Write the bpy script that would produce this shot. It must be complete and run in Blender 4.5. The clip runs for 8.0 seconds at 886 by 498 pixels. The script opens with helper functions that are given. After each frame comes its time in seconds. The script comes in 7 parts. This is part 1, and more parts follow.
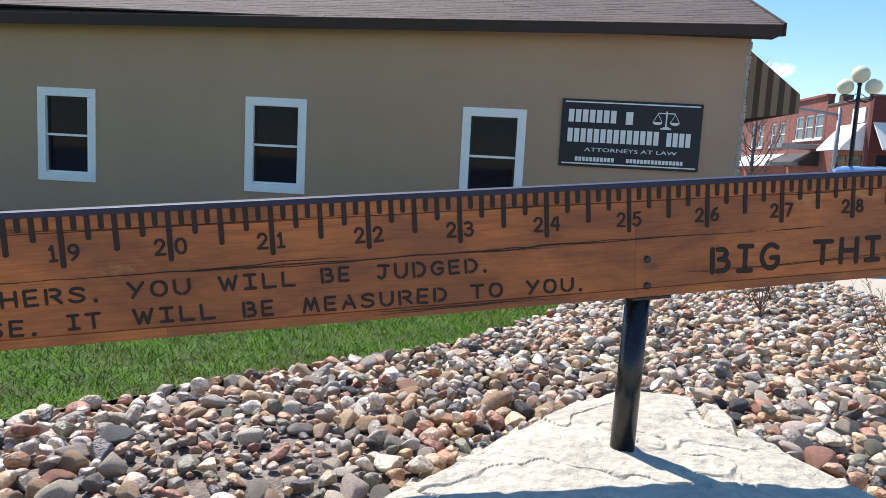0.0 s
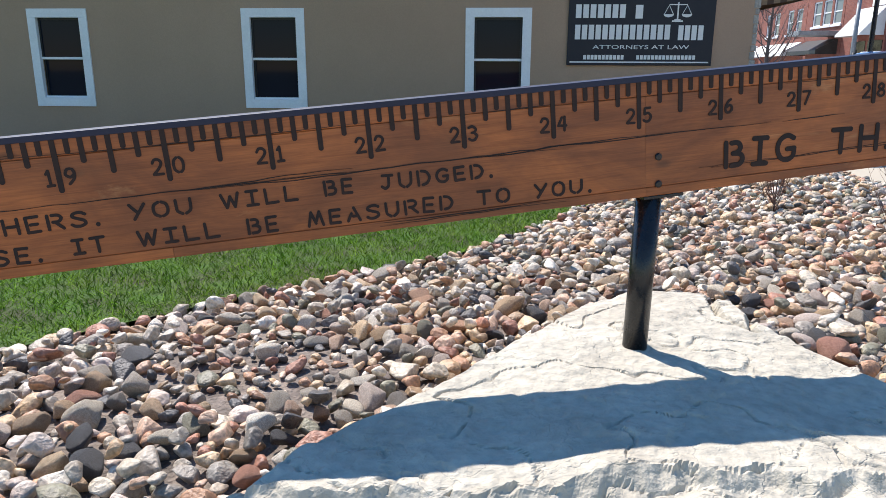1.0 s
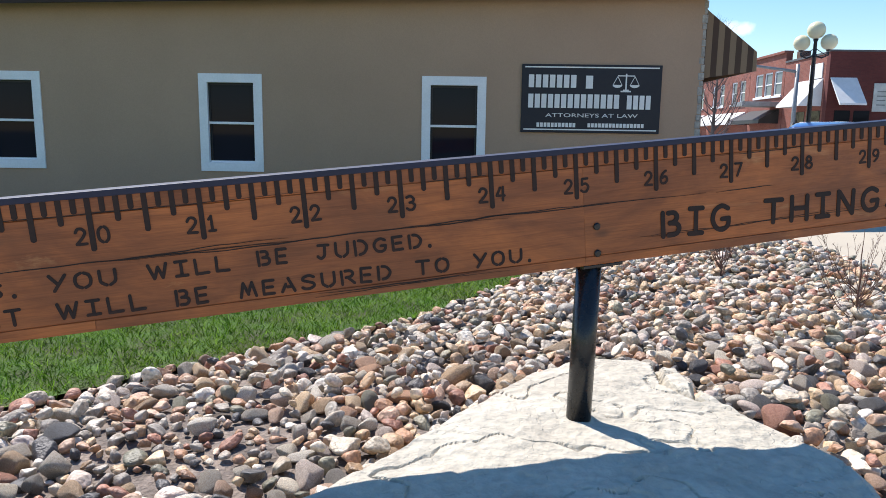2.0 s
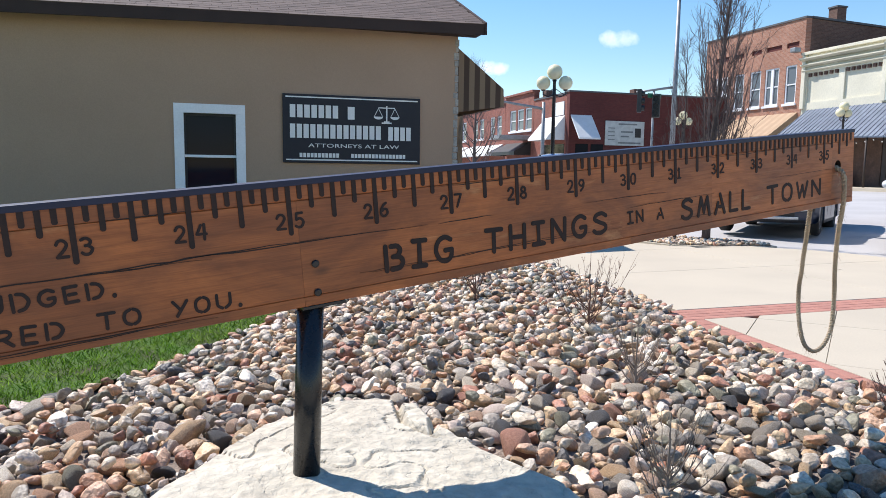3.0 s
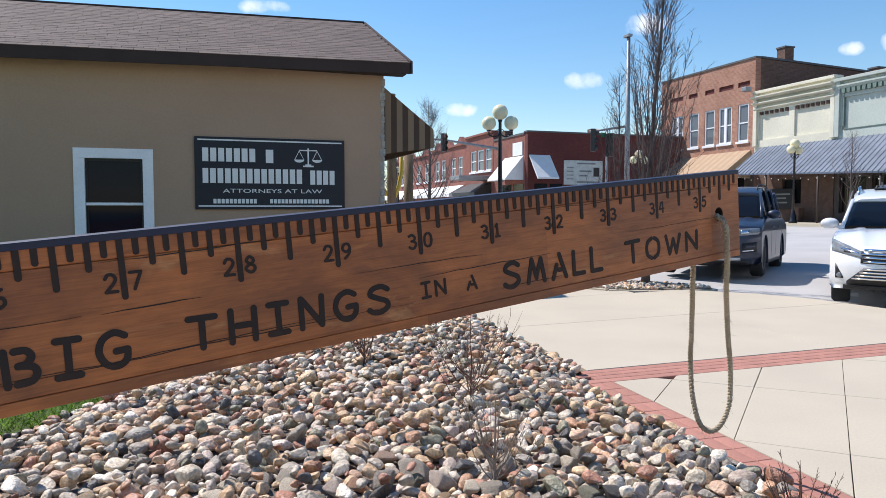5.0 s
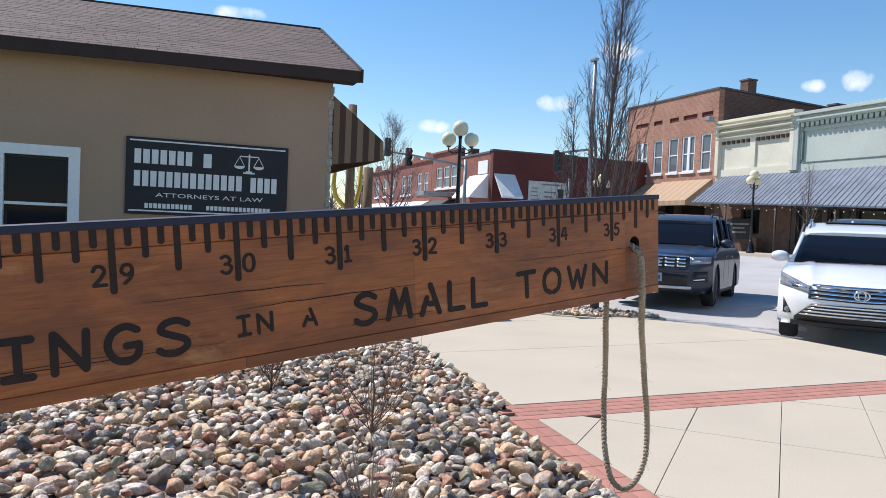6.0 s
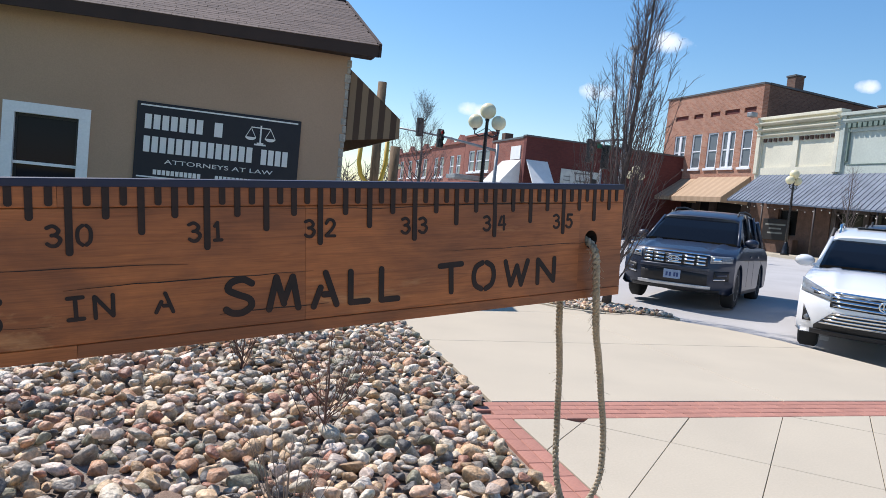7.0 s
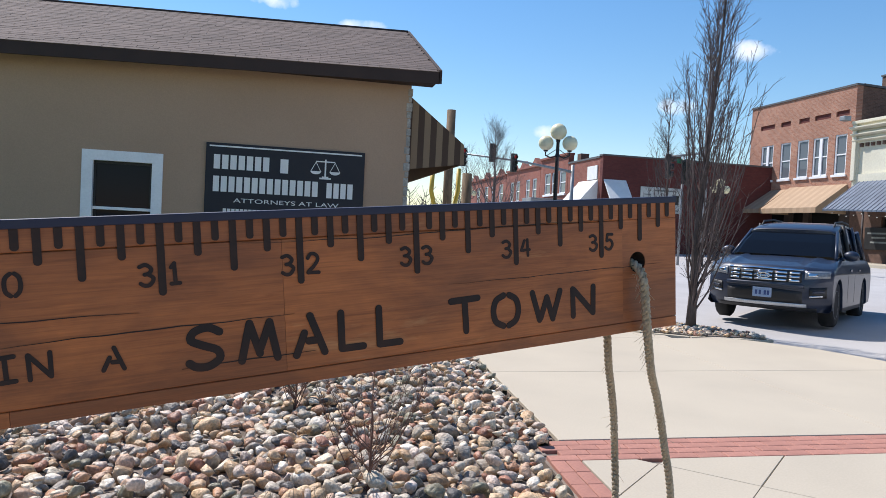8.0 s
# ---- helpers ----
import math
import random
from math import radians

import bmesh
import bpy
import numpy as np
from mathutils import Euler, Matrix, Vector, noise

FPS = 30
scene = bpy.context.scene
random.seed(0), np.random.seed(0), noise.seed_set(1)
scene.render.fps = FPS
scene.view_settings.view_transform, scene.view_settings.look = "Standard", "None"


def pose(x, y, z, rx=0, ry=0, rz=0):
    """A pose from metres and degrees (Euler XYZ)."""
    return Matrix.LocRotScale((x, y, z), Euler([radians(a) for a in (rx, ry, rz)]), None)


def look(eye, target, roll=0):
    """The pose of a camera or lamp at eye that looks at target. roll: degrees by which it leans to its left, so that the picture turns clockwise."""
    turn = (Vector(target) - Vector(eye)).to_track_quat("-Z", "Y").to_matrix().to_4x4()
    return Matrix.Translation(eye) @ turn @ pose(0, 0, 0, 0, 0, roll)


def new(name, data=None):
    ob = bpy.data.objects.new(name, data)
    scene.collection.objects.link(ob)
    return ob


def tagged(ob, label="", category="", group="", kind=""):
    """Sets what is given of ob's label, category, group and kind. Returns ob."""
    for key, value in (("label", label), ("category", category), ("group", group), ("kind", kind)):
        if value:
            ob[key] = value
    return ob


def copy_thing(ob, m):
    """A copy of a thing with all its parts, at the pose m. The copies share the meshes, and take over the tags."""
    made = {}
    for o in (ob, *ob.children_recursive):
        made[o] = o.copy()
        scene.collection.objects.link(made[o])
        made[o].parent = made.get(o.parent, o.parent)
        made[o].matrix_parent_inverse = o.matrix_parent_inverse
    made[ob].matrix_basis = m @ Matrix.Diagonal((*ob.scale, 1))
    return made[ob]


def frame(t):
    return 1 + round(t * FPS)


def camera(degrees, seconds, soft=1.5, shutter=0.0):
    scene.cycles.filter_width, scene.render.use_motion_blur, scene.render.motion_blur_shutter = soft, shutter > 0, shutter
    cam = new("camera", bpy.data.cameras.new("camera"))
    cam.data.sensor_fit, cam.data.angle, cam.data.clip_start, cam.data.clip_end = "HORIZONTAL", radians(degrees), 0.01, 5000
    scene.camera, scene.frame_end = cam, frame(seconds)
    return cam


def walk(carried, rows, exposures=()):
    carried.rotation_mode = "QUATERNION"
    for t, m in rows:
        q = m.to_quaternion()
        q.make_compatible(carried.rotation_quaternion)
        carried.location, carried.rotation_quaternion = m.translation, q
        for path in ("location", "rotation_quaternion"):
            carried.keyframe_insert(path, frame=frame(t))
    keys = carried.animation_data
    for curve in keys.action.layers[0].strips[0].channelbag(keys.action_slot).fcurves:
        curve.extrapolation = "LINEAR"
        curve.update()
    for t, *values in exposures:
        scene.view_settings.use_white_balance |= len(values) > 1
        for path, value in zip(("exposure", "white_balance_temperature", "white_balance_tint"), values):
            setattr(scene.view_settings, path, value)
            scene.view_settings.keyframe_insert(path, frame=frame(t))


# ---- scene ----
cam = camera(64.49, 8.0, soft=0.6)
# seconds, place of the eye, turn about x, y and z
ROWS = [
    (0.0, 0.0, 0.0, 1.281, 83.1496, -3.0128, 4.2021),
    (0.5, 0.0187, 0.0067, 1.2699, 81.1452, -2.5074, 5.0554),
    (1.0, 0.0138, 0.0436, 1.2667, 75.7995, -0.2894, 4.6302),
    (2.5, 0.1624, 0.0911, 1.2784, 81.049, -1.3225, -6.2286),
    (3.0, 0.3096, 0.2439, 1.2921, 83.5693, -0.8074, -16.4828),
    (3.5, 0.5318, 0.3553, 1.3087, 86.4669, -0.8878, -15.6582),
    (4.0, 0.8133, 0.4901, 1.3148, 85.0507, -1.4785, -13.9828),
    (4.5, 1.0376, 0.6847, 1.3335, 85.4208, -0.9386, -20.0267),
    (6.0, 1.7427, 1.0059, 1.3813, 88.1816, -2.4382, -21.4261),
    (6.5, 1.9619, 1.0784, 1.3893, 87.6448, -2.2568, -23.3595),
    (7.0, 2.195, 1.1663, 1.4052, 86.6122, -5.5772, -18.6342),
    (7.5, 2.3416, 1.3243, 1.4236, 89.571, -3.1738, -16.2337),
    (8.0, 2.4707, 1.4029, 1.4174, 88.2912, -2.8604, -12.1107),
]
EXPOSURE = [(0.0, 0.50, 6450, 14), (1.2, 0.50, 6450, 14), (3.5, 0.42, 6450, 14), (6.0, 0.25, 6450, 14), (8.0, 0.25, 6450, 14)]
PATH_ROWS = [(t, pose(x, y, z, rx, ry, rz)) for t, x, y, z, rx, ry, rz in ROWS]
PATH_ROWS += [(1.2, look((0.012, 0.036, 1.269), (-0.137, 1.981, 0.827), 0.8)), (2.3, look((0.129, 0.102, 1.288), (0.212, 2.076, 0.975), 1.0)),
         (4.7, look((1.114, 0.674, 1.347), (1.793, 2.550, 1.207), 0.2)), (5.8, look((1.649, 0.939, 1.378), (2.215, 2.857, 1.317), 1.5))]
walk(cam, sorted(PATH_ROWS, key=lambda k: k[0]), EXPOSURE)

# ---- sky and sun ----
SUN_EL, SUN_ROT = radians(53), radians(-37.5)
world = bpy.data.worlds.new("world")
scene.world = world
world.use_nodes = True
wn, wl = world.node_tree.nodes, world.node_tree.links
wn.clear()
sky = wn.new("ShaderNodeTexSky")
sky.sky_type, sky.sun_disc = "NISHITA", False
sky.sun_elevation, sky.sun_rotation = SUN_EL, SUN_ROT
sky.air_density, sky.dust_density, sky.ozone_density = 1.25, 0.0, 3.5
w_out, w_bg = wn.new("ShaderNodeOutputWorld"), wn.new("ShaderNodeBackground")
w_bg.inputs["Strength"].default_value = 0.122
w_tc = wn.new("ShaderNodeTexCoord")


def cloud_mask(spots):
    """Small fair-weather puffs: a soft ellipse round each direction, torn by noise."""
    tear = wn.new("ShaderNodeTexNoise")
    tear.inputs["Scale"].default_value, tear.inputs["Detail"].default_value = 38.0, 6.0
    wl.new(w_tc.outputs["Generated"], tear.inputs["Vector"])
    last = None
    for az, el, wide, high in spots:
        d = Vector((math.sin(radians(az)) * math.cos(radians(el)), math.cos(radians(az)) * math.cos(radians(el)), math.sin(radians(el))))
        side = Vector((d.y, -d.x, 0)).normalized()
        up = side.cross(d)
        dots = []
        for axis, size in ((side, wide), (up, high)):
            n = wn.new("ShaderNodeVectorMath")
            n.operation = "DOT_PRODUCT"
            wl.new(w_tc.outputs["Generated"], n.inputs[0])
            n.inputs[1].default_value = axis / math.sin(radians(size))
            s = wn.new("ShaderNodeMath")
            s.operation = "SUBTRACT"
            wl.new(n.outputs["Value"], s.inputs[0])
            s.inputs[1].default_value = axis.dot(d) / math.sin(radians(size))
            q = wn.new("ShaderNodeMath")
            q.operation = "MULTIPLY"
            wl.new(s.outputs[0], q.inputs[0]), wl.new(s.outputs[0], q.inputs[1])
            dots.append(q)
        r = wn.new("ShaderNodeMath")
        r.operation = "ADD"
        wl.new(dots[0].outputs[0], r.inputs[0]), wl.new(dots[1].outputs[0], r.inputs[1])
        if last is None:
            last = r
        else:
            m = wn.new("ShaderNodeMath")
            m.operation = "MINIMUM"
            wl.new(last.outputs[0], m.inputs[0]), wl.new(r.outputs[0], m.inputs[1])
            last = m
    a = wn.new("ShaderNodeMath")
    a.operation = "MULTIPLY_ADD"
    wl.new(tear.outputs["Fac"], a.inputs[0])
    a.inputs[1].default_value = 3.0
    wl.new(last.outputs[0], a.inputs[2])
    ramp = wn.new("ShaderNodeMapRange")
    ramp.inputs["From Min"].default_value, ramp.inputs["From Max"].default_value = 2.35, 1.2
    ramp.inputs["To Max"].default_value = 0.8
    wl.new(a.outputs[0], ramp.inputs["Value"])
    return ramp.outputs["Result"]


# azimuth from +y towards +x, elevation, half width, half height, in degrees
CLOUDS = [(35.0, 14.0, 2.4, 0.8), (29.9, 10.1, 1.6, 0.8), (51.4, 11.4, 1.1, 0.8), (48.8, 11.1, 0.9, 0.5), (20.3, 8.1, 1.6, 0.6), (4.8, 15.4, 2.2, 0.6), (-2.2, 16.7, 2.2, 0.7), (13.6, 18.8, 1.8, 0.7)]
w_mix = wn.new("ShaderNodeMix")
w_mix.data_type = "RGBA"
w_mix.inputs["B"].default_value = (8.0, 8.4, 9.0, 1)
wl.new(cloud_mask(CLOUDS), w_mix.inputs["Factor"])
w_hs = wn.new("ShaderNodeHueSaturation")
w_hs.inputs["Saturation"].default_value = 1.24
wl.new(sky.outputs["Color"], w_hs.inputs["Color"])
wl.new(w_hs.outputs["Color"], w_mix.inputs["A"])
wl.new(w_mix.outputs["Result"], w_bg.inputs["Color"])
wl.new(w_bg.outputs["Background"], w_out.inputs["Surface"])

sun = new("sun", bpy.data.lights.new("sun", "SUN"))
sun.data.energy, sun.data.angle, sun.data.color = 5.0, radians(0.53), (1.0, 0.952, 0.885)
sun_from = Vector((math.sin(SUN_ROT) * math.cos(SUN_EL), math.cos(SUN_ROT) * math.cos(SUN_EL), math.sin(SUN_EL)))
sun.matrix_world = look(sun_from * 80, (0, 0, 0))


# ---- materials ----
def material(name, base, rough=0.7, metal=0.0, vary=0.15, fine=40.0, coarse=3.0, bump=0.15, stretch=(1, 1, 1), tint=None, random_by=None, spread=0.0, coat=0.0, relief=0.004):
    """A surface with grain at two scales. tint: a second colour for the coarse patches. random_by: 'object' or 'island'."""
    m = bpy.data.materials.new(name)
    m.use_nodes = True
    n, l = m.node_tree.nodes, m.node_tree.links
    b = n["Principled BSDF"]
    tc, mp = n.new("ShaderNodeTexCoord"), n.new("ShaderNodeMapping")
    mp.inputs["Scale"].default_value = stretch
    l.new(tc.outputs["Object"], mp.inputs["Vector"])
    n1, n2 = n.new("ShaderNodeTexNoise"), n.new("ShaderNodeTexNoise")
    n1.inputs["Scale"].default_value, n1.inputs["Detail"].default_value = coarse, 5.0
    n2.inputs["Scale"].default_value, n2.inputs["Detail"].default_value = fine, 6.0
    l.new(mp.outputs[0], n1.inputs["Vector"]), l.new(mp.outputs[0], n2.inputs["Vector"])
    mix = n.new("ShaderNodeMix")
    mix.data_type = "RGBA"
    other = tint or tuple(c * (1 - vary * 1.6) for c in base)
    mix.inputs["A"].default_value, mix.inputs["B"].default_value = (*base, 1), (*other, 1)
    r1 = n.new("ShaderNodeMapRange")
    r1.inputs["From Min"].default_value, r1.inputs["From Max"].default_value = 0.38, 0.68
    l.new(n1.outputs["Fac"], r1.inputs["Value"]), l.new(r1.outputs["Result"], mix.inputs["Factor"])
    hsv = n.new("ShaderNodeHueSaturation")
    val = n.new("ShaderNodeMapRange")
    val.inputs["From Min"].default_value, val.inputs["From Max"].default_value = 0.25, 0.75
    val.inputs["To Min"].default_value, val.inputs["To Max"].default_value = 1 - vary, 1 + vary
    l.new(n2.outputs["Fac"], val.inputs["Value"])
    l.new(mix.outputs["Result"], hsv.inputs["Color"])
    value = val.outputs["Result"]
    if random_by:
        src = n.new("ShaderNodeObjectInfo" if random_by == "object" else "ShaderNodeNewGeometry")
        out = src.outputs["Random"] if random_by == "object" else src.outputs["Random Per Island"]
        rr = n.new("ShaderNodeMapRange")
        rr.inputs["To Min"].default_value, rr.inputs["To Max"].default_value = 1 - spread, 1 + spread
        l.new(out, rr.inputs["Value"])
        mul = n.new("ShaderNodeMath")
        mul.operation = "MULTIPLY"
        l.new(value, mul.inputs[0]), l.new(rr.outputs["Result"], mul.inputs[1])
        value = mul.outputs[0]
    l.new(value, hsv.inputs["Value"])
    l.new(hsv.outputs["Color"], b.inputs["Base Color"])
    ro = n.new("ShaderNodeMapRange")
    ro.inputs["To Min"].default_value, ro.inputs["To Max"].default_value = max(rough - 0.12, 0.02), min(rough + 0.12, 1)
    l.new(n2.outputs["Fac"], ro.inputs["Value"]), l.new(ro.outputs["Result"], b.inputs["Roughness"])
    b.inputs["Metallic"].default_value = metal
    b.inputs["Coat Weight"].default_value = coat
    if bump:
        bp = n.new("ShaderNodeBump")
        bp.inputs["Strength"].default_value, bp.inputs["Distance"].default_value = bump, relief
        l.new(n2.outputs["Fac"], bp.inputs["Height"]), l.new(bp.outputs["Normal"], b.inputs["Normal"])
    return m


def glass_material(name, dark=(0.008, 0.010, 0.013), ior=1.24):
    """A window pane: dark inside seen through a glossy sheet."""
    m = bpy.data.materials.new(name)
    m.use_nodes = True
    b = m.node_tree.nodes["Principled BSDF"]
    b.inputs["Base Color"].default_value = (*dark, 1)
    b.inputs["Roughness"].default_value, b.inputs["IOR"].default_value = 0.04, ior
    return m


def stripes_material(name, a, b_, width, axis=0):
    """Woven cloth or sheet in two colours, striped along one axis of the thing."""
    m = material(name, a, 0.85, vary=0.08, fine=120, bump=0.1)
    n, l = m.node_tree.nodes, m.node_tree.links
    tc, sep, mod, gt = n.new("ShaderNodeTexCoord"), n.new("ShaderNodeSeparateXYZ"), n.new("ShaderNodeMath"), n.new("ShaderNodeMath")
    l.new(tc.outputs["Object"], sep.inputs[0])
    mod.operation, gt.operation = "PINGPONG", "GREATER_THAN"
    l.new(sep.outputs[axis], mod.inputs[0])
    mod.inputs[1].default_value, gt.inputs[1].default_value = width, width / 2
    l.new(mod.outputs[0], gt.inputs[0])
    mix = n.new("ShaderNodeMix")
    mix.data_type = "RGBA"
    hsv = [k for k in n if k.type == "HUE_SAT"][0]
    src = hsv.inputs["Color"].links[0].from_socket
    l.new(src, mix.inputs["A"])
    mix.inputs["B"].default_value = (*b_, 1)
    l.new(gt.outputs[0], mix.inputs["Factor"]), l.new(mix.outputs["Result"], hsv.inputs["Color"])
    return m


def stone_material(name, ground=False):
    """River stones: each one takes its own colour out of greys, tans, pinks and dark slates."""
    m = material(name, (0.5, 0.5, 0.5), 0.47, vary=0.42, fine=60, coarse=17, bump=0.95, random_by="object" if not ground else "island", spread=0.25, relief=0.01)
    n, l = m.node_tree.nodes, m.node_tree.links
    hsv = [k for k in n if k.type == "HUE_SAT"][0]
    mix = hsv.inputs["Color"].links[0].from_node
    src = [k for k in n if k.type in ("OBJECT_INFO", "NEW_GEOMETRY")][0]
    out = src.outputs["Random"] if not ground else src.outputs["Random Per Island"]
    wn_ = n.new("ShaderNodeTexWhiteNoise")
    wn_.noise_dimensions = "1D"
    l.new(out, wn_.inputs["W"])
    ramp = n.new("ShaderNodeValToRGB")
    ramp.color_ramp.interpolation = "CONSTANT"
    cols = [(0.0, (0.48, 0.42, 0.33)), (0.12, (0.66, 0.48, 0.29)), (0.21, (0.48, 0.275, 0.16)), (0.29, (0.70, 0.61, 0.46)), (0.38, (0.60, 0.405, 0.275)), (0.47, (0.095, 0.09, 0.085)), (0.53, (0.31, 0.275, 0.225)), (0.63, (0.80, 0.73, 0.60)), (0.72, (0.52, 0.355, 0.205)), (0.80, (0.43, 0.21, 0.135)), (0.86, (0.25, 0.235, 0.16)), (0.92, (0.62, 0.51, 0.42))]
    while len(ramp.color_ramp.elements) < len(cols):
        ramp.color_ramp.elements.new(0.5)
    for e, (p, c) in zip(ramp.color_ramp.elements, cols):
        e.position, e.color = p, (*c, 1)
    l.new(wn_.outputs["Value"], ramp.inputs["Fac"])
    l.new(ramp.outputs["Color"], mix.inputs["A"])
    dk = n.new("ShaderNodeMix")
    dk.data_type, dk.blend_type = "RGBA", "MULTIPLY"
    dk.inputs["Factor"].default_value = 1.0
    dk.inputs["B"].default_value = (0.78, 0.71, 0.65, 1)
    l.new(ramp.outputs["Color"], dk.inputs["A"]), l.new(dk.outputs["Result"], mix.inputs["B"])
    return m


STUCCO = material("stucco", (0.43, 0.295, 0.203), 0.9, vary=0.08, fine=60, coarse=0.5, bump=0.35, tint=(0.39, 0.264, 0.18))
WHITE_TRIM = material("white_trim", (0.84, 0.85, 0.87), 0.5, vary=0.05, fine=30)
FASCIA = material("fascia_brown", (0.042, 0.024, 0.019), 0.8, vary=0.12, fine=25)
SHINGLE = material("shingle", (0.122, 0.088, 0.074), 0.95, vary=0.26, fine=60, coarse=2.0, bump=0.4, tint=(0.098, 0.070, 0.059), random_by="object", spread=0.2)
SHINGLE_REST = material("shingle_rest", (0.122, 0.088, 0.074), 0.95, vary=0.26, fine=60, coarse=2.0, bump=0.4, tint=(0.098, 0.070, 0.059), random_by="island", spread=0.2)
PANE = glass_material("dark_pane", (0.008, 0.012, 0.022), 1.2)
SIGN_NAVY = material("sign_navy", (0.008, 0.010, 0.018), 0.6, vary=0.1, fine=15)
SIGN_WHITE = material("sign_white", (0.78, 0.78, 0.76), 0.5, vary=0.04)
GREY_STONE = material("grey_quoin", (0.42, 0.40, 0.36), 0.95, vary=0.25, fine=25, bump=0.8, relief=0.02)
AWNING = stripes_material("awning_stripes", (0.075, 0.045, 0.03), (0.23, 0.16, 0.10), 0.105)


def wood_material(name):
    """Stained softwood boards: long grain lines that swing round knots, blotchy stain, worn pale places."""
    m = bpy.data.materials.new(name)
    m.use_nodes = True
    n, l = m.node_tree.nodes, m.node_tree.links
    b = n["Principled BSDF"]
    tc, info, shift = n.new("ShaderNodeTexCoord"), n.new("ShaderNodeObjectInfo"), n.new("ShaderNodeVectorMath")
    off = n.new("ShaderNodeCombineXYZ")
    mul = n.new("ShaderNodeMath")
    mul.operation, mul.inputs[1].default_value = "MULTIPLY", 37.0
    l.new(info.outputs["Random"], mul.inputs[0])
    for k in range(3):
        l.new(mul.outputs[0], off.inputs[k])
    l.new(tc.outputs["Object"], shift.inputs[0]), l.new(off.outputs[0], shift.inputs[1])

    def noise_at(scale, stretch, detail=5.0, rough=0.55, distort=0.0):
        mp, t = n.new("ShaderNodeMapping"), n.new("ShaderNodeTexNoise")
        mp.inputs["Scale"].default_value = stretch
        t.inputs["Scale"].default_value, t.inputs["Detail"].default_value = scale, detail
        t.inputs["Roughness"].default_value, t.inputs["Distortion"].default_value = rough, distort
        l.new(shift.outputs[0], mp.inputs["Vector"]), l.new(mp.outputs[0], t.inputs["Vector"])
        return t.outputs["Fac"]

    def ramp(src, lo, hi, to_lo=0.0, to_hi=1.0):
        r = n.new("ShaderNodeMapRange")
        for key, v in (("From Min", lo), ("From Max", hi), ("To Min", to_lo), ("To Max", to_hi)):
            r.inputs[key].default_value = v
        l.new(src, r.inputs["Value"])
        return r.outputs["Result"]

    def mix(fac, a, c, kind="MIX"):
        x = n.new("ShaderNodeMix")
        x.data_type, x.blend_type = "RGBA", kind
        l.new(fac, x.inputs["Factor"])
        for key, v in (("A", a), ("B", c)):
            if isinstance(v, tuple):
                x.inputs[key].default_value = (*v, 1)
            else:
                l.new(v, x.inputs[key])
        return x.outputs["Result"]
    blotch = ramp(noise_at(1.9, (1.0, 1.0, 1.9), 5.0, 0.62, 0.5), 0.40, 0.62)
    lines = noise_at(7.0, (0.55, 9, 9), 7.0, 0.62, 1.1)
    fibre = noise_at(30.0, (0.35, 10, 10), 4.0)
    pale = ramp(noise_at(2.6, (0.8, 1, 3.0), 6.0, 0.7, 0.6), 0.60, 0.72, 0.0, 0.42)
    col = mix(blotch, (0.225, 0.070, 0.024), (0.42, 0.132, 0.040))
    col = mix(ramp(lines, 0.46, 0.68, 0.0, 0.48), col, (0.150, 0.048, 0.018))
    col = mix(pale, col, (0.60, 0.31, 0.135))
    knots = n.new("ShaderNodeTexVoronoi")
    kmap = n.new("ShaderNodeMapping")
    kmap.inputs["Scale"].default_value = (1.0, 0.0, 2.2)
    knots.inputs["Scale"].default_value = 1.9
    l.new(shift.outputs[0], kmap.inputs["Vector"]), l.new(kmap.outputs[0], knots.inputs["Vector"])
    col = mix(ramp(knots.outputs["Distance"], 0.035, 0.075, 0.85, 0.0), col, (0.085, 0.030, 0.014))
    col = mix(ramp(knots.outputs["Distance"], 0.10, 0.20, 0.35, 0.0), col, (0.20, 0.070, 0.026))
    hsv = n.new("ShaderNodeHueSaturation")
    hsv.inputs["Saturation"].default_value = 1.03
    l.new(col, hsv.inputs["Color"])
    l.new(ramp(fibre, 0.3, 0.7, 0.86, 1.16), hsv.inputs["Value"])
    l.new(hsv.outputs["Color"], b.inputs["Base Color"])
    l.new(ramp(lines, 0.3, 0.7, 0.42, 0.62), b.inputs["Roughness"])
    bp = n.new("ShaderNodeBump")
    bp.inputs["Strength"].default_value, bp.inputs["Distance"].default_value = 0.5, 0.002
    l.new(lines, bp.inputs["Height"]), l.new(bp.outputs["Normal"], b.inputs["Normal"])
    return m


WOOD = wood_material("stained_wood")
CARVED = material("carved_dark", (0.014, 0.009, 0.008), 0.8, vary=0.4, fine=40, coarse=5, tint=(0.034, 0.016, 0.011))
NAVY_EDGE = material("navy_edge", (0.007, 0.011, 0.040), 0.55, vary=0.15, fine=30)
BLACK_STEEL = material("black_steel", (0.012, 0.012, 0.013), 0.28, vary=0.15, fine=50, bump=0.05)
ROPE = material("sisal_rope", (0.52, 0.42, 0.29), 0.9, vary=0.3, fine=120, bump=0.6)
LIMESTONE = material("limestone", (0.56, 0.51, 0.405), 0.95, vary=0.18, fine=24, coarse=4.5, bump=0.65, tint=(0.47, 0.425, 0.335), relief=0.03)


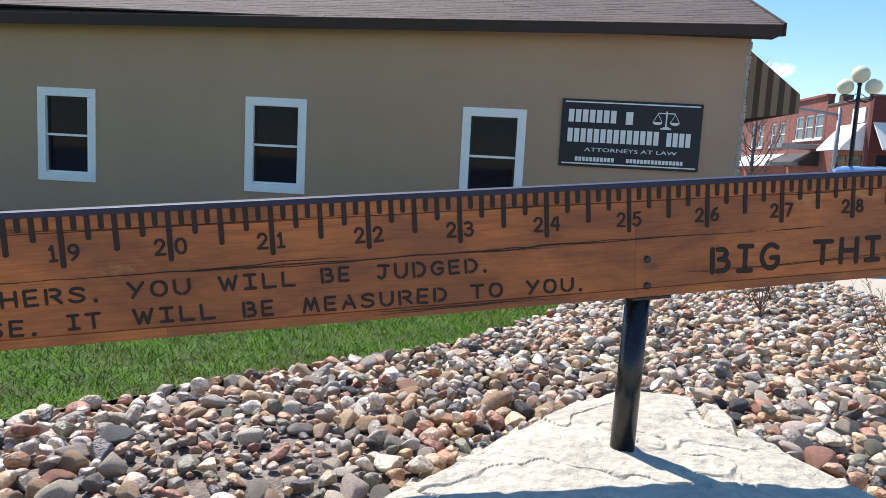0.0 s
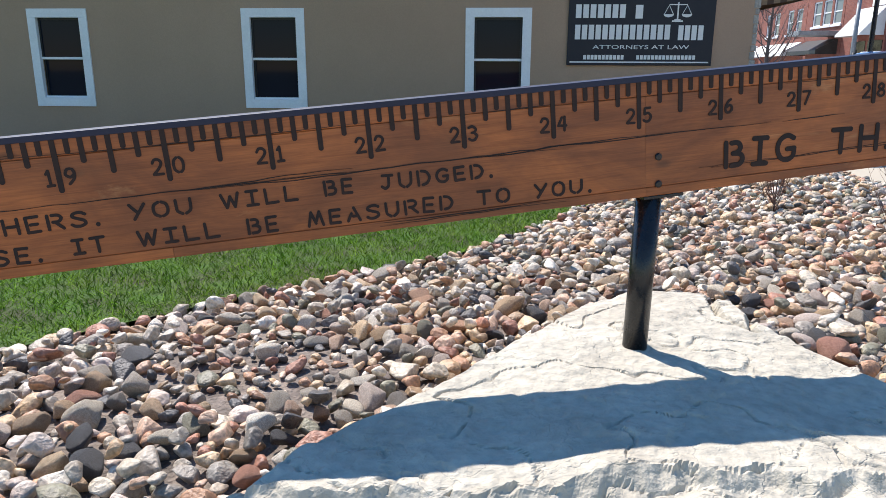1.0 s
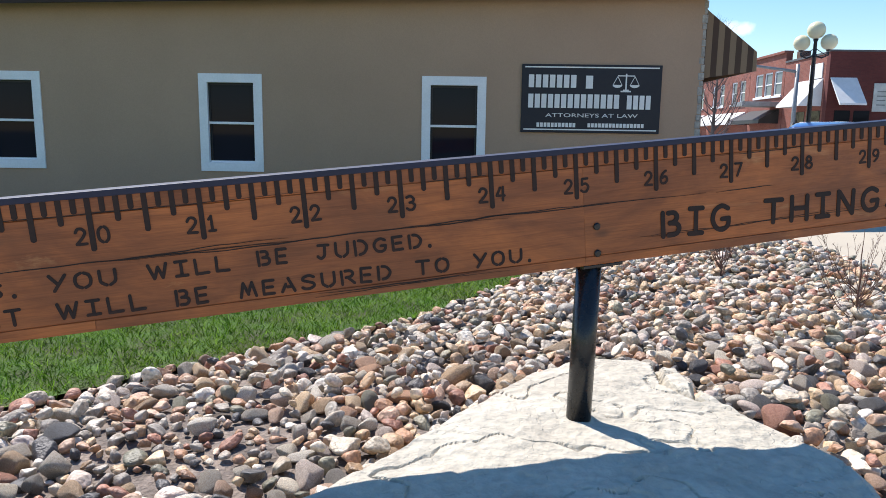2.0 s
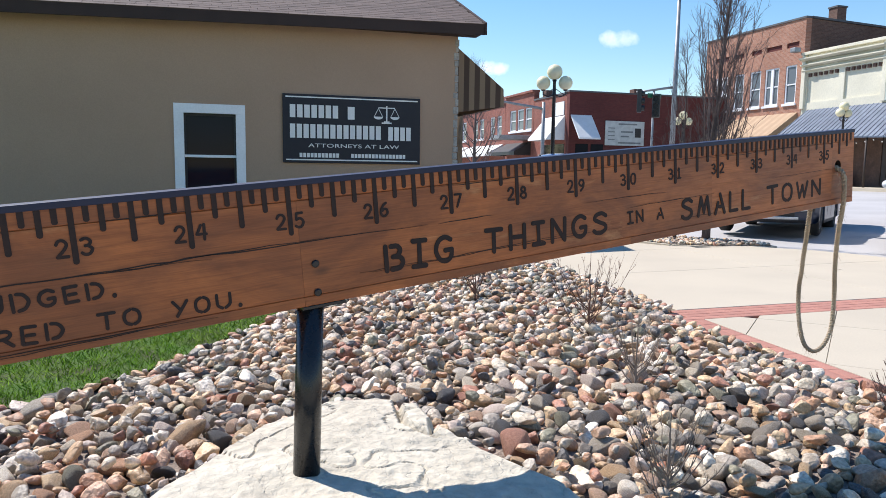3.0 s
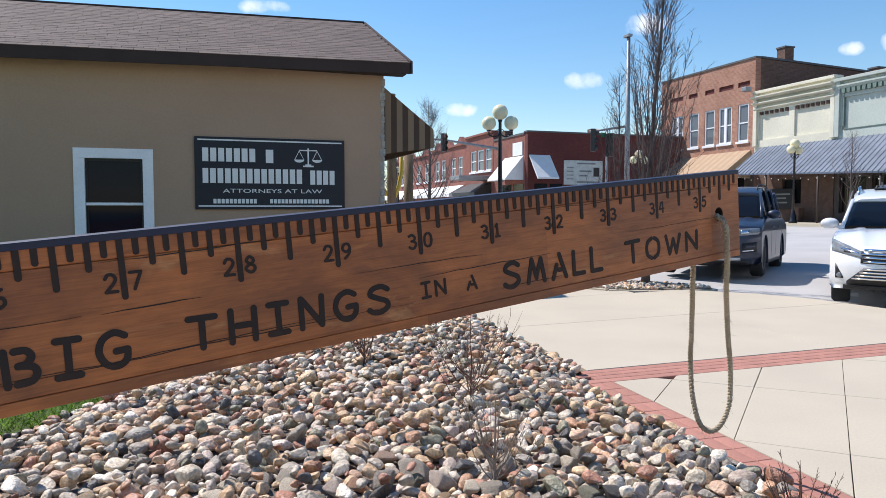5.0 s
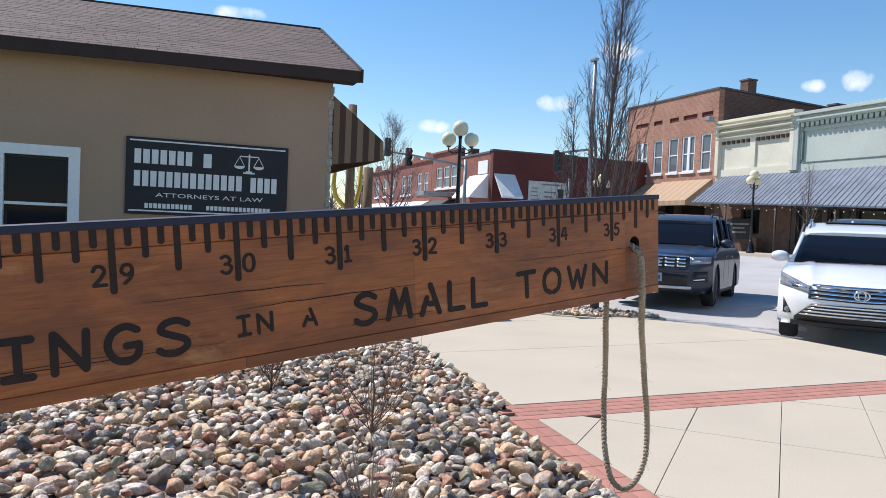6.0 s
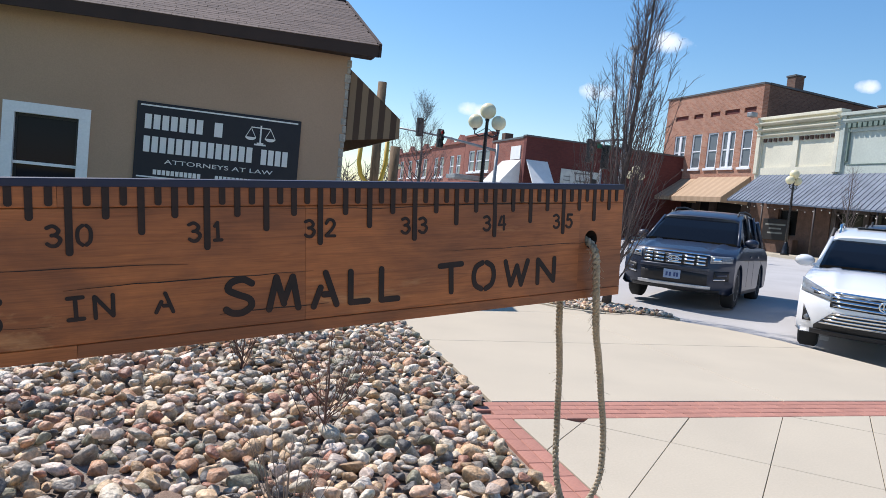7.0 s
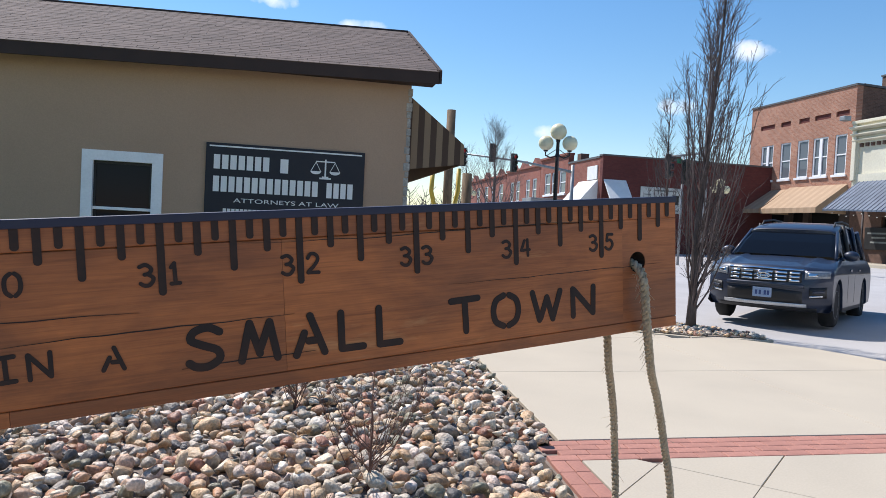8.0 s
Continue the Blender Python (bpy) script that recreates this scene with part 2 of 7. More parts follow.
def add_cracks(m, scale, depth):
    """Adds flaking ledges and fine cracks to a stone's relief."""
    n, l = m.node_tree.nodes, m.node_tree.links
    old = [k for k in n if k.type == "BUMP"][0]
    tc, wob, mix, vor, ramp, bp = n.new("ShaderNodeTexCoord"), n.new("ShaderNodeTexNoise"), n.new("ShaderNodeVectorMath"), n.new("ShaderNodeTexVoronoi"), n.new("ShaderNodeMapRange"), n.new("ShaderNodeBump")
    wob.inputs["Scale"].default_value, wob.inputs["Detail"].default_value = 3.0, 5.0
    mix.operation = "MULTIPLY_ADD"
    mix.inputs[1].default_value = (0.7, 0.7, 0.7)
    l.new(tc.outputs["Object"], wob.inputs["Vector"]), l.new(wob.outputs["Color"], mix.inputs[0]), l.new(tc.outputs["Object"], mix.inputs[2])
    vor.feature = "DISTANCE_TO_EDGE"
    vor.inputs["Scale"].default_value = scale
    l.new(mix.outputs[0], vor.inputs["Vector"])
    ramp.inputs["From Max"].default_value = 0.018
    l.new(vor.outputs["Distance"], ramp.inputs["Value"]), l.new(ramp.outputs["Result"], bp.inputs["Height"])
    bp.inputs["Strength"].default_value, bp.inputs["Distance"].default_value = 0.4, depth
    l.new(bp.outputs["Normal"], old.inputs["Normal"])


add_cracks(LIMESTONE, 4.6, 0.012)
add_cracks(GREY_STONE, 6.0, 0.02)
STONE = stone_material("river_stone")
STONE_REST = stone_material("river_stone_rest", True)
SOIL = material("soil_grit", (0.27, 0.22, 0.18), 0.95, vary=0.4, fine=55, coarse=5, bump=0.9, relief=0.02)
LAWN = material("lawn_soil", (0.060, 0.135, 0.010), 0.95, vary=0.4, fine=70, coarse=3, bump=0.8, tint=(0.06, 0.06, 0.02), relief=0.02)
GRASS = material("grass_blade", (0.105, 0.225, 0.010), 0.9, vary=0.2, fine=20, coarse=1.6, bump=0, tint=(0.165, 0.26, 0.02), random_by="island", spread=0.5)
GRASS.node_tree.nodes["Principled BSDF"].inputs["Specular IOR Level"].default_value = 0.12
CONCRETE = material("plaza_concrete", (0.485, 0.425, 0.325), 0.9, vary=0.06, fine=70, coarse=0.9, bump=0.25, tint=(0.445, 0.39, 0.30))
CONCRETE_GREY = material("kerb_concrete", (0.40, 0.38, 0.34), 0.9, vary=0.1, fine=50, coarse=1.5)
PAVER = material("red_paver", (0.42, 0.195, 0.145), 0.9, vary=0.12, fine=50, coarse=4, random_by="object", spread=0.08)
JOINT = material("joint_sand", (0.25, 0.2, 0.16), 0.95, vary=0.2)
ASPHALT = material("road_surface", (0.43, 0.42, 0.41), 0.9, vary=0.12, fine=60, coarse=0.5, bump=0.3, tint=(0.37, 0.36, 0.35))
LINE_PAINT = material("line_paint", (0.65, 0.65, 0.63), 0.8, vary=0.15)


def brick_material(name, a, b_, mortar, swap):
    """Far brickwork: courses 75 mm high with mortar, laid along y (swap) or x."""
    m = material(name, a, 0.9, vary=0.15, fine=8, coarse=0.5)
    n, l = m.node_tree.nodes, m.node_tree.links
    tc, sep, com, br = n.new("ShaderNodeTexCoord"), n.new("ShaderNodeSeparateXYZ"), n.new("ShaderNodeCombineXYZ"), n.new("ShaderNodeTexBrick")
    l.new(tc.outputs["Object"], sep.inputs[0])
    l.new(sep.outputs[1 if swap else 0], com.inputs[0]), l.new(sep.outputs[2], com.inputs[1])
    l.new(com.outputs[0], br.inputs["Vector"])
    br.inputs["Scale"].default_value, br.inputs["Brick Width"].default_value, br.inputs["Row Height"].default_value = 1.0, 0.22, 0.075
    br.inputs["Mortar Size"].default_value = 0.006
    br.inputs["Color1"].default_value, br.inputs["Color2"].default_value, br.inputs["Mortar"].default_value = (*a, 1), (*b_, 1), (*mortar, 1)
    hsv = [k for k in n if k.type == "HUE_SAT"][0]
    mix = hsv.inputs["Color"].links[0].from_node
    l.new(br.outputs["Color"], mix.inputs["A"])
    dk = n.new("ShaderNodeMix")
    dk.data_type, dk.blend_type = "RGBA", "MULTIPLY"
    dk.inputs["Factor"].default_value = 1.0
    dk.inputs["B"].default_value = (0.78, 0.75, 0.74, 1)
    l.new(br.outputs["Color"], dk.inputs["A"]), l.new(dk.outputs["Result"], mix.inputs["B"])
    return m


BRICK_RED = brick_material("brick_red", (0.46, 0.225, 0.145), (0.34, 0.15, 0.095), (0.46, 0.35, 0.28), True)
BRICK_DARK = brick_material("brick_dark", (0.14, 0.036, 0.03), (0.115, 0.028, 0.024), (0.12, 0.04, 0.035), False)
BRICK_BROWN = brick_material("brick_brown", (0.17, 0.095, 0.068), (0.11, 0.06, 0.045), (0.19, 0.14, 0.11), False)
BRICK_ROW = brick_material("brick_row", (0.29, 0.095, 0.065), (0.22, 0.07, 0.05), (0.30, 0.16, 0.13), True)
CREAM = material("cream_paint", (0.70, 0.665, 0.53), 0.8, vary=0.08, fine=10, coarse=0.6)
MINT = material("mint_paint", (0.47, 0.515, 0.46), 0.8, vary=0.08, fine=10, coarse=0.6)
MINT_DARK = material("mint_shadow_trim", (0.16, 0.22, 0.19), 0.8)
TIN_BLUE = material("tin_blue_grey", (0.125, 0.16, 0.21), 0.6, vary=0.2, fine=10, coarse=1.5, tint=(0.085, 0.112, 0.155))
TAN_CLOTH = stripes_material("tan_cloth", (0.44, 0.31, 0.20), (0.37, 0.255, 0.16), 0.3, axis=1)
WHITE_CLOTH = material("white_cloth", (0.8, 0.79, 0.76), 0.8, vary=0.05)
DARK_WOOD = material("shopfront_dark", (0.06, 0.045, 0.04), 0.6, vary=0.2, fine=15)
BROWN_SHOP = material("shopfront_brown", (0.13, 0.075, 0.055), 0.8, vary=0.2, fine=10)
GREY_TRIM = material("grey_coping", (0.10, 0.10, 0.105), 0.6)
GLOBE = material("lamp_globe", (0.82, 0.74, 0.47), 0.35, vary=0.04, fine=8)
GALVANISED = material("galvanised", (0.30, 0.31, 0.32), 0.5, metal=0.4, vary=0.15, fine=10)
SIGNAL_DARK = material("signal_housing", (0.03, 0.03, 0.028), 0.5)
SIGNAL_RED = material("signal_red", (0.65, 0.02, 0.015), 0.3)
YELLOW = material("yellow_paint", (0.62, 0.42, 0.05), 0.5, vary=0.12)
TIMBER = material("weathered_timber", (0.20, 0.13, 0.07), 0.85, vary=0.3, fine=15, stretch=(6, 6, 1))
BARK = material("bark", (0.13, 0.105, 0.095), 0.95, vary=0.3, fine=40, coarse=6, stretch=(1, 1, 0.3), bump=0.6, relief=0.01)
TWIG = material("twig", (0.14, 0.105, 0.098), 0.9, vary=0.25, fine=20)
SHRUB = material("shrub_twig", (0.17, 0.09, 0.065), 0.85, vary=0.25, fine=30)
SHRUB_PALE = material("shrub_twig_pale", (0.30, 0.24, 0.19), 0.85, vary=0.25, fine=30)


def car_paint(name, base, metal=0.0, rough=0.35, coat=1.0):
    """Smooth lacquered paint under a clear coat."""
    m = bpy.data.materials.new(name)
    m.use_nodes = True
    b = m.node_tree.nodes["Principled BSDF"]
    b.inputs["Base Color"].default_value = (*base, 1)
    b.inputs["Metallic"].default_value, b.inputs["Roughness"].default_value = metal, rough
    b.inputs["Coat Weight"].default_value, b.inputs["Coat Roughness"].default_value = coat, 0.06
    return m


CAR_WHITE = car_paint("white_car_paint", (0.78, 0.79, 0.80))
CAR_SLATE = car_paint("slate_car_paint", (0.015, 0.023, 0.046), 0.1, 0.42, 0.40)
CAR_BLUE = car_paint("blue_car_paint", (0.03, 0.10, 0.32), 0.2)
CAR_GLASS = glass_material("car_glass", (0.006, 0.008, 0.012), 1.22)
CHROME = material("chrome", (0.72, 0.73, 0.74), 0.12, metal=1.0, vary=0.03, bump=0)
TYRE = material("tyre_rubber", (0.018, 0.018, 0.018), 0.85)
ALLOY = material("alloy_rim", (0.58, 0.59, 0.60), 0.35, metal=0.6)
BLACK_PLASTIC = material("black_plastic", (0.015, 0.015, 0.016), 0.55)
LENS = material("headlight_lens", (0.22, 0.24, 0.26), 0.1, vary=0.2, fine=30, bump=0, coat=1.0)
PLATE = material("plate", (0.35, 0.45, 0.62), 0.4)
BAR_BLUE = material("plate_bars", (0.05, 0.09, 0.25), 0.5)
MURAL = material("mural_board", (0.58, 0.60, 0.56), 0.7, vary=0.1, fine=4)
BAR_GREY = material("faded_lettering", (0.22, 0.24, 0.23), 0.8)
GREEN_SIGN = material("street_sign_green", (0.02, 0.16, 0.08), 0.5)
FAR_TREES = material("far_trees", (0.16, 0.13, 0.11), 0.95, vary=0.3, fine=3)
BULB = material("string_bulb", (0.8, 0.78, 0.7), 0.3)
FAR_GROUND = material("far_ground", (0.16, 0.17, 0.11), 0.95, vary=0.2, fine=2, coarse=0.05)


# ---- builders ----
def gz(x):
    """Height of the paved ground, which climbs gently across the street."""
    return 0.025 * min(max(x - 4.3, 0), 25)


def box(bm, x0, x1, y0, y1, z0, z1, bevel=0.0):
    v = [bm.verts.new((x, y, z)) for z in (z0, z1) for x, y in ((x0, y0), (x1, y0), (x1, y1), (x0, y1))]
    fs = [bm.faces.new([v[i] for i in q]) for q in ((3, 2, 1, 0), (4, 5, 6, 7), (0, 1, 5, 4), (1, 2, 6, 5), (2, 3, 7, 6), (3, 0, 4, 7))]
    if bevel:
        es = {e for f in fs for e in f.edges}
        bmesh.ops.bevel(bm, geom=list(es), offset=bevel, segments=2, affect="EDGES", profile=0.6)
    return bm


def prism(bm, outline, depth, axis="y", start=0.0):
    """An outline of 2D points (x,z for axis y; y,z for x; x,y for z) pushed along the axis."""
    def at(a, b, d):
        return {"y": (a, d, b), "x": (d, a, b), "z": (a, b, d)}[axis]
    lo = [bm.verts.new(at(a, b, start)) for a, b in outline]
    hi = [bm.verts.new(at(a, b, start + depth)) for a, b in outline]
    n = len(outline)
    bm.faces.new(lo), bm.faces.new(hi[::-1])
    for i in range(n):
        bm.faces.new((lo[i], hi[i], hi[(i + 1) % n], lo[(i + 1) % n]))
    bmesh.ops.recalc_face_normals(bm, faces=bm.faces)
    return bm


def tube(bm, points, radii, sides=8, cap=True):
    """A tapering tube through points."""
    rings = []
    ref = Vector((0.31, 0.22, 0.92))
    pts = [Vector(p) for p in points]
    for i, p in enumerate(pts):
        t = (pts[min(i + 1, len(pts) - 1)] - pts[max(i - 1, 0)]).normalized()
        a = t.cross(ref if abs(t.dot(ref)) < 0.95 else Vector((1, 0, 0))).normalized()
        b = t.cross(a)
        r = radii[i] if hasattr(radii, "__len__") else radii
        rings.append([bm.verts.new(p + (a * math.cos(2 * math.pi * k / sides) + b * math.sin(2 * math.pi * k / sides)) * r) for k in range(sides)])
    for r0, r1 in zip(rings, rings[1:]):
        for k in range(sides):
            f = bm.faces.new((r0[k], r0[(k + 1) % sides], r1[(k + 1) % sides], r1[k]))
            f.smooth = sides > 5
    if cap and sides > 2:
        bm.faces.new(rings[0][::-1]), bm.faces.new(rings[-1])
    return bm


def lathe(bm, profile, sides=20, at=(0, 0, 0)):
    """A profile of (radius, z) turned about the upright axis."""
    rings = [[bm.verts.new((at[0] + r * math.cos(2 * math.pi * k / sides), at[1] + r * math.sin(2 * math.pi * k / sides), at[2] + z)) for k in range(sides)] for r, z in profile]
    for a, b in zip(rings, rings[1:]):
        for k in range(sides):
            bm.faces.new((a[k], a[(k + 1) % sides], b[(k + 1) % sides], b[k])).smooth = True
    bm.faces.new(rings[0][::-1]), bm.faces.new(rings[-1])
    return bm


def mesh_of(name, bm, mat):
    me = bpy.data.meshes.new(name)
    bm.to_mesh(me)
    bm.free()
    me.materials.append(mat)
    return me


def part(name, bm, mat, parent=None, label=""):
    ob = new(name, mesh_of(name, bm, mat))
    ob.parent = parent
    return tagged(ob, label)


def thing(name, m, label, category, group="", kind=""):
    e = new(name)
    e.empty_display_size = 0.2
    e.matrix_basis = m
    return tagged(e, label, category, group, kind)


def structure(name, bm, mat, label, category):
    return tagged(new(name, mesh_of(name, bm, mat)), label, category, kind="structure")


def wall_with_holes(bm, u0, u1, z0, z1, holes, put):
    """Boxes that fill a wall but for its holes (u0, u1, z0, z1). put(bm, u0, u1, z0, z1) adds one box."""
    us = sorted({u0, u1, *[h[0] for h in holes], *[h[1] for h in holes]})
    zs = sorted({z0, z1, *[h[2] for h in holes], *[h[3] for h in holes]})
    for a, b in zip(us, us[1:]):
        run = None
        for c, d in zip(zs, zs[1:]):
            solid = not any(h[0] <= a and b <= h[1] and h[2] <= c and d <= h[3] for h in holes)
            if solid and run:
                run = (run[0], d)
            elif solid:
                run = (c, d)
            elif run:
                put(bm, a, b, *run)
                run = None
        if run:
            put(bm, a, b, *run)
    bmesh.ops.remove_doubles(bm, verts=bm.verts, dist=1e-4)


def word_mesh(text, width, height, depth=0.004, fat=0.0):
    """A word in the built-in font as a mesh, fitted to a width and height, centred at the origin in the x-z plane, facing -y."""
    cu = bpy.data.curves.new("word", "FONT")
    cu.body, cu.extrude, cu.offset, cu.resolution_u = text, 0.02, fat, 3
    ob = bpy.data.objects.new("word", cu)
    scene.collection.objects.link(ob)
    bpy.context.view_layer.update()
    me = bpy.data.meshes.new_from_object(ob.evaluated_get(bpy.context.evaluated_depsgraph_get()))
    bpy.data.objects.remove(ob)
    co = np.array([v.co for v in me.vertices])
    lo, hi = co.min(0), co.max(0)
    s = (width / max(hi[0] - lo[0], 1e-6), height / max(hi[1] - lo[1], 1e-6))
    for v in me.vertices:
        x, y, z = v.co
        v.co = ((x - (lo[0] + hi[0]) / 2) * s[0], -z / 0.02 * depth, (y - (lo[1] + hi[1]) / 2) * s[1])
    return me


def word(name, text, width, height, mat, parent, m, depth=0.004, fat=0.0):
    me = word_mesh(text, width, height, depth, fat)
    me.name = name
    me.materials.clear()
    me.materials.append(mat)
    ob = new(name, me)
    ob.parent, ob.matrix_basis = parent, m
    return ob


# ---- ground, road and plaza ----
bm = bmesh.new()
xs, hs = (-900, 4.3, 29.3, 900), (-0.26, -0.26, 0.365, 0.365)
lo = [bm.verts.new((x, -900, h)) for x, h in zip(xs, hs)]
hi = [bm.verts.new((x, 900, h)) for x, h in zip(xs, hs)]
for i in range(3):
    bm.faces.new((lo[i], lo[i + 1], hi[i + 1], hi[i]))
structure("ground", bm, FAR_GROUND, "flat dry ground reaching to the horizon", "ground")

def road_z(x, y):
    """Height of the street, which falls a little along the plaza."""
    return gz(x) - 0.06 - 0.05 * min(max(11.0 - y, 0), 3.0)


bm = bmesh.new()
cols_ = [[bm.verts.new((x, y, road_z(x, y))) for y in (-60, 8.0, 9.0, 10.0, 11.0, 160)] for x in (4.6, 16.0, 29.0)]
for a, b in zip(cols_, cols_[1:]):
    for k in range(5):
        bm.faces.new((a[k], b[k], b[k + 1], a[k + 1]))
structure("road", bm, ASPHALT, "sun-bleached grey street pavement", "road")

bm = bmesh.new()
box(bm, 29.0, 33.2, -20, 60, 0.4, 0.70)
structure("pavement_far", bm, CONCRETE, "pale concrete sidewalk before the shopfronts", "pavement")
bm = bmesh.new()
box(bm, 17.5, 21.2, 41.8, 120, 0.2, 0.50)
structure("pavement_corner", bm, CONCRETE_GREY, "concrete sidewalk at the street corner", "pavement")

for nm, x0, y0, x1, y1 in (("line", 10.9, 9.0, 14.6, 12.2), ("line", 12.6, 6.6, 15.4, 9.0)):
    d = Vector((x1 - x0, y1 - y0, 0)).normalized()
    s = Vector((-d.y, d.x, 0)) * 0.06
    bm = bmesh.new()
    bm.faces.new([bm.verts.new((px, py, road_z(px, py) + 0.005)) for px, py in ((x0 - s.x, y0 - s.y), (x1 - s.x, y1 - s.y), (x1 + s.x, y1 + s.y), (x0 + s.x, y0 + s.y))])
    structure("parking_line", bm, LINE_PAINT, "worn white painted parking line", "road marking")

PLAZA = pose(4.33, 5.70, 0, 0, -1.432, -4.0)
PLAZA_EDGE = [(7.66, 10.81), (8.42, 10.05), (9.05, 9.25), (9.33, 8.4), (9.37, 7.6), (9.5, 4.0), (9.7, -6.0)]


def plaza_right(v):
    """How far the plaza reaches along its own x at the height v of its own y."""
    inv = PLAZA.inverted()
    pts = [inv @ Vector((x, y, gz(x))) for x, y in PLAZA_EDGE]
    pts.sort(key=lambda p: p.y)
    for a, b in zip(pts, pts[1:]):
        if a.y <= v <= b.y:
            k = (v - a.y) / (b.y - a.y)
            return a.x + (b.x - a.x) * k
    return pts[-1].x if v > pts[-1].y else pts[0].x


plaza = thing("pavement_plaza", PLAZA, "buff concrete plaza with red paver bands", "pavement", kind="structure")
bm = bmesh.new()
ring = [(-0.22, -11.0)] + [(plaza_right(v) - 0.06, v) for v in np.linspace(-11.0, 5.4, 30)] + [(0.2, 6.4), (-0.02, 5.0), (-0.02, 0.0), (-0.22, 0.0)]
prism(bm, ring, 0.11, "z", -0.135)
part("bed", bm, JOINT, plaza, "sand bed seen in the joints")
SLAB_GAP = 0.004


def clip(poly, a, b, c):
    """The part of a polygon where a*x + b*y <= c."""
    out = []
    for p, q in zip(poly, poly[1:] + poly[:1]):
        dp, dq = a * p[0] + b * p[1] - c, a * q[0] + b * q[1] - c
        if dp <= 0:
            out.append(p)
        if dp * dq < 0:
            k = dp / (dp - dq)
            out.append((p[0] + (q[0] - p[0]) * k, p[1] + (q[1] - p[1]) * k))
    return out


def slab(poly):
    """One concrete panel, cut back for its joints, with softened rims."""
    if len(poly) < 3:
        return
    area = sum(p[0] * q[1] - p[1] * q[0] for p, q in zip(poly, poly[1:] + poly[:1])) / 2
    if abs(area) < 0.02:
        return
    if area < 0:
        poly = poly[::-1]
    cx, cy = sum(p[0] for p in poly) / len(poly), sum(p[1] for p in poly) / len(poly)

    def inset(g):
        r = []
        for x, y in poly:
            d = math.hypot(x - cx, y - cy)
            r.append((x - (x - cx) / d * g, y - (y - cy) / d * g))
        return r
    bm = bmesh.new()
    rings = [[bm.verts.new((x, y, z)) for x, y in inset(g)] for g, z in ((SLAB_GAP, -0.11), (SLAB_GAP, -0.004), (SLAB_GAP + 0.004, 0.0))]
    n = len(poly)
    for a, b in zip(rings, rings[1:]):
        for i in range(n):
            bm.faces.new((a[i], a[(i + 1) % n], b[(i + 1) % n], b[i]))
    bm.faces.new(rings[-1])
    part("slab", bm, CONCRETE, plaza)


# wide panels beyond the cross band
rows = [0.21, 2.45, 4.6, 6.6]
for v0, v1 in zip(rows, rows[1:]):
    right = lambda v: plaza_right(v)
    for k in range(4):
        u0, u1 = -0.02 + 2.6 * k, -0.02 + 2.6 * (k + 1)
        top = min(v1, 6.2)
        line = [(right(v), v) for v in np.linspace(v0, top, 6)]
        poly = [(u0, v0), (u1, v0), (u1, top), (u0, top)]
        for (ax, ay), (bx, by) in zip(line, line[1:]):
            nx, ny = by - ay, -(bx - ax)
            poly = clip(poly, nx, ny, nx * ax + ny * ay) if poly else poly
        slab(poly)
# diagonal panels on the near side
S, TURN45 = 0.60, radians(46.5)
e1, e2 = (math.cos(TURN45), math.sin(TURN45)), (-math.sin(TURN45), math.cos(TURN45))
for i in range(-16, 16):
    for j in range(-16, 10):
        a0, b0 = i * S * 1.0 + 0.05, j * S * 2.2 + 0.1
        poly = [(a * e1[0] + b * e2[0], a * e1[1] + b * e2[1]) for a, b in ((b0, a0), (b0 + S * 2.2, a0), (b0 + S * 2.2, a0 + S), (b0, a0 + S))]
        poly = clip(poly, -1, 0, -0.0)
        poly = clip(poly, 0, 1, -0.21) if poly else poly
        poly = clip(poly, 1, 0, 5.1) if poly else poly
        poly = clip(poly, 0, -1, 7.5) if poly else poly
        slab(poly)


def paver_mesh(w, d):
    bm = bmesh.new()
    box(bm, -w / 2, w / 2, -d / 2, d / 2, -0.05, -0.004)
    t = [bm.verts.new((sx * (w / 2 - 0.004), sy * (d / 2 - 0.004), 0.0)) for sx, sy in ((-1, -1), (1, -1), (1, 1), (-1, 1))]
    f = bm.faces.new(t)
    r = [bm.verts.new((sx * w / 2, sy * d / 2, -0.004)) for sx, sy in ((-1, -1), (1, -1), (1, 1), (-1, 1))]
    for k in range(4):
        bm.faces.new((r[k], r[(k + 1) % 4], t[(k + 1) % 4], t[k]))
    return mesh_of("paver", bm, PAVER)


PAVER_MESH = paver_mesh(0.196, 0.096)
for k in range(26):
    for j in range(4):
        u = 0.0 + 0.2 * k + (0.1 if j % 2 else 0) - 0.1
        v = -0.155 + 0.1 * j
        if u > plaza_right(v) - 0.15:
            continue
        o = new("paver", PAVER_MESH)
        o.parent, o.matrix_basis = plaza, pose(u, v, random.uniform(-0.001, 0.001))
for k in range(66):
    for j in range(2):
        o = new("paver", PAVER_MESH)
        o.parent = plaza
        o.matrix_basis = pose(-0.155 + 0.1 * j, -0.307 - 0.2 * k, random.uniform(-0.001, 0.001), 0, 0, 90)
        if k > 40:
            bpy.data.objects.remove(o)

# walkway on which the camera goes
bm = bmesh.new()
box(bm, -14, 3.75, -6.0, 0.85, -0.12, -0.01)
structure("walkway", bm, CONCRETE, "buff concrete walkway beside the stone bed", "pavement")

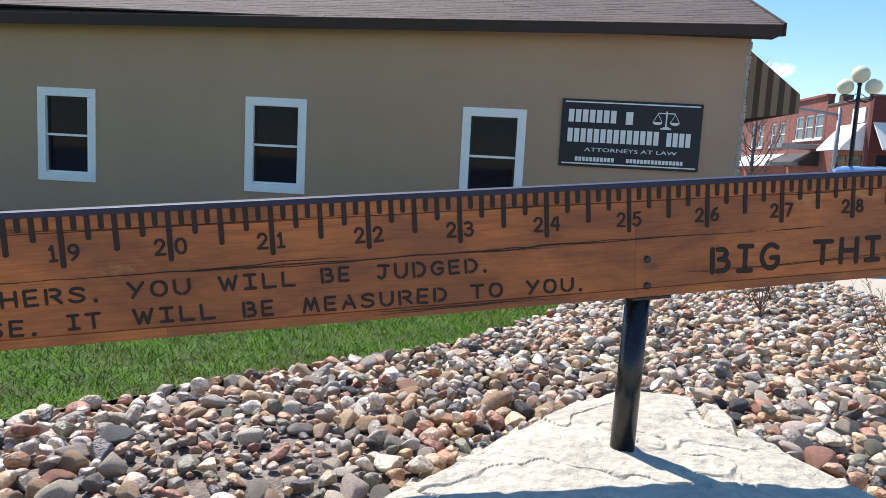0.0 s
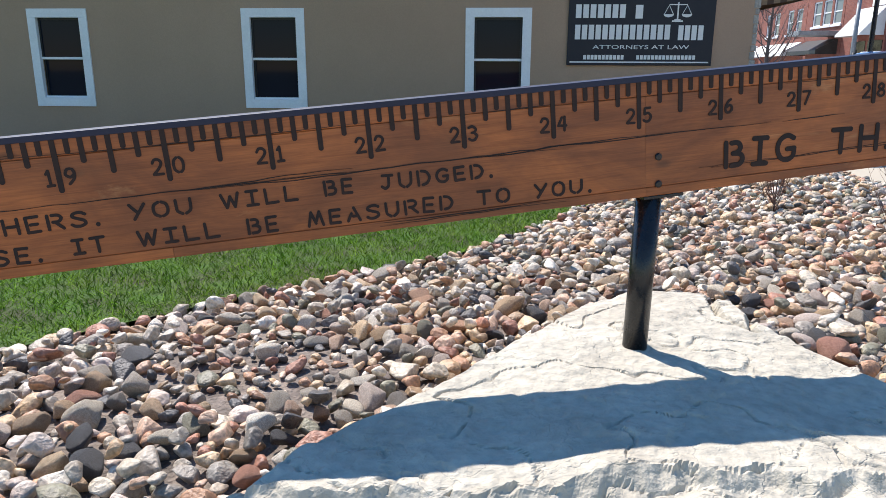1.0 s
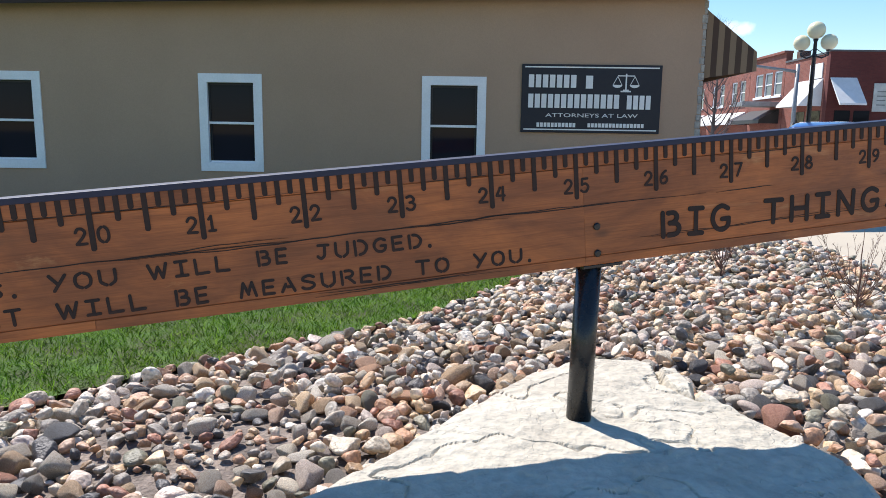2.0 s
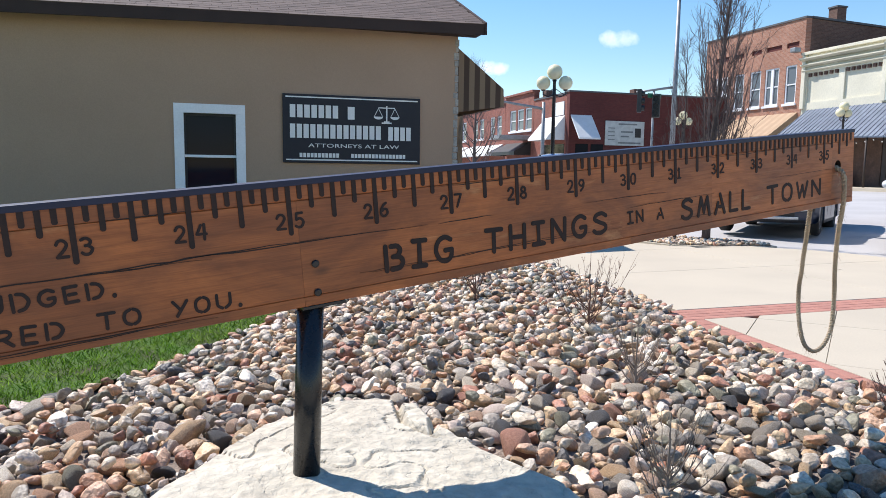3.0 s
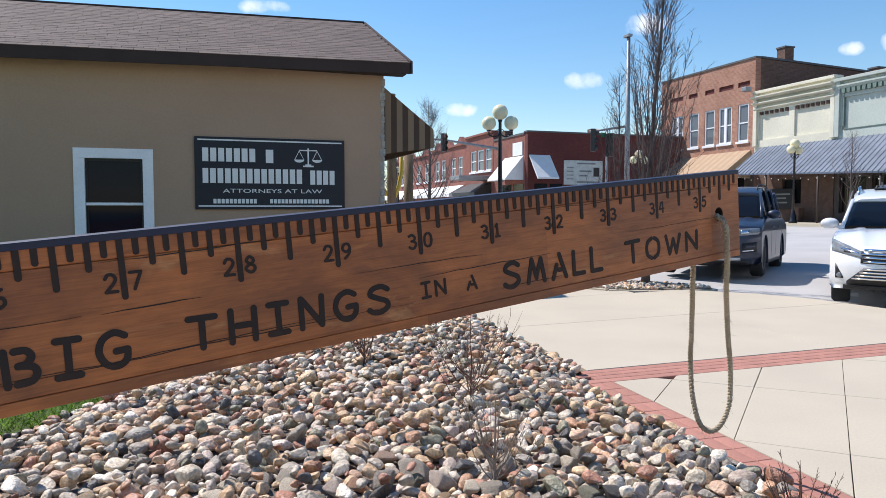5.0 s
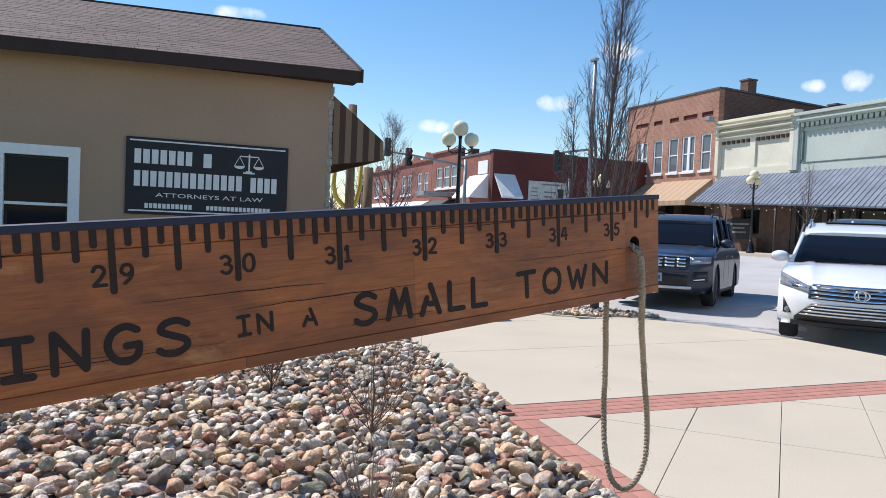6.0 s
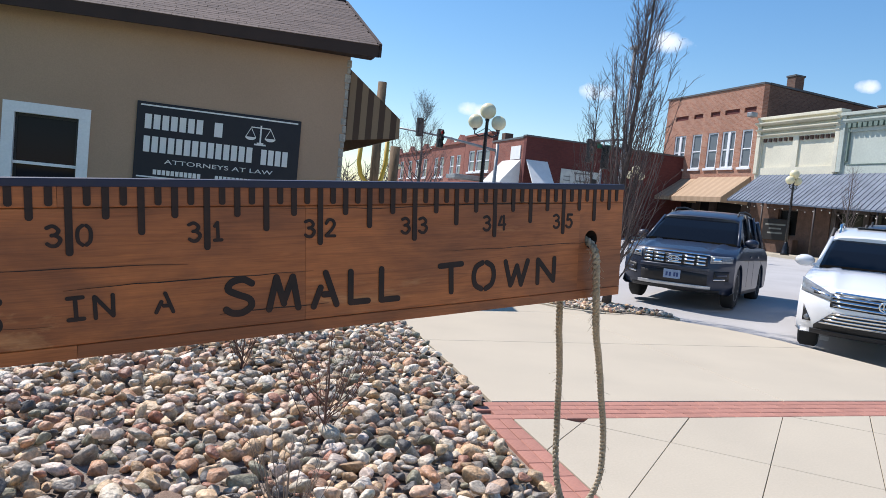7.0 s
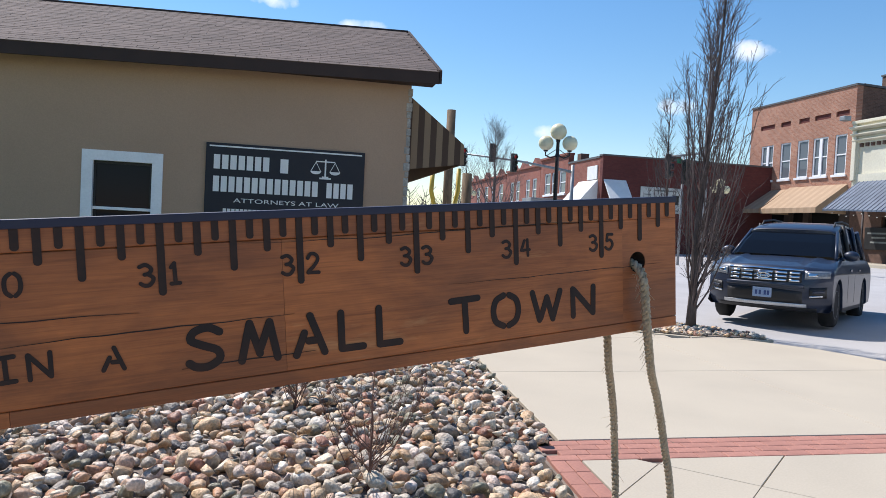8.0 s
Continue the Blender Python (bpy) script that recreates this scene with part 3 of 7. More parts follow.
# ---- the lawn and the bed of river stones ----
BED = [(-4.6, 0.9), (-2.26, 3.05), (-1.37, 4.02), (-0.24, 5.07), (0.5, 6.3), (1.1, 7.6), (1.6, 9.2), (2.2, 11.5), (4.66, 11.6), (4.48, 9.0), (4.36, 7.2), (4.27, 5.95), (4.05, 5.65), (4.02, 5.0), (3.94, 3.9), (3.74, 0.9)]


def inside(poly, x, y):
    c = False
    for (x0, y0), (x1, y1) in zip(poly, poly[1:] + poly[:1]):
        if (y0 > y) != (y1 > y) and x < (x1 - x0) * (y - y0) / (y1 - y0) + x0:
            c = not c
    return c


def edge_distance(poly, x, y):
    best = 9.0
    for (x0, y0), (x1, y1) in zip(poly, poly[1:] + poly[:1]):
        dx, dy = x1 - x0, y1 - y0
        k = min(max(((x - x0) * dx + (y - y0) * dy) / (dx * dx + dy * dy), 0), 1)
        best = min(best, math.hypot(x - x0 - dx * k, y - y0 - dy * k))
    return best


def bed_height(x, y):
    d = min(edge_distance(BED, x, y) / 0.9, 1)
    d = d * d * (3 - 2 * d)
    return -0.02 + 0.022 * min(max((x - 2.6) / 1.2, 0), 1) - 0.03 * (d < 1) * (x < 3.2) * (1 - d) + 0.045 * d + 0.03 * noise.noise((x * 0.9, y * 0.9, 3.1)) * d


SOIL_SPOT = (-1.05, 2.75)
bm = bmesh.new()
cells = {}
STEP = 0.15
for i in range(int(9.2 / STEP)):
    for j in range(int(10.9 / STEP)):
        x, y = -4.7 + i * STEP, 0.85 + j * STEP
        if inside(BED, x + STEP / 2, y + STEP / 2):
            q = []
            for a, b in ((0, 0), (1, 0), (1, 1), (0, 1)):
                key = (i + a, j + b)
                if key not in cells:
                    px, py = -4.7 + key[0] * STEP, 0.85 + key[1] * STEP
                    cells[key] = bm.verts.new((px, py, bed_height(px, py) - 0.012 + 0.03 * noise.noise((px * 3, py * 3, 1))))
                q.append(cells[key])
            bm.faces.new(q).smooth = True
structure("bed_soil", bm, SOIL, "gritty grey-brown soil under the river stones", "soil")

lawn_poly = [(-24, 0.9), (-4.6, 0.9), (-2.26, 3.05), (-1.37, 4.02), (-0.24, 5.07), (0.5, 6.3), (1.1, 7.6), (1.6, 9.2), (2.2, 11.5), (4.45, 11.6), (4.4, 12.8), (-24, 12.8)]
bm = bmesh.new()
bm.faces.new([bm.verts.new((x, y, -0.03)) for x, y in lawn_poly])
bmesh.ops.triangulate(bm, faces=bm.faces)
structure("lawn", bm, LAWN, "mown green lawn beside the building", "lawn")


def grass():
    rng = np.random.default_rng(5)
    vs, fs = [], []
    want = 190000
    while len(fs) < want:
        x, y = rng.uniform(-9.0, 2.4), rng.uniform(1.5, 12.6)
        near = y < 8
        if (not near and rng.random() < 0.6) or x < -7.2 + 0.0 * y and rng.random() < 0.5:
            continue
        if not inside(lawn_poly, x, y) and edge_distance(BED, x, y) > 0.05:
            continue
        if inside(BED, x, y) and rng.random() < 0.7:
            continue
        a, h, w = rng.uniform(0, 6.283), rng.uniform(0.02, 0.052), rng.uniform(0.0022, 0.0042) * (1.0 if near else 1.7)
        lx, ly = rng.normal(0, 0.035), rng.normal(0, 0.035)
        c, s = math.cos(a) * w, math.sin(a) * w
        n = len(vs)
        vs += [(x - c, y - s, -0.03), (x + c, y + s, -0.03), (x + lx, y + ly, -0.03 + h)]
        fs.append((n, n + 1, n + 2))
    me = bpy.data.meshes.new("grass")
    me.from_pydata(vs, [], fs)
    me.materials.append(GRASS)
    tagged(new("grass", me), "short bright green spring grass blades", "grass", kind="stuff")


grass()


# ---- the river stones ----
def stone_shape(seed, sub=2):
    """One rounded stone, a little flattened and lumpy, as arrays of vertices and triangles."""
    bm = bmesh.new()
    bmesh.ops.create_icosphere(bm, subdivisions=sub, radius=0.5)
    r = random.Random(seed)
    ax, ay, az = r.uniform(1.0, 1.5), r.uniform(0.8, 1.1), r.uniform(0.52, 0.80)
    cuts = [(Vector((r.gauss(0, 1), r.gauss(0, 1), r.gauss(0, 0.8))).normalized(), r.uniform(0.23, 0.36)) for _ in range(r.randint(6, 12))]
    for v in bm.verts:
        p = v.co.copy()
        p *= 1 + 0.22 * noise.noise(p * 1.7 + Vector((seed * 3.7, 0, 0)))
        for nrm, d in cuts:
            over = p.dot(nrm) - d
            if over > 0:
                p -= nrm * over * 0.90
        v.co = Vector((p.x * ax, p.y * ay, p.z * az))
    for f in bm.faces:
        f.smooth = True
    return bm


SHAPES = []
FINE = []
for s in range(32):
    b_ = stone_shape(s % 16, 2 if s < 16 else 3)
    b_.verts.ensure_lookup_table()
    (SHAPES if s < 16 else FINE).append((np.array([v.co for v in b_.verts]), np.array([[v.index for v in f.verts] for f in b_.faces])))
    b_.free()
SHAPE_MESH = [mesh_of("river_stone", stone_shape(s, 3), STONE) for s in range(16)]

BOULDER = [(-0.66, 1.42), (-0.56, 1.72), (-0.22, 2.10), (0.12, 2.58), (0.42, 3.02), (0.62, 3.18), (0.90, 3.20), (1.06, 3.12), (1.10, 2.80), (1.22, 2.50), (1.38, 2.22), (1.36, 1.98), (1.22, 1.70), (0.7, 1.38), (0.1, 1.20), (-0.45, 1.18)]


def scatter_stones():
    rng = np.random.default_rng(11)
    grid, placed = {}, []
    cell = 0.12

    def clear(x, y, r):
        gx, gy = int(x / cell), int(y / cell)
        for i in range(gx - 2, gx + 3):
            for j in range(gy - 2, gy + 3):
                for px, py, pr in grid.get((i, j), ()):
                    if (px - x) ** 2 + (py - y) ** 2 < (0.80 * (pr + r)) ** 2:
                        return False
        return True
    for size, tries in ((0.080, 60), (0.062, 1500), (0.048, 13000), (0.039, 30000), (0.029, 44000), (0.019, 16000)):
        for _ in range(tries):
            x, y = rng.uniform(-4.7, 4.5), rng.uniform(0.85, 11.6)
            r = size * rng.uniform(0.85, 1.15)
            if not inside(BED, x, y) or inside(BOULDER, x, y):
                continue
            if size < 0.04 and y > 7 and rng.random() < 0.7:
                continue
            spot = math.hypot((x - SOIL_SPOT[0]) / 1.3, y - SOIL_SPOT[1])
            if spot < 0.36 and (size > 0.035 or rng.random() < 0.35) and rng.random() < 0.93:
                continue
            if clear(x, y, r):
                grid.setdefault((int(x / cell), int(y / cell)), []).append((x, y, r))
                placed.append((x, y, r))
    top = []
    for _ in range(2300):
        x, y = rng.uniform(-4.0, 4.3), rng.uniform(0.9, 11)
        if inside(BED, x, y) and edge_distance(BED, x, y) > 0.1 and edge_distance(BOULDER, x, y) > 0.09 and not inside(BOULDER, x, y) and math.hypot(x - SOIL_SPOT[0], y - SOIL_SPOT[1]) > 0.5:
            top.append((x, y, rng.uniform(0.022, 0.05)))
    bed = thing("stone_bed", pose(0, 0, 0), "bed of rounded multicoloured river stones", "stone bed")
    vs, fs, base, singles = [], [], 0, 0
    for k, (x, y, r) in enumerate(placed + top):
        lift = 0.055 if k >= len(placed) else 0.0
        z = bed_height(x, y) + r * rng.uniform(0.25, 0.55) + lift
        e = Euler((rng.normal(0, 0.35), rng.normal(0, 0.35), rng.uniform(0, 6.28)))
        s = 2.1 * r
        i = int(rng.integers(0, 16))
        if singles < 300 and -1.7 < x < 3.2 and 1.9 < y < 4.3 and r > 0.036 and rng.random() < 0.8:
            o = new("river_stone", SHAPE_MESH[i])
            o.parent = bed
            o.matrix_basis = Matrix.LocRotScale((x, y, z), e, (s, s, s))
            singles += 1
            continue
        rot = np.array(e.to_matrix())
        co, tri = FINE[i] if y < 4.6 and r > 0.036 else SHAPES[i]
        vs.append(co @ rot.T * s + (x, y, z))
        fs.append(tri + base)
        base += len(co)
    me = bpy.data.meshes.new("stone_fill")
    me.from_pydata(np.concatenate(vs).tolist(), [], np.concatenate(fs).tolist())
    me.polygons.foreach_set("use_smooth", np.ones(len(me.polygons), bool))
    me.materials.append(STONE_REST)
    o = tagged(new("stone_fill", me), "rounded tan, pink and grey river stones", kind="stuff")
    o.parent = bed


scatter_stones()


def boulder():
    """The flat-topped slab of pale limestone that carries the post."""
    pts = [Vector((x, y, 0)) for x, y in BOULDER]
    n_ang, out = 420, []
    per = [0]
    for a, b in zip(pts, pts[1:] + pts[:1]):
        per.append(per[-1] + (b - a).length)
    for k in range(n_ang):
        d = per[-1] * k / n_ang
        i = max(j for j in range(len(pts)) if per[j] <= d)
        a, b = pts[i], pts[(i + 1) % len(pts)]
        out.append(a.lerp(b, (d - per[i]) / (b - a).length))
    c = Vector((0.42, 2.2, 0))
    bm = bmesh.new()
    rings = []
    levels = [(0.03, 0)] + [(0.03 + 0.92 * i / 96, 0) for i in range(1, 97)] + [(0.975, 1), (1.0, 2), (1.012, 3), (1.02, 4)]
    for s, kind in levels:
        ring = []
        for k, p in enumerate(out):
            q = c.lerp(p, s)
            w = 0.02 * noise.noise((p.x * 6, p.y * 6, s * 2 if kind else 0))
            q += (p - c).normalized() * w * s
            tip = 0.30 + 0.02 * (q.y - 2.4) - 0.02 * abs(q.x - 0.5)
            z = tip + 0.016 * noise.noise((q.x * 2.2, q.y * 2.2, 0.4)) + 0.008 * noise.noise((q.x * 7, q.y * 7, 2.4))
            z += 0.004 * noise.noise((q.x * 19, q.y * 19, 4.4))
            # flaked shelves of the bedding planes, and the broken layered front
            flake = noise.noise((q.x * 3.4 + 7, q.y * 5.0, 1.7)) + 0.5 * noise.noise((q.x * 9, q.y * 12, 5.2))
            z += 0.007 * max(0.0, min(1.0, (flake - 0.20) / 0.22)) - 0.007 * max(0.0, min(1.0, (-0.36 - flake) / 0.2))
            ragged = 0.09 * noise.noise((q.x * 3.0, 0.3, 2)) + 0.05 * noise.noise((q.x * 9, q.y * 3, 4)) + 0.02 * noise.noise((q.x * 26, q.y * 9, 6))
            edge = 1.60 + 0.13 * q.x + ragged - q.y
            z -= 0.040 * max(0.0, min(1.0, edge / 0.045)) + 0.07 * max(0.0, min(1.0, (edge - 0.09 - 0.8 * ragged) / 0.07))
            if edge > 0:
                z += 0.022 * noise.noise((q.x * 8, q.y * 8, 9)) + 0.012 * noise.noise((q.x * 21, q.y * 21, 3))
            split = abs(noise.noise((q.x * 2.3 + 3, q.y * 3.1, 8.8)) + 0.35 * noise.noise((q.x * 8, q.y * 8, 1.1)))
            z -= 0.012 * max(0.0, 1 - split / 0.022)
            for cx0, cy0, cx1, cy1 in ((0.97, 3.14, 0.94, 2.88), (0.94, 2.88, 1.02, 2.70), (1.06, 2.88, 1.03, 2.76)):
                ex, ey = cx1 - cx0, cy1 - cy0
                kk = min(max(((q.x - cx0) * ex + (q.y - cy0) * ey) / (ex * ex + ey * ey), 0), 1)
                dd = math.hypot(q.x - cx0 - ex * kk, q.y - cy0 - ey * kk)
                z -= 0.055 * max(0.0, 1 - dd / 0.022)
            if kind:
                z = [0, z - 0.02, z * 0.72 - 0.02, 0.06, -0.08][kind] + 0.012 * noise.noise((q.x * 8, q.y * 8, kind * 3.0))
            ring.append(bm.verts.new((q.x, q.y, z)))
        rings.append(ring)
    for a, b in zip(rings, rings[1:]):
        for k in range(n_ang):
            bm.faces.new((a[k], a[(k + 1) % n_ang], b[(k + 1) % n_ang], b[k])).smooth = False
    bm.faces.new(rings[0][::-1])
    bmesh.ops.recalc_face_normals(bm, faces=bm.faces)
    tagged(part("boulder", bm, LIMESTONE), "pale cream flat-topped limestone boulder among river stones", "boulder")


boulder()

# ---- the giant yardstick ----
UNIT, TALL, THICK = 0.3017, 0.402, 0.09
TOP = 0.17
ya, pi_ = radians(16.33), radians(5.18)
bx = Vector((math.cos(ya) * math.cos(pi_), math.sin(ya) * math.cos(pi_), math.sin(pi_)))
by = Vector((-math.sin(ya), math.cos(ya), 0))
bz = bx.cross(by)
M = Matrix((bx, by, bz)).transposed().to_4x4()
M.translation = Vector((0.479, 2.477, 1.0787)) + bz * TOP
yard = thing("yardstick", M, "giant stained wooden yardstick with carved black marks", "yardstick")
U = lambda mark: (mark - 25) * UNIT
FIRST, LAST = 15.0, 36.0
# three boards edge to edge, the last stretch of the middle one bored for the rope
bands = [(-0.003, -0.0605), (-0.0615, -0.3695), (-0.3705, -TALL)]
HOLE_U, HOLE_V, HOLE_R = U(35.47), -0.190, 0.032


def plank(u0, u1, v0, v1, dent):
    bm = bmesh.new()
    n = max(2, int((u1 - u0) / 0.12))
    rows_ = []
    for i in range(n + 1):
        u = u0 + (u1 - u0) * i / n
        w = 0.0015 * noise.noise((u * 2.0, v0 * 9, dent))
        b = 0.0018
        prof = [(0.0 + b, v0), (0.0, v0 - b), (0.0, v1 + b), (b, v1), (THICK, v1), (THICK, v0)]
        rows_.append([bm.verts.new((u, y + w, v + (0.0012 * noise.noise((u * 3, v * 20, 5)) if y < THICK else 0))) for y, v in prof])
    for a, c in zip(rows_, rows_[1:]):
        for k in range(6):
            bm.faces.new((a[k], c[k], c[(k + 1) % 6], a[(k + 1) % 6]))
    bm.faces.new(rows_[0]), bm.faces.new(rows_[-1][::-1])
    bmesh.ops.recalc_face_normals(bm, faces=bm.faces)
    return bm


for band, cuts in ((0, (FIRST, 22.62, 29.93, LAST)), (1, (FIRST, 25.08, 31.86, 35.47 - 0.06 / UNIT)), (2, (FIRST, 19.9, 25.08, 30.03, LAST))):
    for a, b in zip(cuts, cuts[1:]):
        part("plank", plank(U(a) + 0.0004, U(b) - 0.0004, *bands[band], a), WOOD, yard)
bm = bmesh.new()
u0, u1, v0, v1 = HOLE_U - 0.0598, U(LAST), bands[1][0], bands[1][1]
sq, ci = [], []
for k in range(24):
    a = 2 * math.pi * k / 24
    c, s = math.cos(a), math.sin(a)
    hu = (u1 - HOLE_U) if c > 0 else (HOLE_U - u0)
    hv = (v0 - HOLE_V) if s > 0 else (HOLE_V - v1)
    k_ = min(hu / abs(c) if abs(c) > 1e-6 else 9, hv / abs(s) if abs(s) > 1e-6 else 9)
    sq.append((HOLE_U + c * k_, HOLE_V + s * k_))
    ci.append((HOLE_U + c * HOLE_R, HOLE_V + s * HOLE_R))
for u, v in ((u0, v0), (u1, v0), (u1, v1), (u0, v1)):
    i = min(range(24), key=lambda k: (sq[k][0] - u) ** 2 + (sq[k][1] - v) ** 2)
    sq[i] = (u, v)
ri = [[bm.verts.new((u, y, v)) for u, v in loop] for loop, y in ((sq, 0.0), (ci, 0.0), (ci, THICK), (sq, THICK))]
for a in range(4):
    A, B = ri[a], ri[(a + 1) % 4]
    for k in range(24):
        bm.faces.new((A[k], A[(k + 1) % 24], B[(k + 1) % 24], B[k]))
bmesh.ops.recalc_face_normals(bm, faces=bm.faces)
part("plank", bm, WOOD, yard, "board end bored for the rope")
bm = bmesh.new()
box(bm, U(FIRST), U(LAST) + 0.001, -0.005, THICK + 0.002, -0.014, 0.005, 0.0025)
part("edge_strip", bm, NAVY_EDGE, yard, "dark navy painted top edge")

TICKS = {0: 0.168, 4: 0.126, 2: 0.088, 6: 0.088}
tick_mesh = {}
for ln in (0.168, 0.126, 0.088, 0.057):
    bm = bmesh.new()
    w = 0.0078
    out = [(-w, 0), (w, 0)] + [(w * math.cos(a), -ln + w + 0.0 - w * math.sin(a)) for a in np.linspace(0, math.pi, 6)]
    prism(bm, out, 0.004, "y", -0.0025)
    tick_mesh[ln] = mesh_of("tick_mark", bm, CARVED)
for e in range(int(FIRST * 8) + 1, int(35.9 * 8) + 1):
    ln = TICKS.get(e % 8, 0.057)
    o = new("tick_mark", tick_mesh[ln])
    o.parent, o.matrix_basis = yard, pose(U(e / 8), 0, -0.012)
    o.scale = (1, 1, (ln - 0.012) / ln)
FACE = -0.0012
# stencil letters: strokes in a unit box; "c" strokes are rounded, "s" strokes are straight
GLYPHS = {
    "A": [("s", [(0, 0), (0.30, 0.56)]), ("s", [(0.52, 1), (1, 0)]), ("s", [(0.44, 0.34), (0.74, 0.34)])],
    "B": [("s", [(0, 0), (0, 1)]), ("c", [(0.34, 0.97), (0.72, 0.95), (0.88, 0.76), (0.70, 0.56), (0.42, 0.53)]), ("c", [(0.52, 0.53), (0.88, 0.46), (1, 0.26), (0.80, 0.05), (0.32, 0.02)])],
    "D": [("s", [(0, 0), (0, 1)]), ("c", [(0.34, 1), (0.74, 0.90), (1, 0.5), (0.74, 0.10), (0.34, 0)])],
    "E": [("s", [(0.95, 1), (0, 1), (0, 0), (0.95, 0)]), ("s", [(0.30, 0.5), (0.84, 0.5)])],
    "G": [("c", [(0.95, 0.86), (0.60, 1), (0.18, 0.86), (0, 0.5), (0.18, 0.13), (0.56, 0), (0.90, 0.14), (0.98, 0.44)]), ("s", [(0.58, 0.44), (0.98, 0.44)])],
    "H": [("s", [(0, 0), (0, 1)]), ("s", [(1, 0), (1, 1)]), ("s", [(0.22, 0.5), (1, 0.5)])],
    "I": [("s", [(0.5, 0), (0.5, 1)]), ("s", [(0, 1), (1, 1)]), ("s", [(0, 0), (1, 0)])],
    "J": [("s", [(0.1, 1), (1, 1)]), ("c", [(0.66, 1), (0.66, 0.55), (0.62, 0.20), (0.34, 0.0), (0.04, 0.16)])],
    "L": [("s", [(0, 1), (0, 0), (1, 0)])],
    "M": [("s", [(0, 0), (0.22, 1), (0.50, 0.16)]), ("s", [(0.52, 0.30), (0.78, 1), (1, 0)])],
    "N": [("s", [(0, 0), (0, 1)]), ("s", [(0.04, 0.98), (0.96, 0.02), (1, 1)])],
    "O": [("c", [(0.40, 1), (0.10, 0.84), (0, 0.5), (0.10, 0.16), (0.40, 0)]), ("c", [(0.62, 1), (0.90, 0.84), (1, 0.5), (0.90, 0.16), (0.62, 0)])],
    "R": [("s", [(0, 0), (0, 1)]), ("c", [(0.32, 1), (0.74, 0.98), (0.95, 0.76), (0.72, 0.52), (0.34, 0.5)]), ("s", [(0.52, 0.46), (1, 0)])],
    "S": [("c", [(0.95, 0.86), (0.62, 1), (0.20, 0.93), (0.08, 0.72), (0.45, 0.55), (0.85, 0.40), (0.92, 0.18), (0.60, 0.01), (0.22, 0.02), (0, 0.14)])],
    "T": [("s", [(0, 1), (1, 1)]), ("s", [(0.5, 1), (0.5, 0)])],
    "U": [("c", [(0, 1), (0, 0.6), (0.04, 0.22), (0.36, 0)]), ("c", [(0.62, 0), (0.94, 0.22), (1, 0.6), (1, 1)])],
    "W": [("s", [(0, 1), (0.26, 0)]), ("s", [(0.30, 0.06), (0.52, 0.80), (0.74, 0)]), ("s", [(0.76, 0.10), (1, 1)])],
    "Y": [("s", [(0, 1), (0.48, 0.46)]), ("s", [(1, 1), (0.26, 0)])],
    ".": [("s", [(0.5, 0.45), (0.5, 0.55)])],
    "0": [("c", [(0.38, 1), (0.08, 0.82), (0, 0.5), (0.08, 0.18), (0.38, 0)]), ("c", [(0.66, 1), (0.92, 0.82), (1, 0.5), (0.92, 0.18), (0.66, 0)])],
    "1": [("s", [(0.10, 0.80), (0.5, 1), (0.5, 0)]), ("s", [(0.0, 0), (1, 0)])],
    "2": [("c", [(0.04, 0.78), (0.28, 1), (0.70, 0.98), (0.92, 0.74), (0.66, 0.42), (0.06, 0.02)]), ("s", [(0.06, 0), (1, 0)])],
    "3": [("c", [(0.04, 0.92), (0.48, 1), (0.86, 0.78), (0.66, 0.57), (0.36, 0.53)]), ("c", [(0.58, 0.54), (0.96, 0.32), (0.70, 0.03), (0.30, 0.0), (0.02, 0.12)])],
    "4": [("s", [(0.46, 0.96), (0.02, 0.36), (0.50, 0.36)]), ("s", [(0.80, 1), (0.80, 0)]), ("s", [(0.66, 0.36), (1, 0.36)])],
    "5": [("s", [(0.90, 1), (0.22, 1), (0.14, 0.58)]), ("c", [(0.16, 0.56), (0.62, 0.62), (0.96, 0.34), (0.68, 0.02), (0.28, 0.0), (0, 0.12)])],
    "6": [("c", [(0.78, 1), (0.36, 0.80), (0.06, 0.36), (0.18, 0.06), (0.44, 0)]), ("c", [(0.62, 0.01), (0.96, 0.22), (0.84, 0.50), (0.50, 0.54), (0.28, 0.42)])],
    "7": [("s", [(0, 1), (0.96, 1), (0.34, 0)])],
    "8": [("c", [(0.44, 0.54), (0.12, 0.76), (0.44, 1), (0.80, 0.86), (0.82, 0.66), (0.56, 0.54)]), ("c", [(0.44, 0.52), (0.02, 0.26), (0.44, 0), (0.90, 0.10), (0.94, 0.36), (0.56, 0.52)])],
    "9": [("c", [(0.90, 0.62), (0.52, 0.44), (0.08, 0.64), (0.26, 0.96), (0.62, 1)]), ("c", [(0.80, 0.96), (0.96, 0.70), (0.84, 0.32), (0.34, 0.0)])],
}
LETTERS = {}


def rounded(pts):
    """A smooth line through a few points."""
    out = []
    for i in range(len(pts) - 1):
        p0, p1, p2, p3 = (Vector(pts[max(0, min(len(pts) - 1, k))]) for k in (i - 1, i, i + 1, i + 2))
        for q in range(4):
            t = q / 4
            out.append(0.5 * ((2 * p1) + (p2 - p0) * t + (2 * p0 - 5 * p1 + 4 * p2 - p3) * t * t + (3 * p1 - p0 - 3 * p2 + p3) * t ** 3))
    return out + [Vector(pts[-1])]


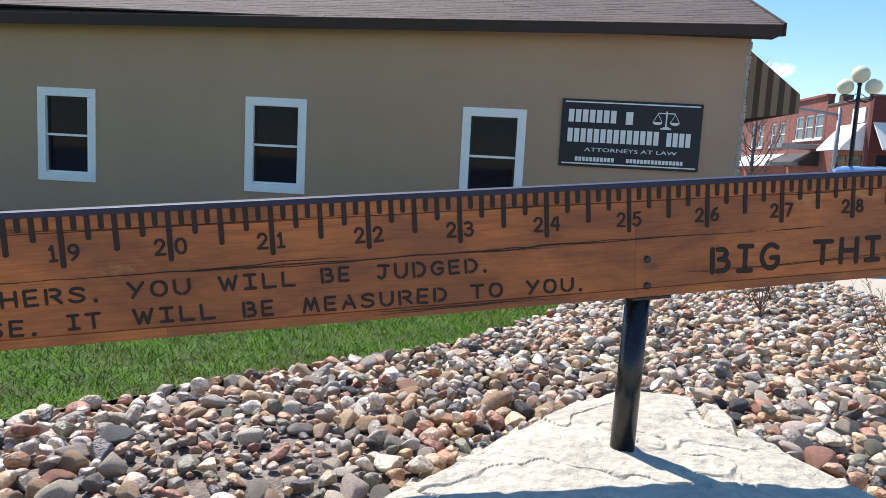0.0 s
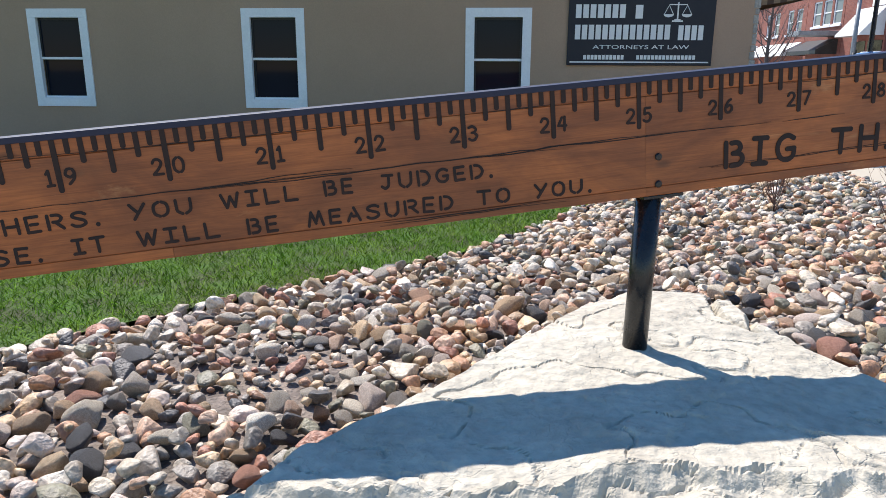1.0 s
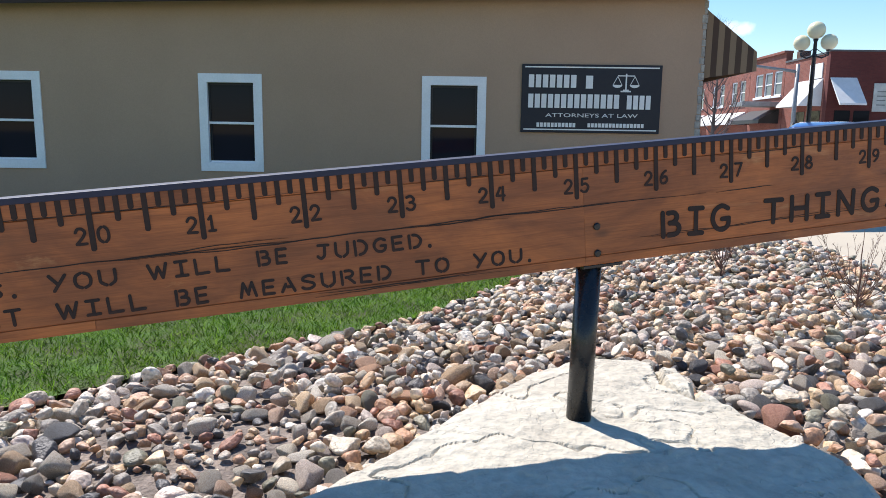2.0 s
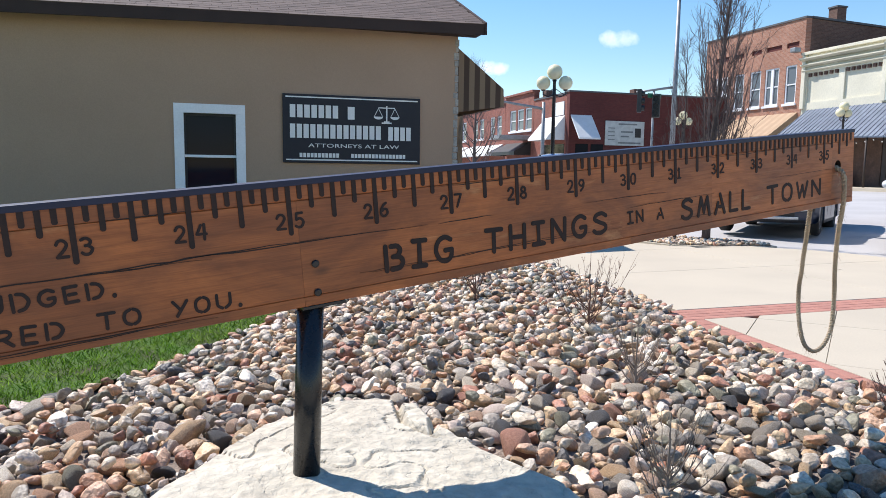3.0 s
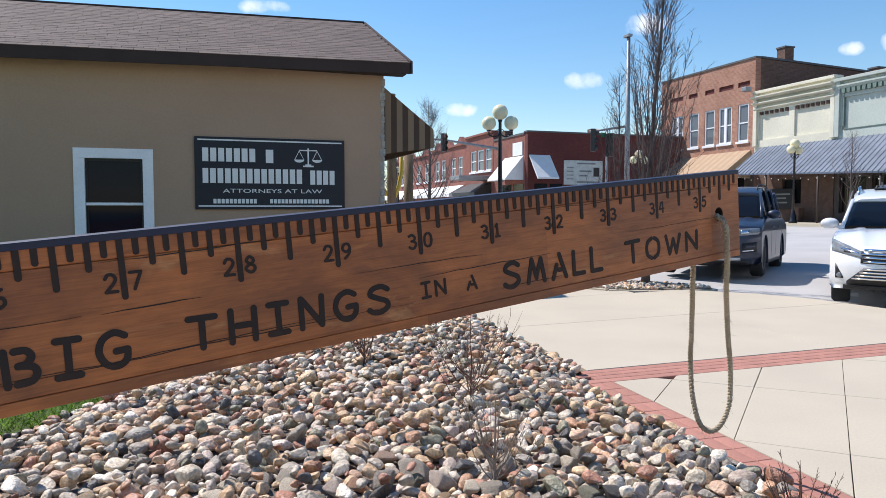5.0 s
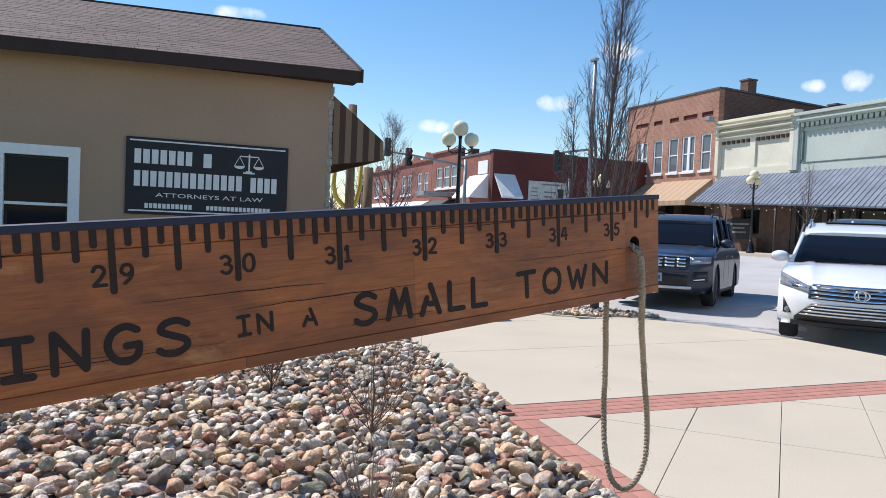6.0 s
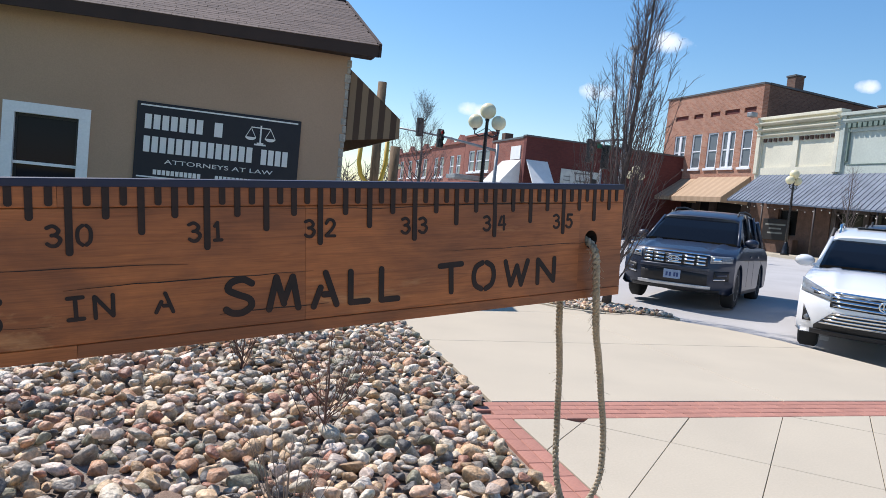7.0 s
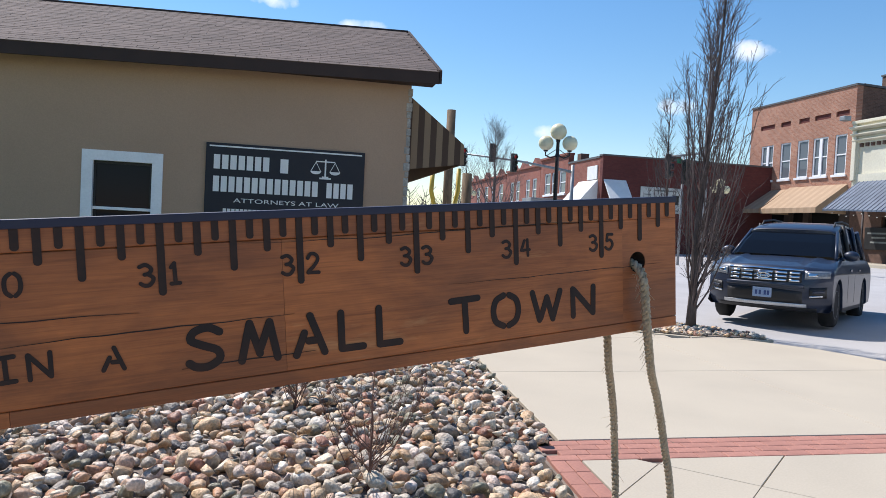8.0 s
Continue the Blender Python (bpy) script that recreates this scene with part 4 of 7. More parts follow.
def stroke(bm, pts, half, depth, lift):
    """A flat band with round ends along a line in the x-z plane, facing -y."""
    pts = [Vector((p[0], p[1])) for p in pts]
    left, right = [], []
    for i, p in enumerate(pts):
        a = (p - pts[i - 1]).normalized() if i else None
        c = (pts[i + 1] - p).normalized() if i < len(pts) - 1 else None
        t = (a + c).normalized() if a and c else (a or c)
        nrm = Vector((-t.y, t.x))
        k = half / max(nrm.dot(Vector((-(c or a).y, (c or a).x))), 0.45)
        left.append(p + nrm * k), right.append(p - nrm * k)

    def arc(centre, edge, sign):
        v = edge - centre
        return [centre + Matrix.Rotation(sign * math.pi * q / 6, 2) @ v for q in range(1, 6)]
    loop = left + arc(pts[-1], left[-1], -1) + right[::-1] + arc(pts[0], right[0], -1)
    prism(bm, [(p.x, p.y) for p in loop], depth + lift, "y", -depth / 2 - lift)


def letter(ch, w, h, fat, u, v, name="letter"):
    """One burnt-in stencil letter; alike letters share their mesh."""
    key = (ch, round(w, 3), round(h, 3))
    if key not in LETTERS:
        bm = bmesh.new()
        for k, (kind, pts) in enumerate(GLYPHS[ch]):
            scaled = [((x - 0.5) * (w - 2 * fat), (z - 0.5) * (h - 2 * fat)) for x, z in pts]
            if ch == ".":
                scaled = [(0, -0.0006), (0, 0.0006)]
            runs = [rounded(scaled)] if kind == "c" else list(zip(scaled, scaled[1:]))
            for j, run in enumerate(runs):
                stroke(bm, run, fat, 0.0016, 0.0003 * k + 0.0001 * j)
        LETTERS[key] = mesh_of("letter", bm, CARVED)
    o = new(name, LETTERS[key])
    o.parent, o.matrix_basis = yard, pose(u, FACE, v, 0, random.uniform(-2.5, 2.5))


for k in range(15, 36):
    for ch, off in zip(str(k), (-1, 1)):
        letter(ch, 0.026 if ch == "1" else 0.036, 0.052, 0.0042, U(k) + off * (0.026 if ch == "1" else 0.030), -0.122, "numeral")
WORDS = [("HERS.", 18.40, 19.29, 0.250, 0.052), ("YOU", 19.55, 20.16, 0.248, 0.052), ("WILL", 20.43, 21.21, 0.247, 0.052), ("BE", 21.47, 21.78, 0.244, 0.052), ("JUDGED.", 22.06, 23.30, 0.246, 0.052),
         ("SE.", 18.24, 18.70, 0.338, 0.052), ("IT", 18.97, 19.29, 0.332, 0.052), ("WILL", 19.58, 20.38, 0.331, 0.052), ("BE", 20.65, 20.97, 0.335, 0.052), ("MEASURED", 21.26, 22.83, 0.336, 0.052), ("TO", 23.09, 23.47, 0.335, 0.050), ("YOU.", 23.74, 24.43, 0.336, 0.052),
         ("BIG", 26.05, 27.00, 0.290, 0.104), ("THINGS", 27.45, 29.58, 0.289, 0.102), ("IN", 29.96, 30.30, 0.287, 0.060), ("A", 30.58, 30.74, 0.290, 0.056), ("SMALL", 31.12, 32.85, 0.290, 0.104), ("TOWN", 33.29, 34.92, 0.289, 0.098)]
WIDTHS = {"I": 0.80, ".": 0.42, "M": 1.15, "W": 1.15, "J": 0.95, "L": 0.85, "E": 0.88, "B": 0.95, "S": 1.02, "N": 0.95, "H": 0.95}
for text, a, b, v, h in WORDS:
    gap = 0.30
    total = sum(WIDTHS.get(c, 1.0) for c in text) + gap * (len(text) - 1)
    unit = (b - a) * UNIT / total
    fat = 0.0088 if h > 0.09 else 0.0046
    at = U(a)
    for c in text:
        w = unit * WIDTHS.get(c, 1.0)
        if c == ".":
            letter(c, w, h, 0.0062, at + w / 2, -v - h * 0.40)
        else:
            letter(c, w, round(h * random.choice((0.97, 1.0, 1.03)), 4), fat, at + w / 2, -v)
        at += w + gap * unit
# dark tube that colours the bore as shaded, over the paler wood
bm = bmesh.new()
tube(bm, [(HOLE_U, 0.0015, HOLE_V), (HOLE_U, THICK - 0.002, HOLE_V)], HOLE_R - 0.0008, 24, False)
bmesh.ops.reverse_faces(bm, faces=bm.faces)
part("hole_shade", bm, CARVED, yard, "dark tube that paints shade inside the bored hole")
# long weathering cracks in the boards
r_ = random.Random(31)
for k in range(22):
    u, v = U(r_.uniform(16, 34)), -r_.choice([0.062, 0.064, 0.198, 0.20, 0.235, 0.33, 0.345, 0.385]) + r_.gauss(0, 0.006)
    if u < U(25.5) and -0.365 < v < -0.22:
        v = -0.200
    ln, pts_ = r_.uniform(0.25, 1.3), []
    n_ = int(ln / 0.05)
    for i in range(n_):
        v += r_.gauss(0.0004, 0.0016)
        pts_.append((u + 0.05 * i, v))
    pts_ = [p for p in pts_ if p[0] < U(LAST) - 0.02 and -TALL + 0.01 < p[1] < -0.02]
    if len(pts_) > 3:
        w_ = r_.uniform(0.0008, 0.0018)
        bm = bmesh.new()
        loop = [(a, b + w_ * math.sin(math.pi * i / (len(pts_) - 1))) for i, (a, b) in enumerate(pts_)] + [(a, b - w_ * math.sin(math.pi * i / (len(pts_) - 1))) for i, (a, b) in list(enumerate(pts_))[::-1][1:-1]]
        prism(bm, loop, 0.003, "y", -0.0022)
        part("crack", bm, CARVED, yard)
for v in (0.268, 0.362):
    bm = bmesh.new()
    lathe(bm, [(0.013, 0.0), (0.013, 0.003), (0.009, 0.006)], 12)
    bmesh.ops.rotate(bm, verts=bm.verts, matrix=Matrix.Rotation(radians(90), 3, "X"))
    o = part("bolt", bm, BLACK_STEEL, yard, "black bolt head")
    o.matrix_basis = pose(U(25.23), -0.001, -v)
bm = bmesh.new()
box(bm, U(25.30) - 0.075, U(25.30) + 0.075, 0.0, THICK, -TALL - 0.012, -TALL - 0.001, 0.002)
part("bracket", bm, BLACK_STEEL, yard, "black steel bracket under the board")

base = Vector((0.520, 2.485, 0.285))
headp = M @ Vector((U(25.19), 0.045, -TALL - 0.010))
bm = bmesh.new()
tube(bm, [base, headp], 0.044, 28)
tagged(part("support_post", bm, BLACK_STEEL), "round black steel post set in the boulder", "post")


def rope():
    """A three-strand rope that hangs in a loop through the bored end."""
    line = [(3.485, 3.405, 1.346), (3.498, 3.350, 1.326), (3.500, 3.316, 1.285), (3.530, 3.336, 1.150), (3.596, 3.416, 1.000), (3.660, 3.484, 0.900), (3.710, 3.534, 0.800), (3.750, 3.570, 0.700), (3.790, 3.602, 0.600), (3.822, 3.630, 0.480), (3.832, 3.648, 0.340), (3.795, 3.662, 0.240), (3.740, 3.677, 0.205), (3.690, 3.702, 0.250), (3.668, 3.730, 0.380), (3.664, 3.745, 0.520), (3.648, 3.730, 0.620), (3.622, 3.692, 0.710), (3.600, 3.664, 0.800), (3.560, 3.612, 0.900), (3.520, 3.562, 1.000), (3.484, 3.510, 1.150), (3.478, 3.462, 1.290), (3.486, 3.420, 1.342)]
    pts = [Vector(p) for p in line]
    dense = []
    for i in range(len(pts) - 1):
        p0, p1, p2, p3 = pts[max(i - 1, 0)], pts[i], pts[i + 1], pts[min(i + 2, len(pts) - 1)]
        n = max(4, int((p2 - p1).length / 0.007))
        for k in range(n):
            t = k / n
            dense.append(0.5 * ((2 * p1) + (p2 - p0) * t + (2 * p0 - 5 * p1 + 4 * p2 - p3) * t * t + (3 * p1 - p0 - 3 * p2 + p3) * t ** 3))
    hang = thing("rope", Matrix(), "loop of twisted sisal rope hung through the board", "rope")
    for s in range(3):
        path, d = [], 0.0
        for i, p in enumerate(dense):
            t = (dense[min(i + 1, len(dense) - 1)] - dense[max(i - 1, 0)]).normalized()
            a = t.cross(Vector((0.2, 1, 0.1))).normalized()
            b = t.cross(a)
            d += (p - dense[i - 1]).length if i else 0
            w = d / 0.055 * 2 * math.pi + s * 2 * math.pi / 3
            path.append(p + (a * math.cos(w) + b * math.sin(w)) * 0.0068)
        bm = bmesh.new()
        tube(bm, path, 0.0078, 6)
        part("strand", bm, ROPE, hang)
    rng = random.Random(4)
    bm = bmesh.new()
    for _ in range(200):
        p = rng.choice(dense[6:-20] if rng.random() < 0.55 else dense[8:48])
        d = Vector((rng.gauss(0, 0.5), rng.gauss(0, 0.5), rng.gauss(-0.9, 0.5))).normalized()
        tube(bm, [p + d * 0.010, p + d * 0.02 + Vector((0, 0, -0.004)), p + d * rng.uniform(0.025, 0.045) + Vector((0, 0, -0.012))], 0.0006, 3, False)
    part("frayed_fibres", bm, ROPE, hang, "loose frayed fibres")["kind"] = "stuff"


rope()

# ---- the law office building ----
WALL_Y, CORNER_X = 12.81, 4.28
WINS = [(-8.61, -7.48), (-4.62, -3.48), (-0.63, 0.51), (-12.6, -11.47)]
WIN_Z = (0.60, 2.33)
TRIM = 0.155
bm = bmesh.new()
holes = [(a + TRIM - 0.01, b - TRIM + 0.01, WIN_Z[0] + TRIM - 0.01, WIN_Z[1] - TRIM + 0.01) for a, b in WINS]
wall_with_holes(bm, -16.0, CORNER_X, -0.1, 3.80, holes, lambda m, a, b, c, d: box(m, a, b, WALL_Y, WALL_Y + 0.25, c, d))
structure("wall_north", bm, STUCCO, "tan stuccoed side wall of the law office", "wall")
bm = bmesh.new()
box(bm, CORNER_X - 0.25, CORNER_X, WALL_Y + 0.25, 21.5, -0.1, 3.8)
box(bm, -16.0, -15.75, WALL_Y + 0.25, 21.5, -0.1, 3.8)
box(bm, -16.0, CORNER_X, 21.5, 21.75, -0.1, 3.8)
structure("wall_street", bm, STUCCO, "tan stuccoed street walls of the law office", "wall")
bm = bmesh.new()
box(bm, -15.7, CORNER_X - 0.26, WALL_Y + 0.26, 21.49, 3.60, 3.70)
structure("ceiling", bm, WHITE_TRIM, "plain ceiling of the law office", "ceiling")
bm = bmesh.new()
box(bm, -15.7, CORNER_X - 0.26, WALL_Y + 0.26, 21.49, -0.1, 0.0)
structure("floor", bm, DARK_WOOD, "dark floor inside the law office", "floor")

for k, (a, b) in enumerate(WINS):
    w = thing(f"window_{k + 1}", pose((a + b) / 2, WALL_Y, WIN_Z[0]), "white-trimmed double-hung window with dark panes", "window", kind="structure")
    hw, h = (b - a) / 2, WIN_Z[1] - WIN_Z[0]
    for nm, x0, x1, z0, z1 in (("jamb", -hw, -hw + TRIM, TRIM, h - TRIM), ("jamb", hw - TRIM, hw, TRIM, h - TRIM), ("head", -hw, hw, h - TRIM, h), ("sill", -hw, hw, 0, TRIM)):
        bm = bmesh.new()
        box(bm, x0, x1, -0.028, 0.06, z0, z1, 0.004)
        part(nm, bm, WHITE_TRIM, w)
    g, mid = hw - TRIM, h * 0.5
    for nm, z0, z1, y in (("upper_sash", mid - 0.02, h - TRIM, 0.045), ("lower_sash", TRIM, mid + 0.02, 0.085)):
        bm = bmesh.new()
        wall_with_holes(bm, -g, g, z0, z1, [(-g + 0.035, g - 0.035, z0 + 0.045, z1 - 0.04)], lambda m, p, q, r, s: box(m, p, q, y, y + 0.03, r, s))
        sash = part(nm, bm, BLACK_PLASTIC, w, "dark sash frame")
        bm = bmesh.new()
        box(bm, -g + 0.03, g - 0.03, y + 0.012, y + 0.018, z0 + 0.04, z1 - 0.035)
        part("pane", bm, PANE, sash)
    bm = bmesh.new()
    box(bm, -g, g, 0.036, 0.07, mid - 0.022, mid + 0.022, 0.004)
    part("meeting_rail", bm, WHITE_TRIM, w)
    bm = bmesh.new()
    box(bm, -g, g, 0.03, 0.10, TRIM, TRIM + 0.035, 0.004)
    part("inner_sill", bm, WHITE_TRIM, w)

# the roof
EAVE_Y, RIDGE_Y, RIDGE_Z, GABLE_X = 12.42, 16.05, 5.46, 4.66
LEAN_ROOF = 0.022
eave = lambda x: 3.70 + LEAN_ROOF * (x - GABLE_X)
roof = thing("roof", pose(0, 0, 0), "brown asphalt-shingled gable roof with dark fascia", "roof", kind="structure")
RX0 = -16.6


def roof_point(x, s, up=0.0):
    """A point on the near slope: s 0 at the eave, 1 at the ridge."""
    z0 = eave(x) + 0.19
    n = Vector((0, -(RIDGE_Z - 3.89), RIDGE_Y - EAVE_Y)).normalized()
    return Vector((x, EAVE_Y + (RIDGE_Y - EAVE_Y) * s, z0 + (RIDGE_Z + LEAN_ROOF * (x - GABLE_X) - z0) * s)) + n * up


bm = bmesh.new()
v = [bm.verts.new(p) for p in (roof_point(RX0, 0, -0.03), roof_point(GABLE_X, 0, -0.03), roof_point(GABLE_X, 1, -0.03), roof_point(RX0, 1, -0.03))]
bk = [bm.verts.new((x, 2 * RIDGE_Y - EAVE_Y, eave(x) + 0.16)) for x in (GABLE_X, RX0)]
bm.faces.new(v), bm.faces.new((v[3], v[2], bk[0], bk[1]))
bmesh.ops.recalc_face_normals(bm, faces=bm.faces)
part("deck", bm, FASCIA, roof, "roof deck under the shingles")
# fascia, soffit and rakes
bm = bmesh.new()
p = [(RX0, eave(RX0)), (GABLE_X, eave(GABLE_X)), (GABLE_X, eave(GABLE_X) + 0.185), (RX0, eave(RX0) + 0.185)]
prism(bm, p, 0.03, "y", EAVE_Y)
part("fascia", bm, FASCIA, roof)
bm = bmesh.new()
box(bm, RX0, GABLE_X - 0.04, EAVE_Y + 0.03, WALL_Y - 0.002, 3.71, 3.735)
part("soffit", bm, FASCIA, roof)
for sgn in (1, -1):
    bm = bmesh.new()
    a0, a1 = EAVE_Y if sgn > 0 else 2 * RIDGE_Y - EAVE_Y, RIDGE_Y
    prism(bm, [(a0, 3.70), (a0, 3.915), (a1, RIDGE_Z + 0.02), (a1, RIDGE_Z - 0.2)], 0.05, "x", GABLE_X - 0.012)
    part("rake", bm, FASCIA, roof)
bm = bmesh.new()
prism(bm, [(WALL_Y, 3.80), (21.5, 3.80), (RIDGE_Y + 0.3, 5.15), (RIDGE_Y - 0.3, 5.15)], 0.2, "x", CORNER_X - 0.2)
part("gable", bm, STUCCO, roof, "tan gable wall under the roof")



def shingle_rows():
    """Overlapping tabs up the near slope; those by the gable are pieces of their own."""
    r = random.Random(12)
    slope = Vector((0, RIDGE_Y - EAVE_Y, RIDGE_Z - 3.89))
    n_rows, tab = 27, 0.31
    up = slope.normalized()
    side = Vector((1, 0, LEAN_ROOF)).normalized()
    out = side.cross(up)
    rot = Matrix((side, up, out)).transposed().to_4x4()
    bm = bmesh.new()
    box(bm, -tab / 2 + 0.003, tab / 2 - 0.003, -0.008, 0.155, -0.008, 0.0)
    bm.verts.index_update()
    bm.verts.ensure_lookup_table()
    for v in bm.verts:
        if v.co.y < 0 and v.co.z > -0.004:
            v.co.z += 0.003
    co, fc = [v.co.copy() for v in bm.verts], [[v.index for v in f.verts] for f in bm.faces]
    me = mesh_of("shingle", bm, SHINGLE)
    vs, fs = [], []
    for row in range(n_rows):
        x = RX0 + (row % 2) * tab / 2 + r.uniform(-0.04, 0.04)
        while x < GABLE_X + 0.02:
            w = min(x + tab / 2, GABLE_X + 0.03) - (x - tab / 2)
            m = rot.copy()
            m.translation = roof_point(min(x, GABLE_X + 0.03 - w / 2), row / n_rows, 0.0 + r.uniform(0, 0.003))
            if w > 0.08:
                if x > 1.3:
                    o = new("shingle", me)
                    o.parent = roof
                    o.matrix_basis = m @ Matrix.Diagonal((w / tab, 1, 1, 1))
                else:
                    n = len(vs)
                    vs += [m @ c for c in co]
                    fs += [[i + n for i in f] for f in fc]
            x += tab
    rest = bpy.data.meshes.new("shingles")
    rest.from_pydata([tuple(v) for v in vs], [], fs)
    rest.materials.append(SHINGLE_REST)
    o = tagged(new("shingles", rest), "brown asphalt shingle tabs", kind="stuff")
    o.parent = roof


shingle_rows()
bm = bmesh.new()
tube(bm, [roof_point(RX0, 1, 0.0), roof_point(GABLE_X, 1, 0.0)], 0.035, 8)
part("ridge_cap", bm, FASCIA, roof)
# sign
sign = thing("sign_board", pose(2.35, WALL_Y, 1.97), "navy law office sign with white lettering", "sign")
SW_, SH_ = 2.44, 1.18
bm = bmesh.new()
box(bm, -SW_ / 2, SW_ / 2, -0.045, -0.002, -SH_ / 2, SH_ / 2, 0.006)
part("panel", bm, SIGN_NAVY, sign)
for z in (SH_ / 2 - 0.05, -SH_ / 2 + 0.055):
    bm = bmesh.new()
    box(bm, -SW_ / 2 + 0.05, SW_ / 2 - 0.05, -0.05, -0.044, z - 0.011, z + 0.011)
    part("border_line", bm, SIGN_WHITE, sign)
# the two lines of the firm's name, the phone and the mail line as plain bars
for x0, x1, z, h in ((-1.10, -0.24, 0.30, 0.22), (-0.10, 0.06, 0.29, 0.22), (-1.10, 0.52, -0.04, 0.24), (0.63, 1.07, -0.05, 0.24), (-0.94, -0.24, -0.455, 0.075), (-0.04, 0.96, -0.455, 0.07)):
    n = max(1, round((x1 - x0) / (0.115 if h > 0.1 else 0.062)))
    w_ = (x1 - x0) / n
    for k in range(n):
        bm = bmesh.new()
        box(bm, x0 + w_ * k, x0 + w_ * (k + 0.76), -0.050, -0.044, z - h / 2, z + h / 2)
        part("letter_bar", bm, SIGN_WHITE, sign)
word("lettering", "ATTORNEYS AT LAW", 1.62, 0.066, SIGN_WHITE, sign, pose(0.02, -0.046, -0.285), 0.003, 0.0)
# scales
cx, cz = 0.60, 0.29
scales = new("scales_emblem")
scales.parent = sign
tagged(scales, "white balance scales emblem")
for nm, x0, x1, z0, z1 in (("column", cx - 0.012, cx + 0.012, cz - 0.12, cz + 0.15), ("foot", cx - 0.09, cx + 0.09, cz - 0.165, cz - 0.14), ("plinth", cx - 0.05, cx + 0.05, cz - 0.14, cz - 0.12)):
    bm = bmesh.new()
    box(bm, x0, x1, -0.050, -0.044, z0, z1)
    part(nm, bm, SIGN_WHITE, scales)
for s_ in (-1, 1):
    px = cx + s_ * 0.15
    bm = bmesh.new()
    box(bm, *sorted((cx + s_ * 0.0125, px)), -0.050, -0.044, cz + 0.105, cz + 0.122)
    part("beam", bm, SIGN_WHITE, scales)
    for d in (-1, 1):
        bm = bmesh.new()
        prism(bm, [(px - 0.005, cz + 0.104), (px + 0.005, cz + 0.104), (px + d * 0.075 + 0.005, cz - 0.04), (px + d * 0.075 - 0.005, cz - 0.04)], 0.006, "y", -0.0505)
        part("chain", bm, SIGN_WHITE, scales)
    bm = bmesh.new()
    prism(bm, [(px + 0.085 * math.cos(t), cz - 0.041 - 0.05 * math.sin(t)) for t in np.linspace(0, math.pi, 9)], 0.006, "y", -0.05)
    part("pan", bm, SIGN_WHITE, scales)

# ragged stone corner and the striped awning
rng = random.Random(8)
quoin = thing("corner_strip", pose(CORNER_X, WALL_Y, 0), "ragged grey stone edge at the wall corner", "trim", kind="structure")
z = -0.05
while z < 3.6:
    h = rng.uniform(0.10, 0.20)
    bm = bmesh.new()
    box(bm, -rng.uniform(0.03, 0.09), rng.uniform(0.008, 0.03), -rng.uniform(0.004, 0.014), 0.3, z, min(z + h - 0.012, 3.66), 0.01)
    part("stone", bm, GREY_STONE, quoin)
    z += h
aw = thing("awning", pose(CORNER_X, 12.92, 0), "brown and tan striped fabric window awning", "awning")
prof = [(0.02, 3.55), (0.95, 2.83), (0.97, 2.50), (0.94, 2.50), (0.92, 2.80), (0.02, 3.50)]
bm = bmesh.new()
prism(bm, prof, 7.5, "y", 0)
part("canopy", bm, AWNING, aw)
bm = bmesh.new()
prism(bm, [(0.02, 3.54), (0.95, 2.82), (0.965, 2.50), (0.02, 2.36)], 0.012, "y", -0.012)
part("side_panel", bm, AWNING, aw)
for y_ in (0.05, 7.4):
    bm = bmesh.new()
    tube(bm, [(0.02, y_, 2.40), (0.95, y_, 2.52)], 0.012, 8)
    part("frame_bar", bm, BLACK_STEEL, aw)

# ---- vehicles ----
def loft(bm, sections, smooth=True):
    rings = [[bm.verts.new(p) for p in s] for s in sections]
    n = len(rings[0])
    for a, b in zip(rings, rings[1:]):
        for k in range(n):
            bm.faces.new((a[k], a[(k + 1) % n], b[(k + 1) % n], b[k])).smooth = smooth
    bm.faces.new(rings[0]), bm.faces.new(rings[-1][::-1])
    bmesh.ops.recalc_face_normals(bm, faces=bm.faces)
    return bm


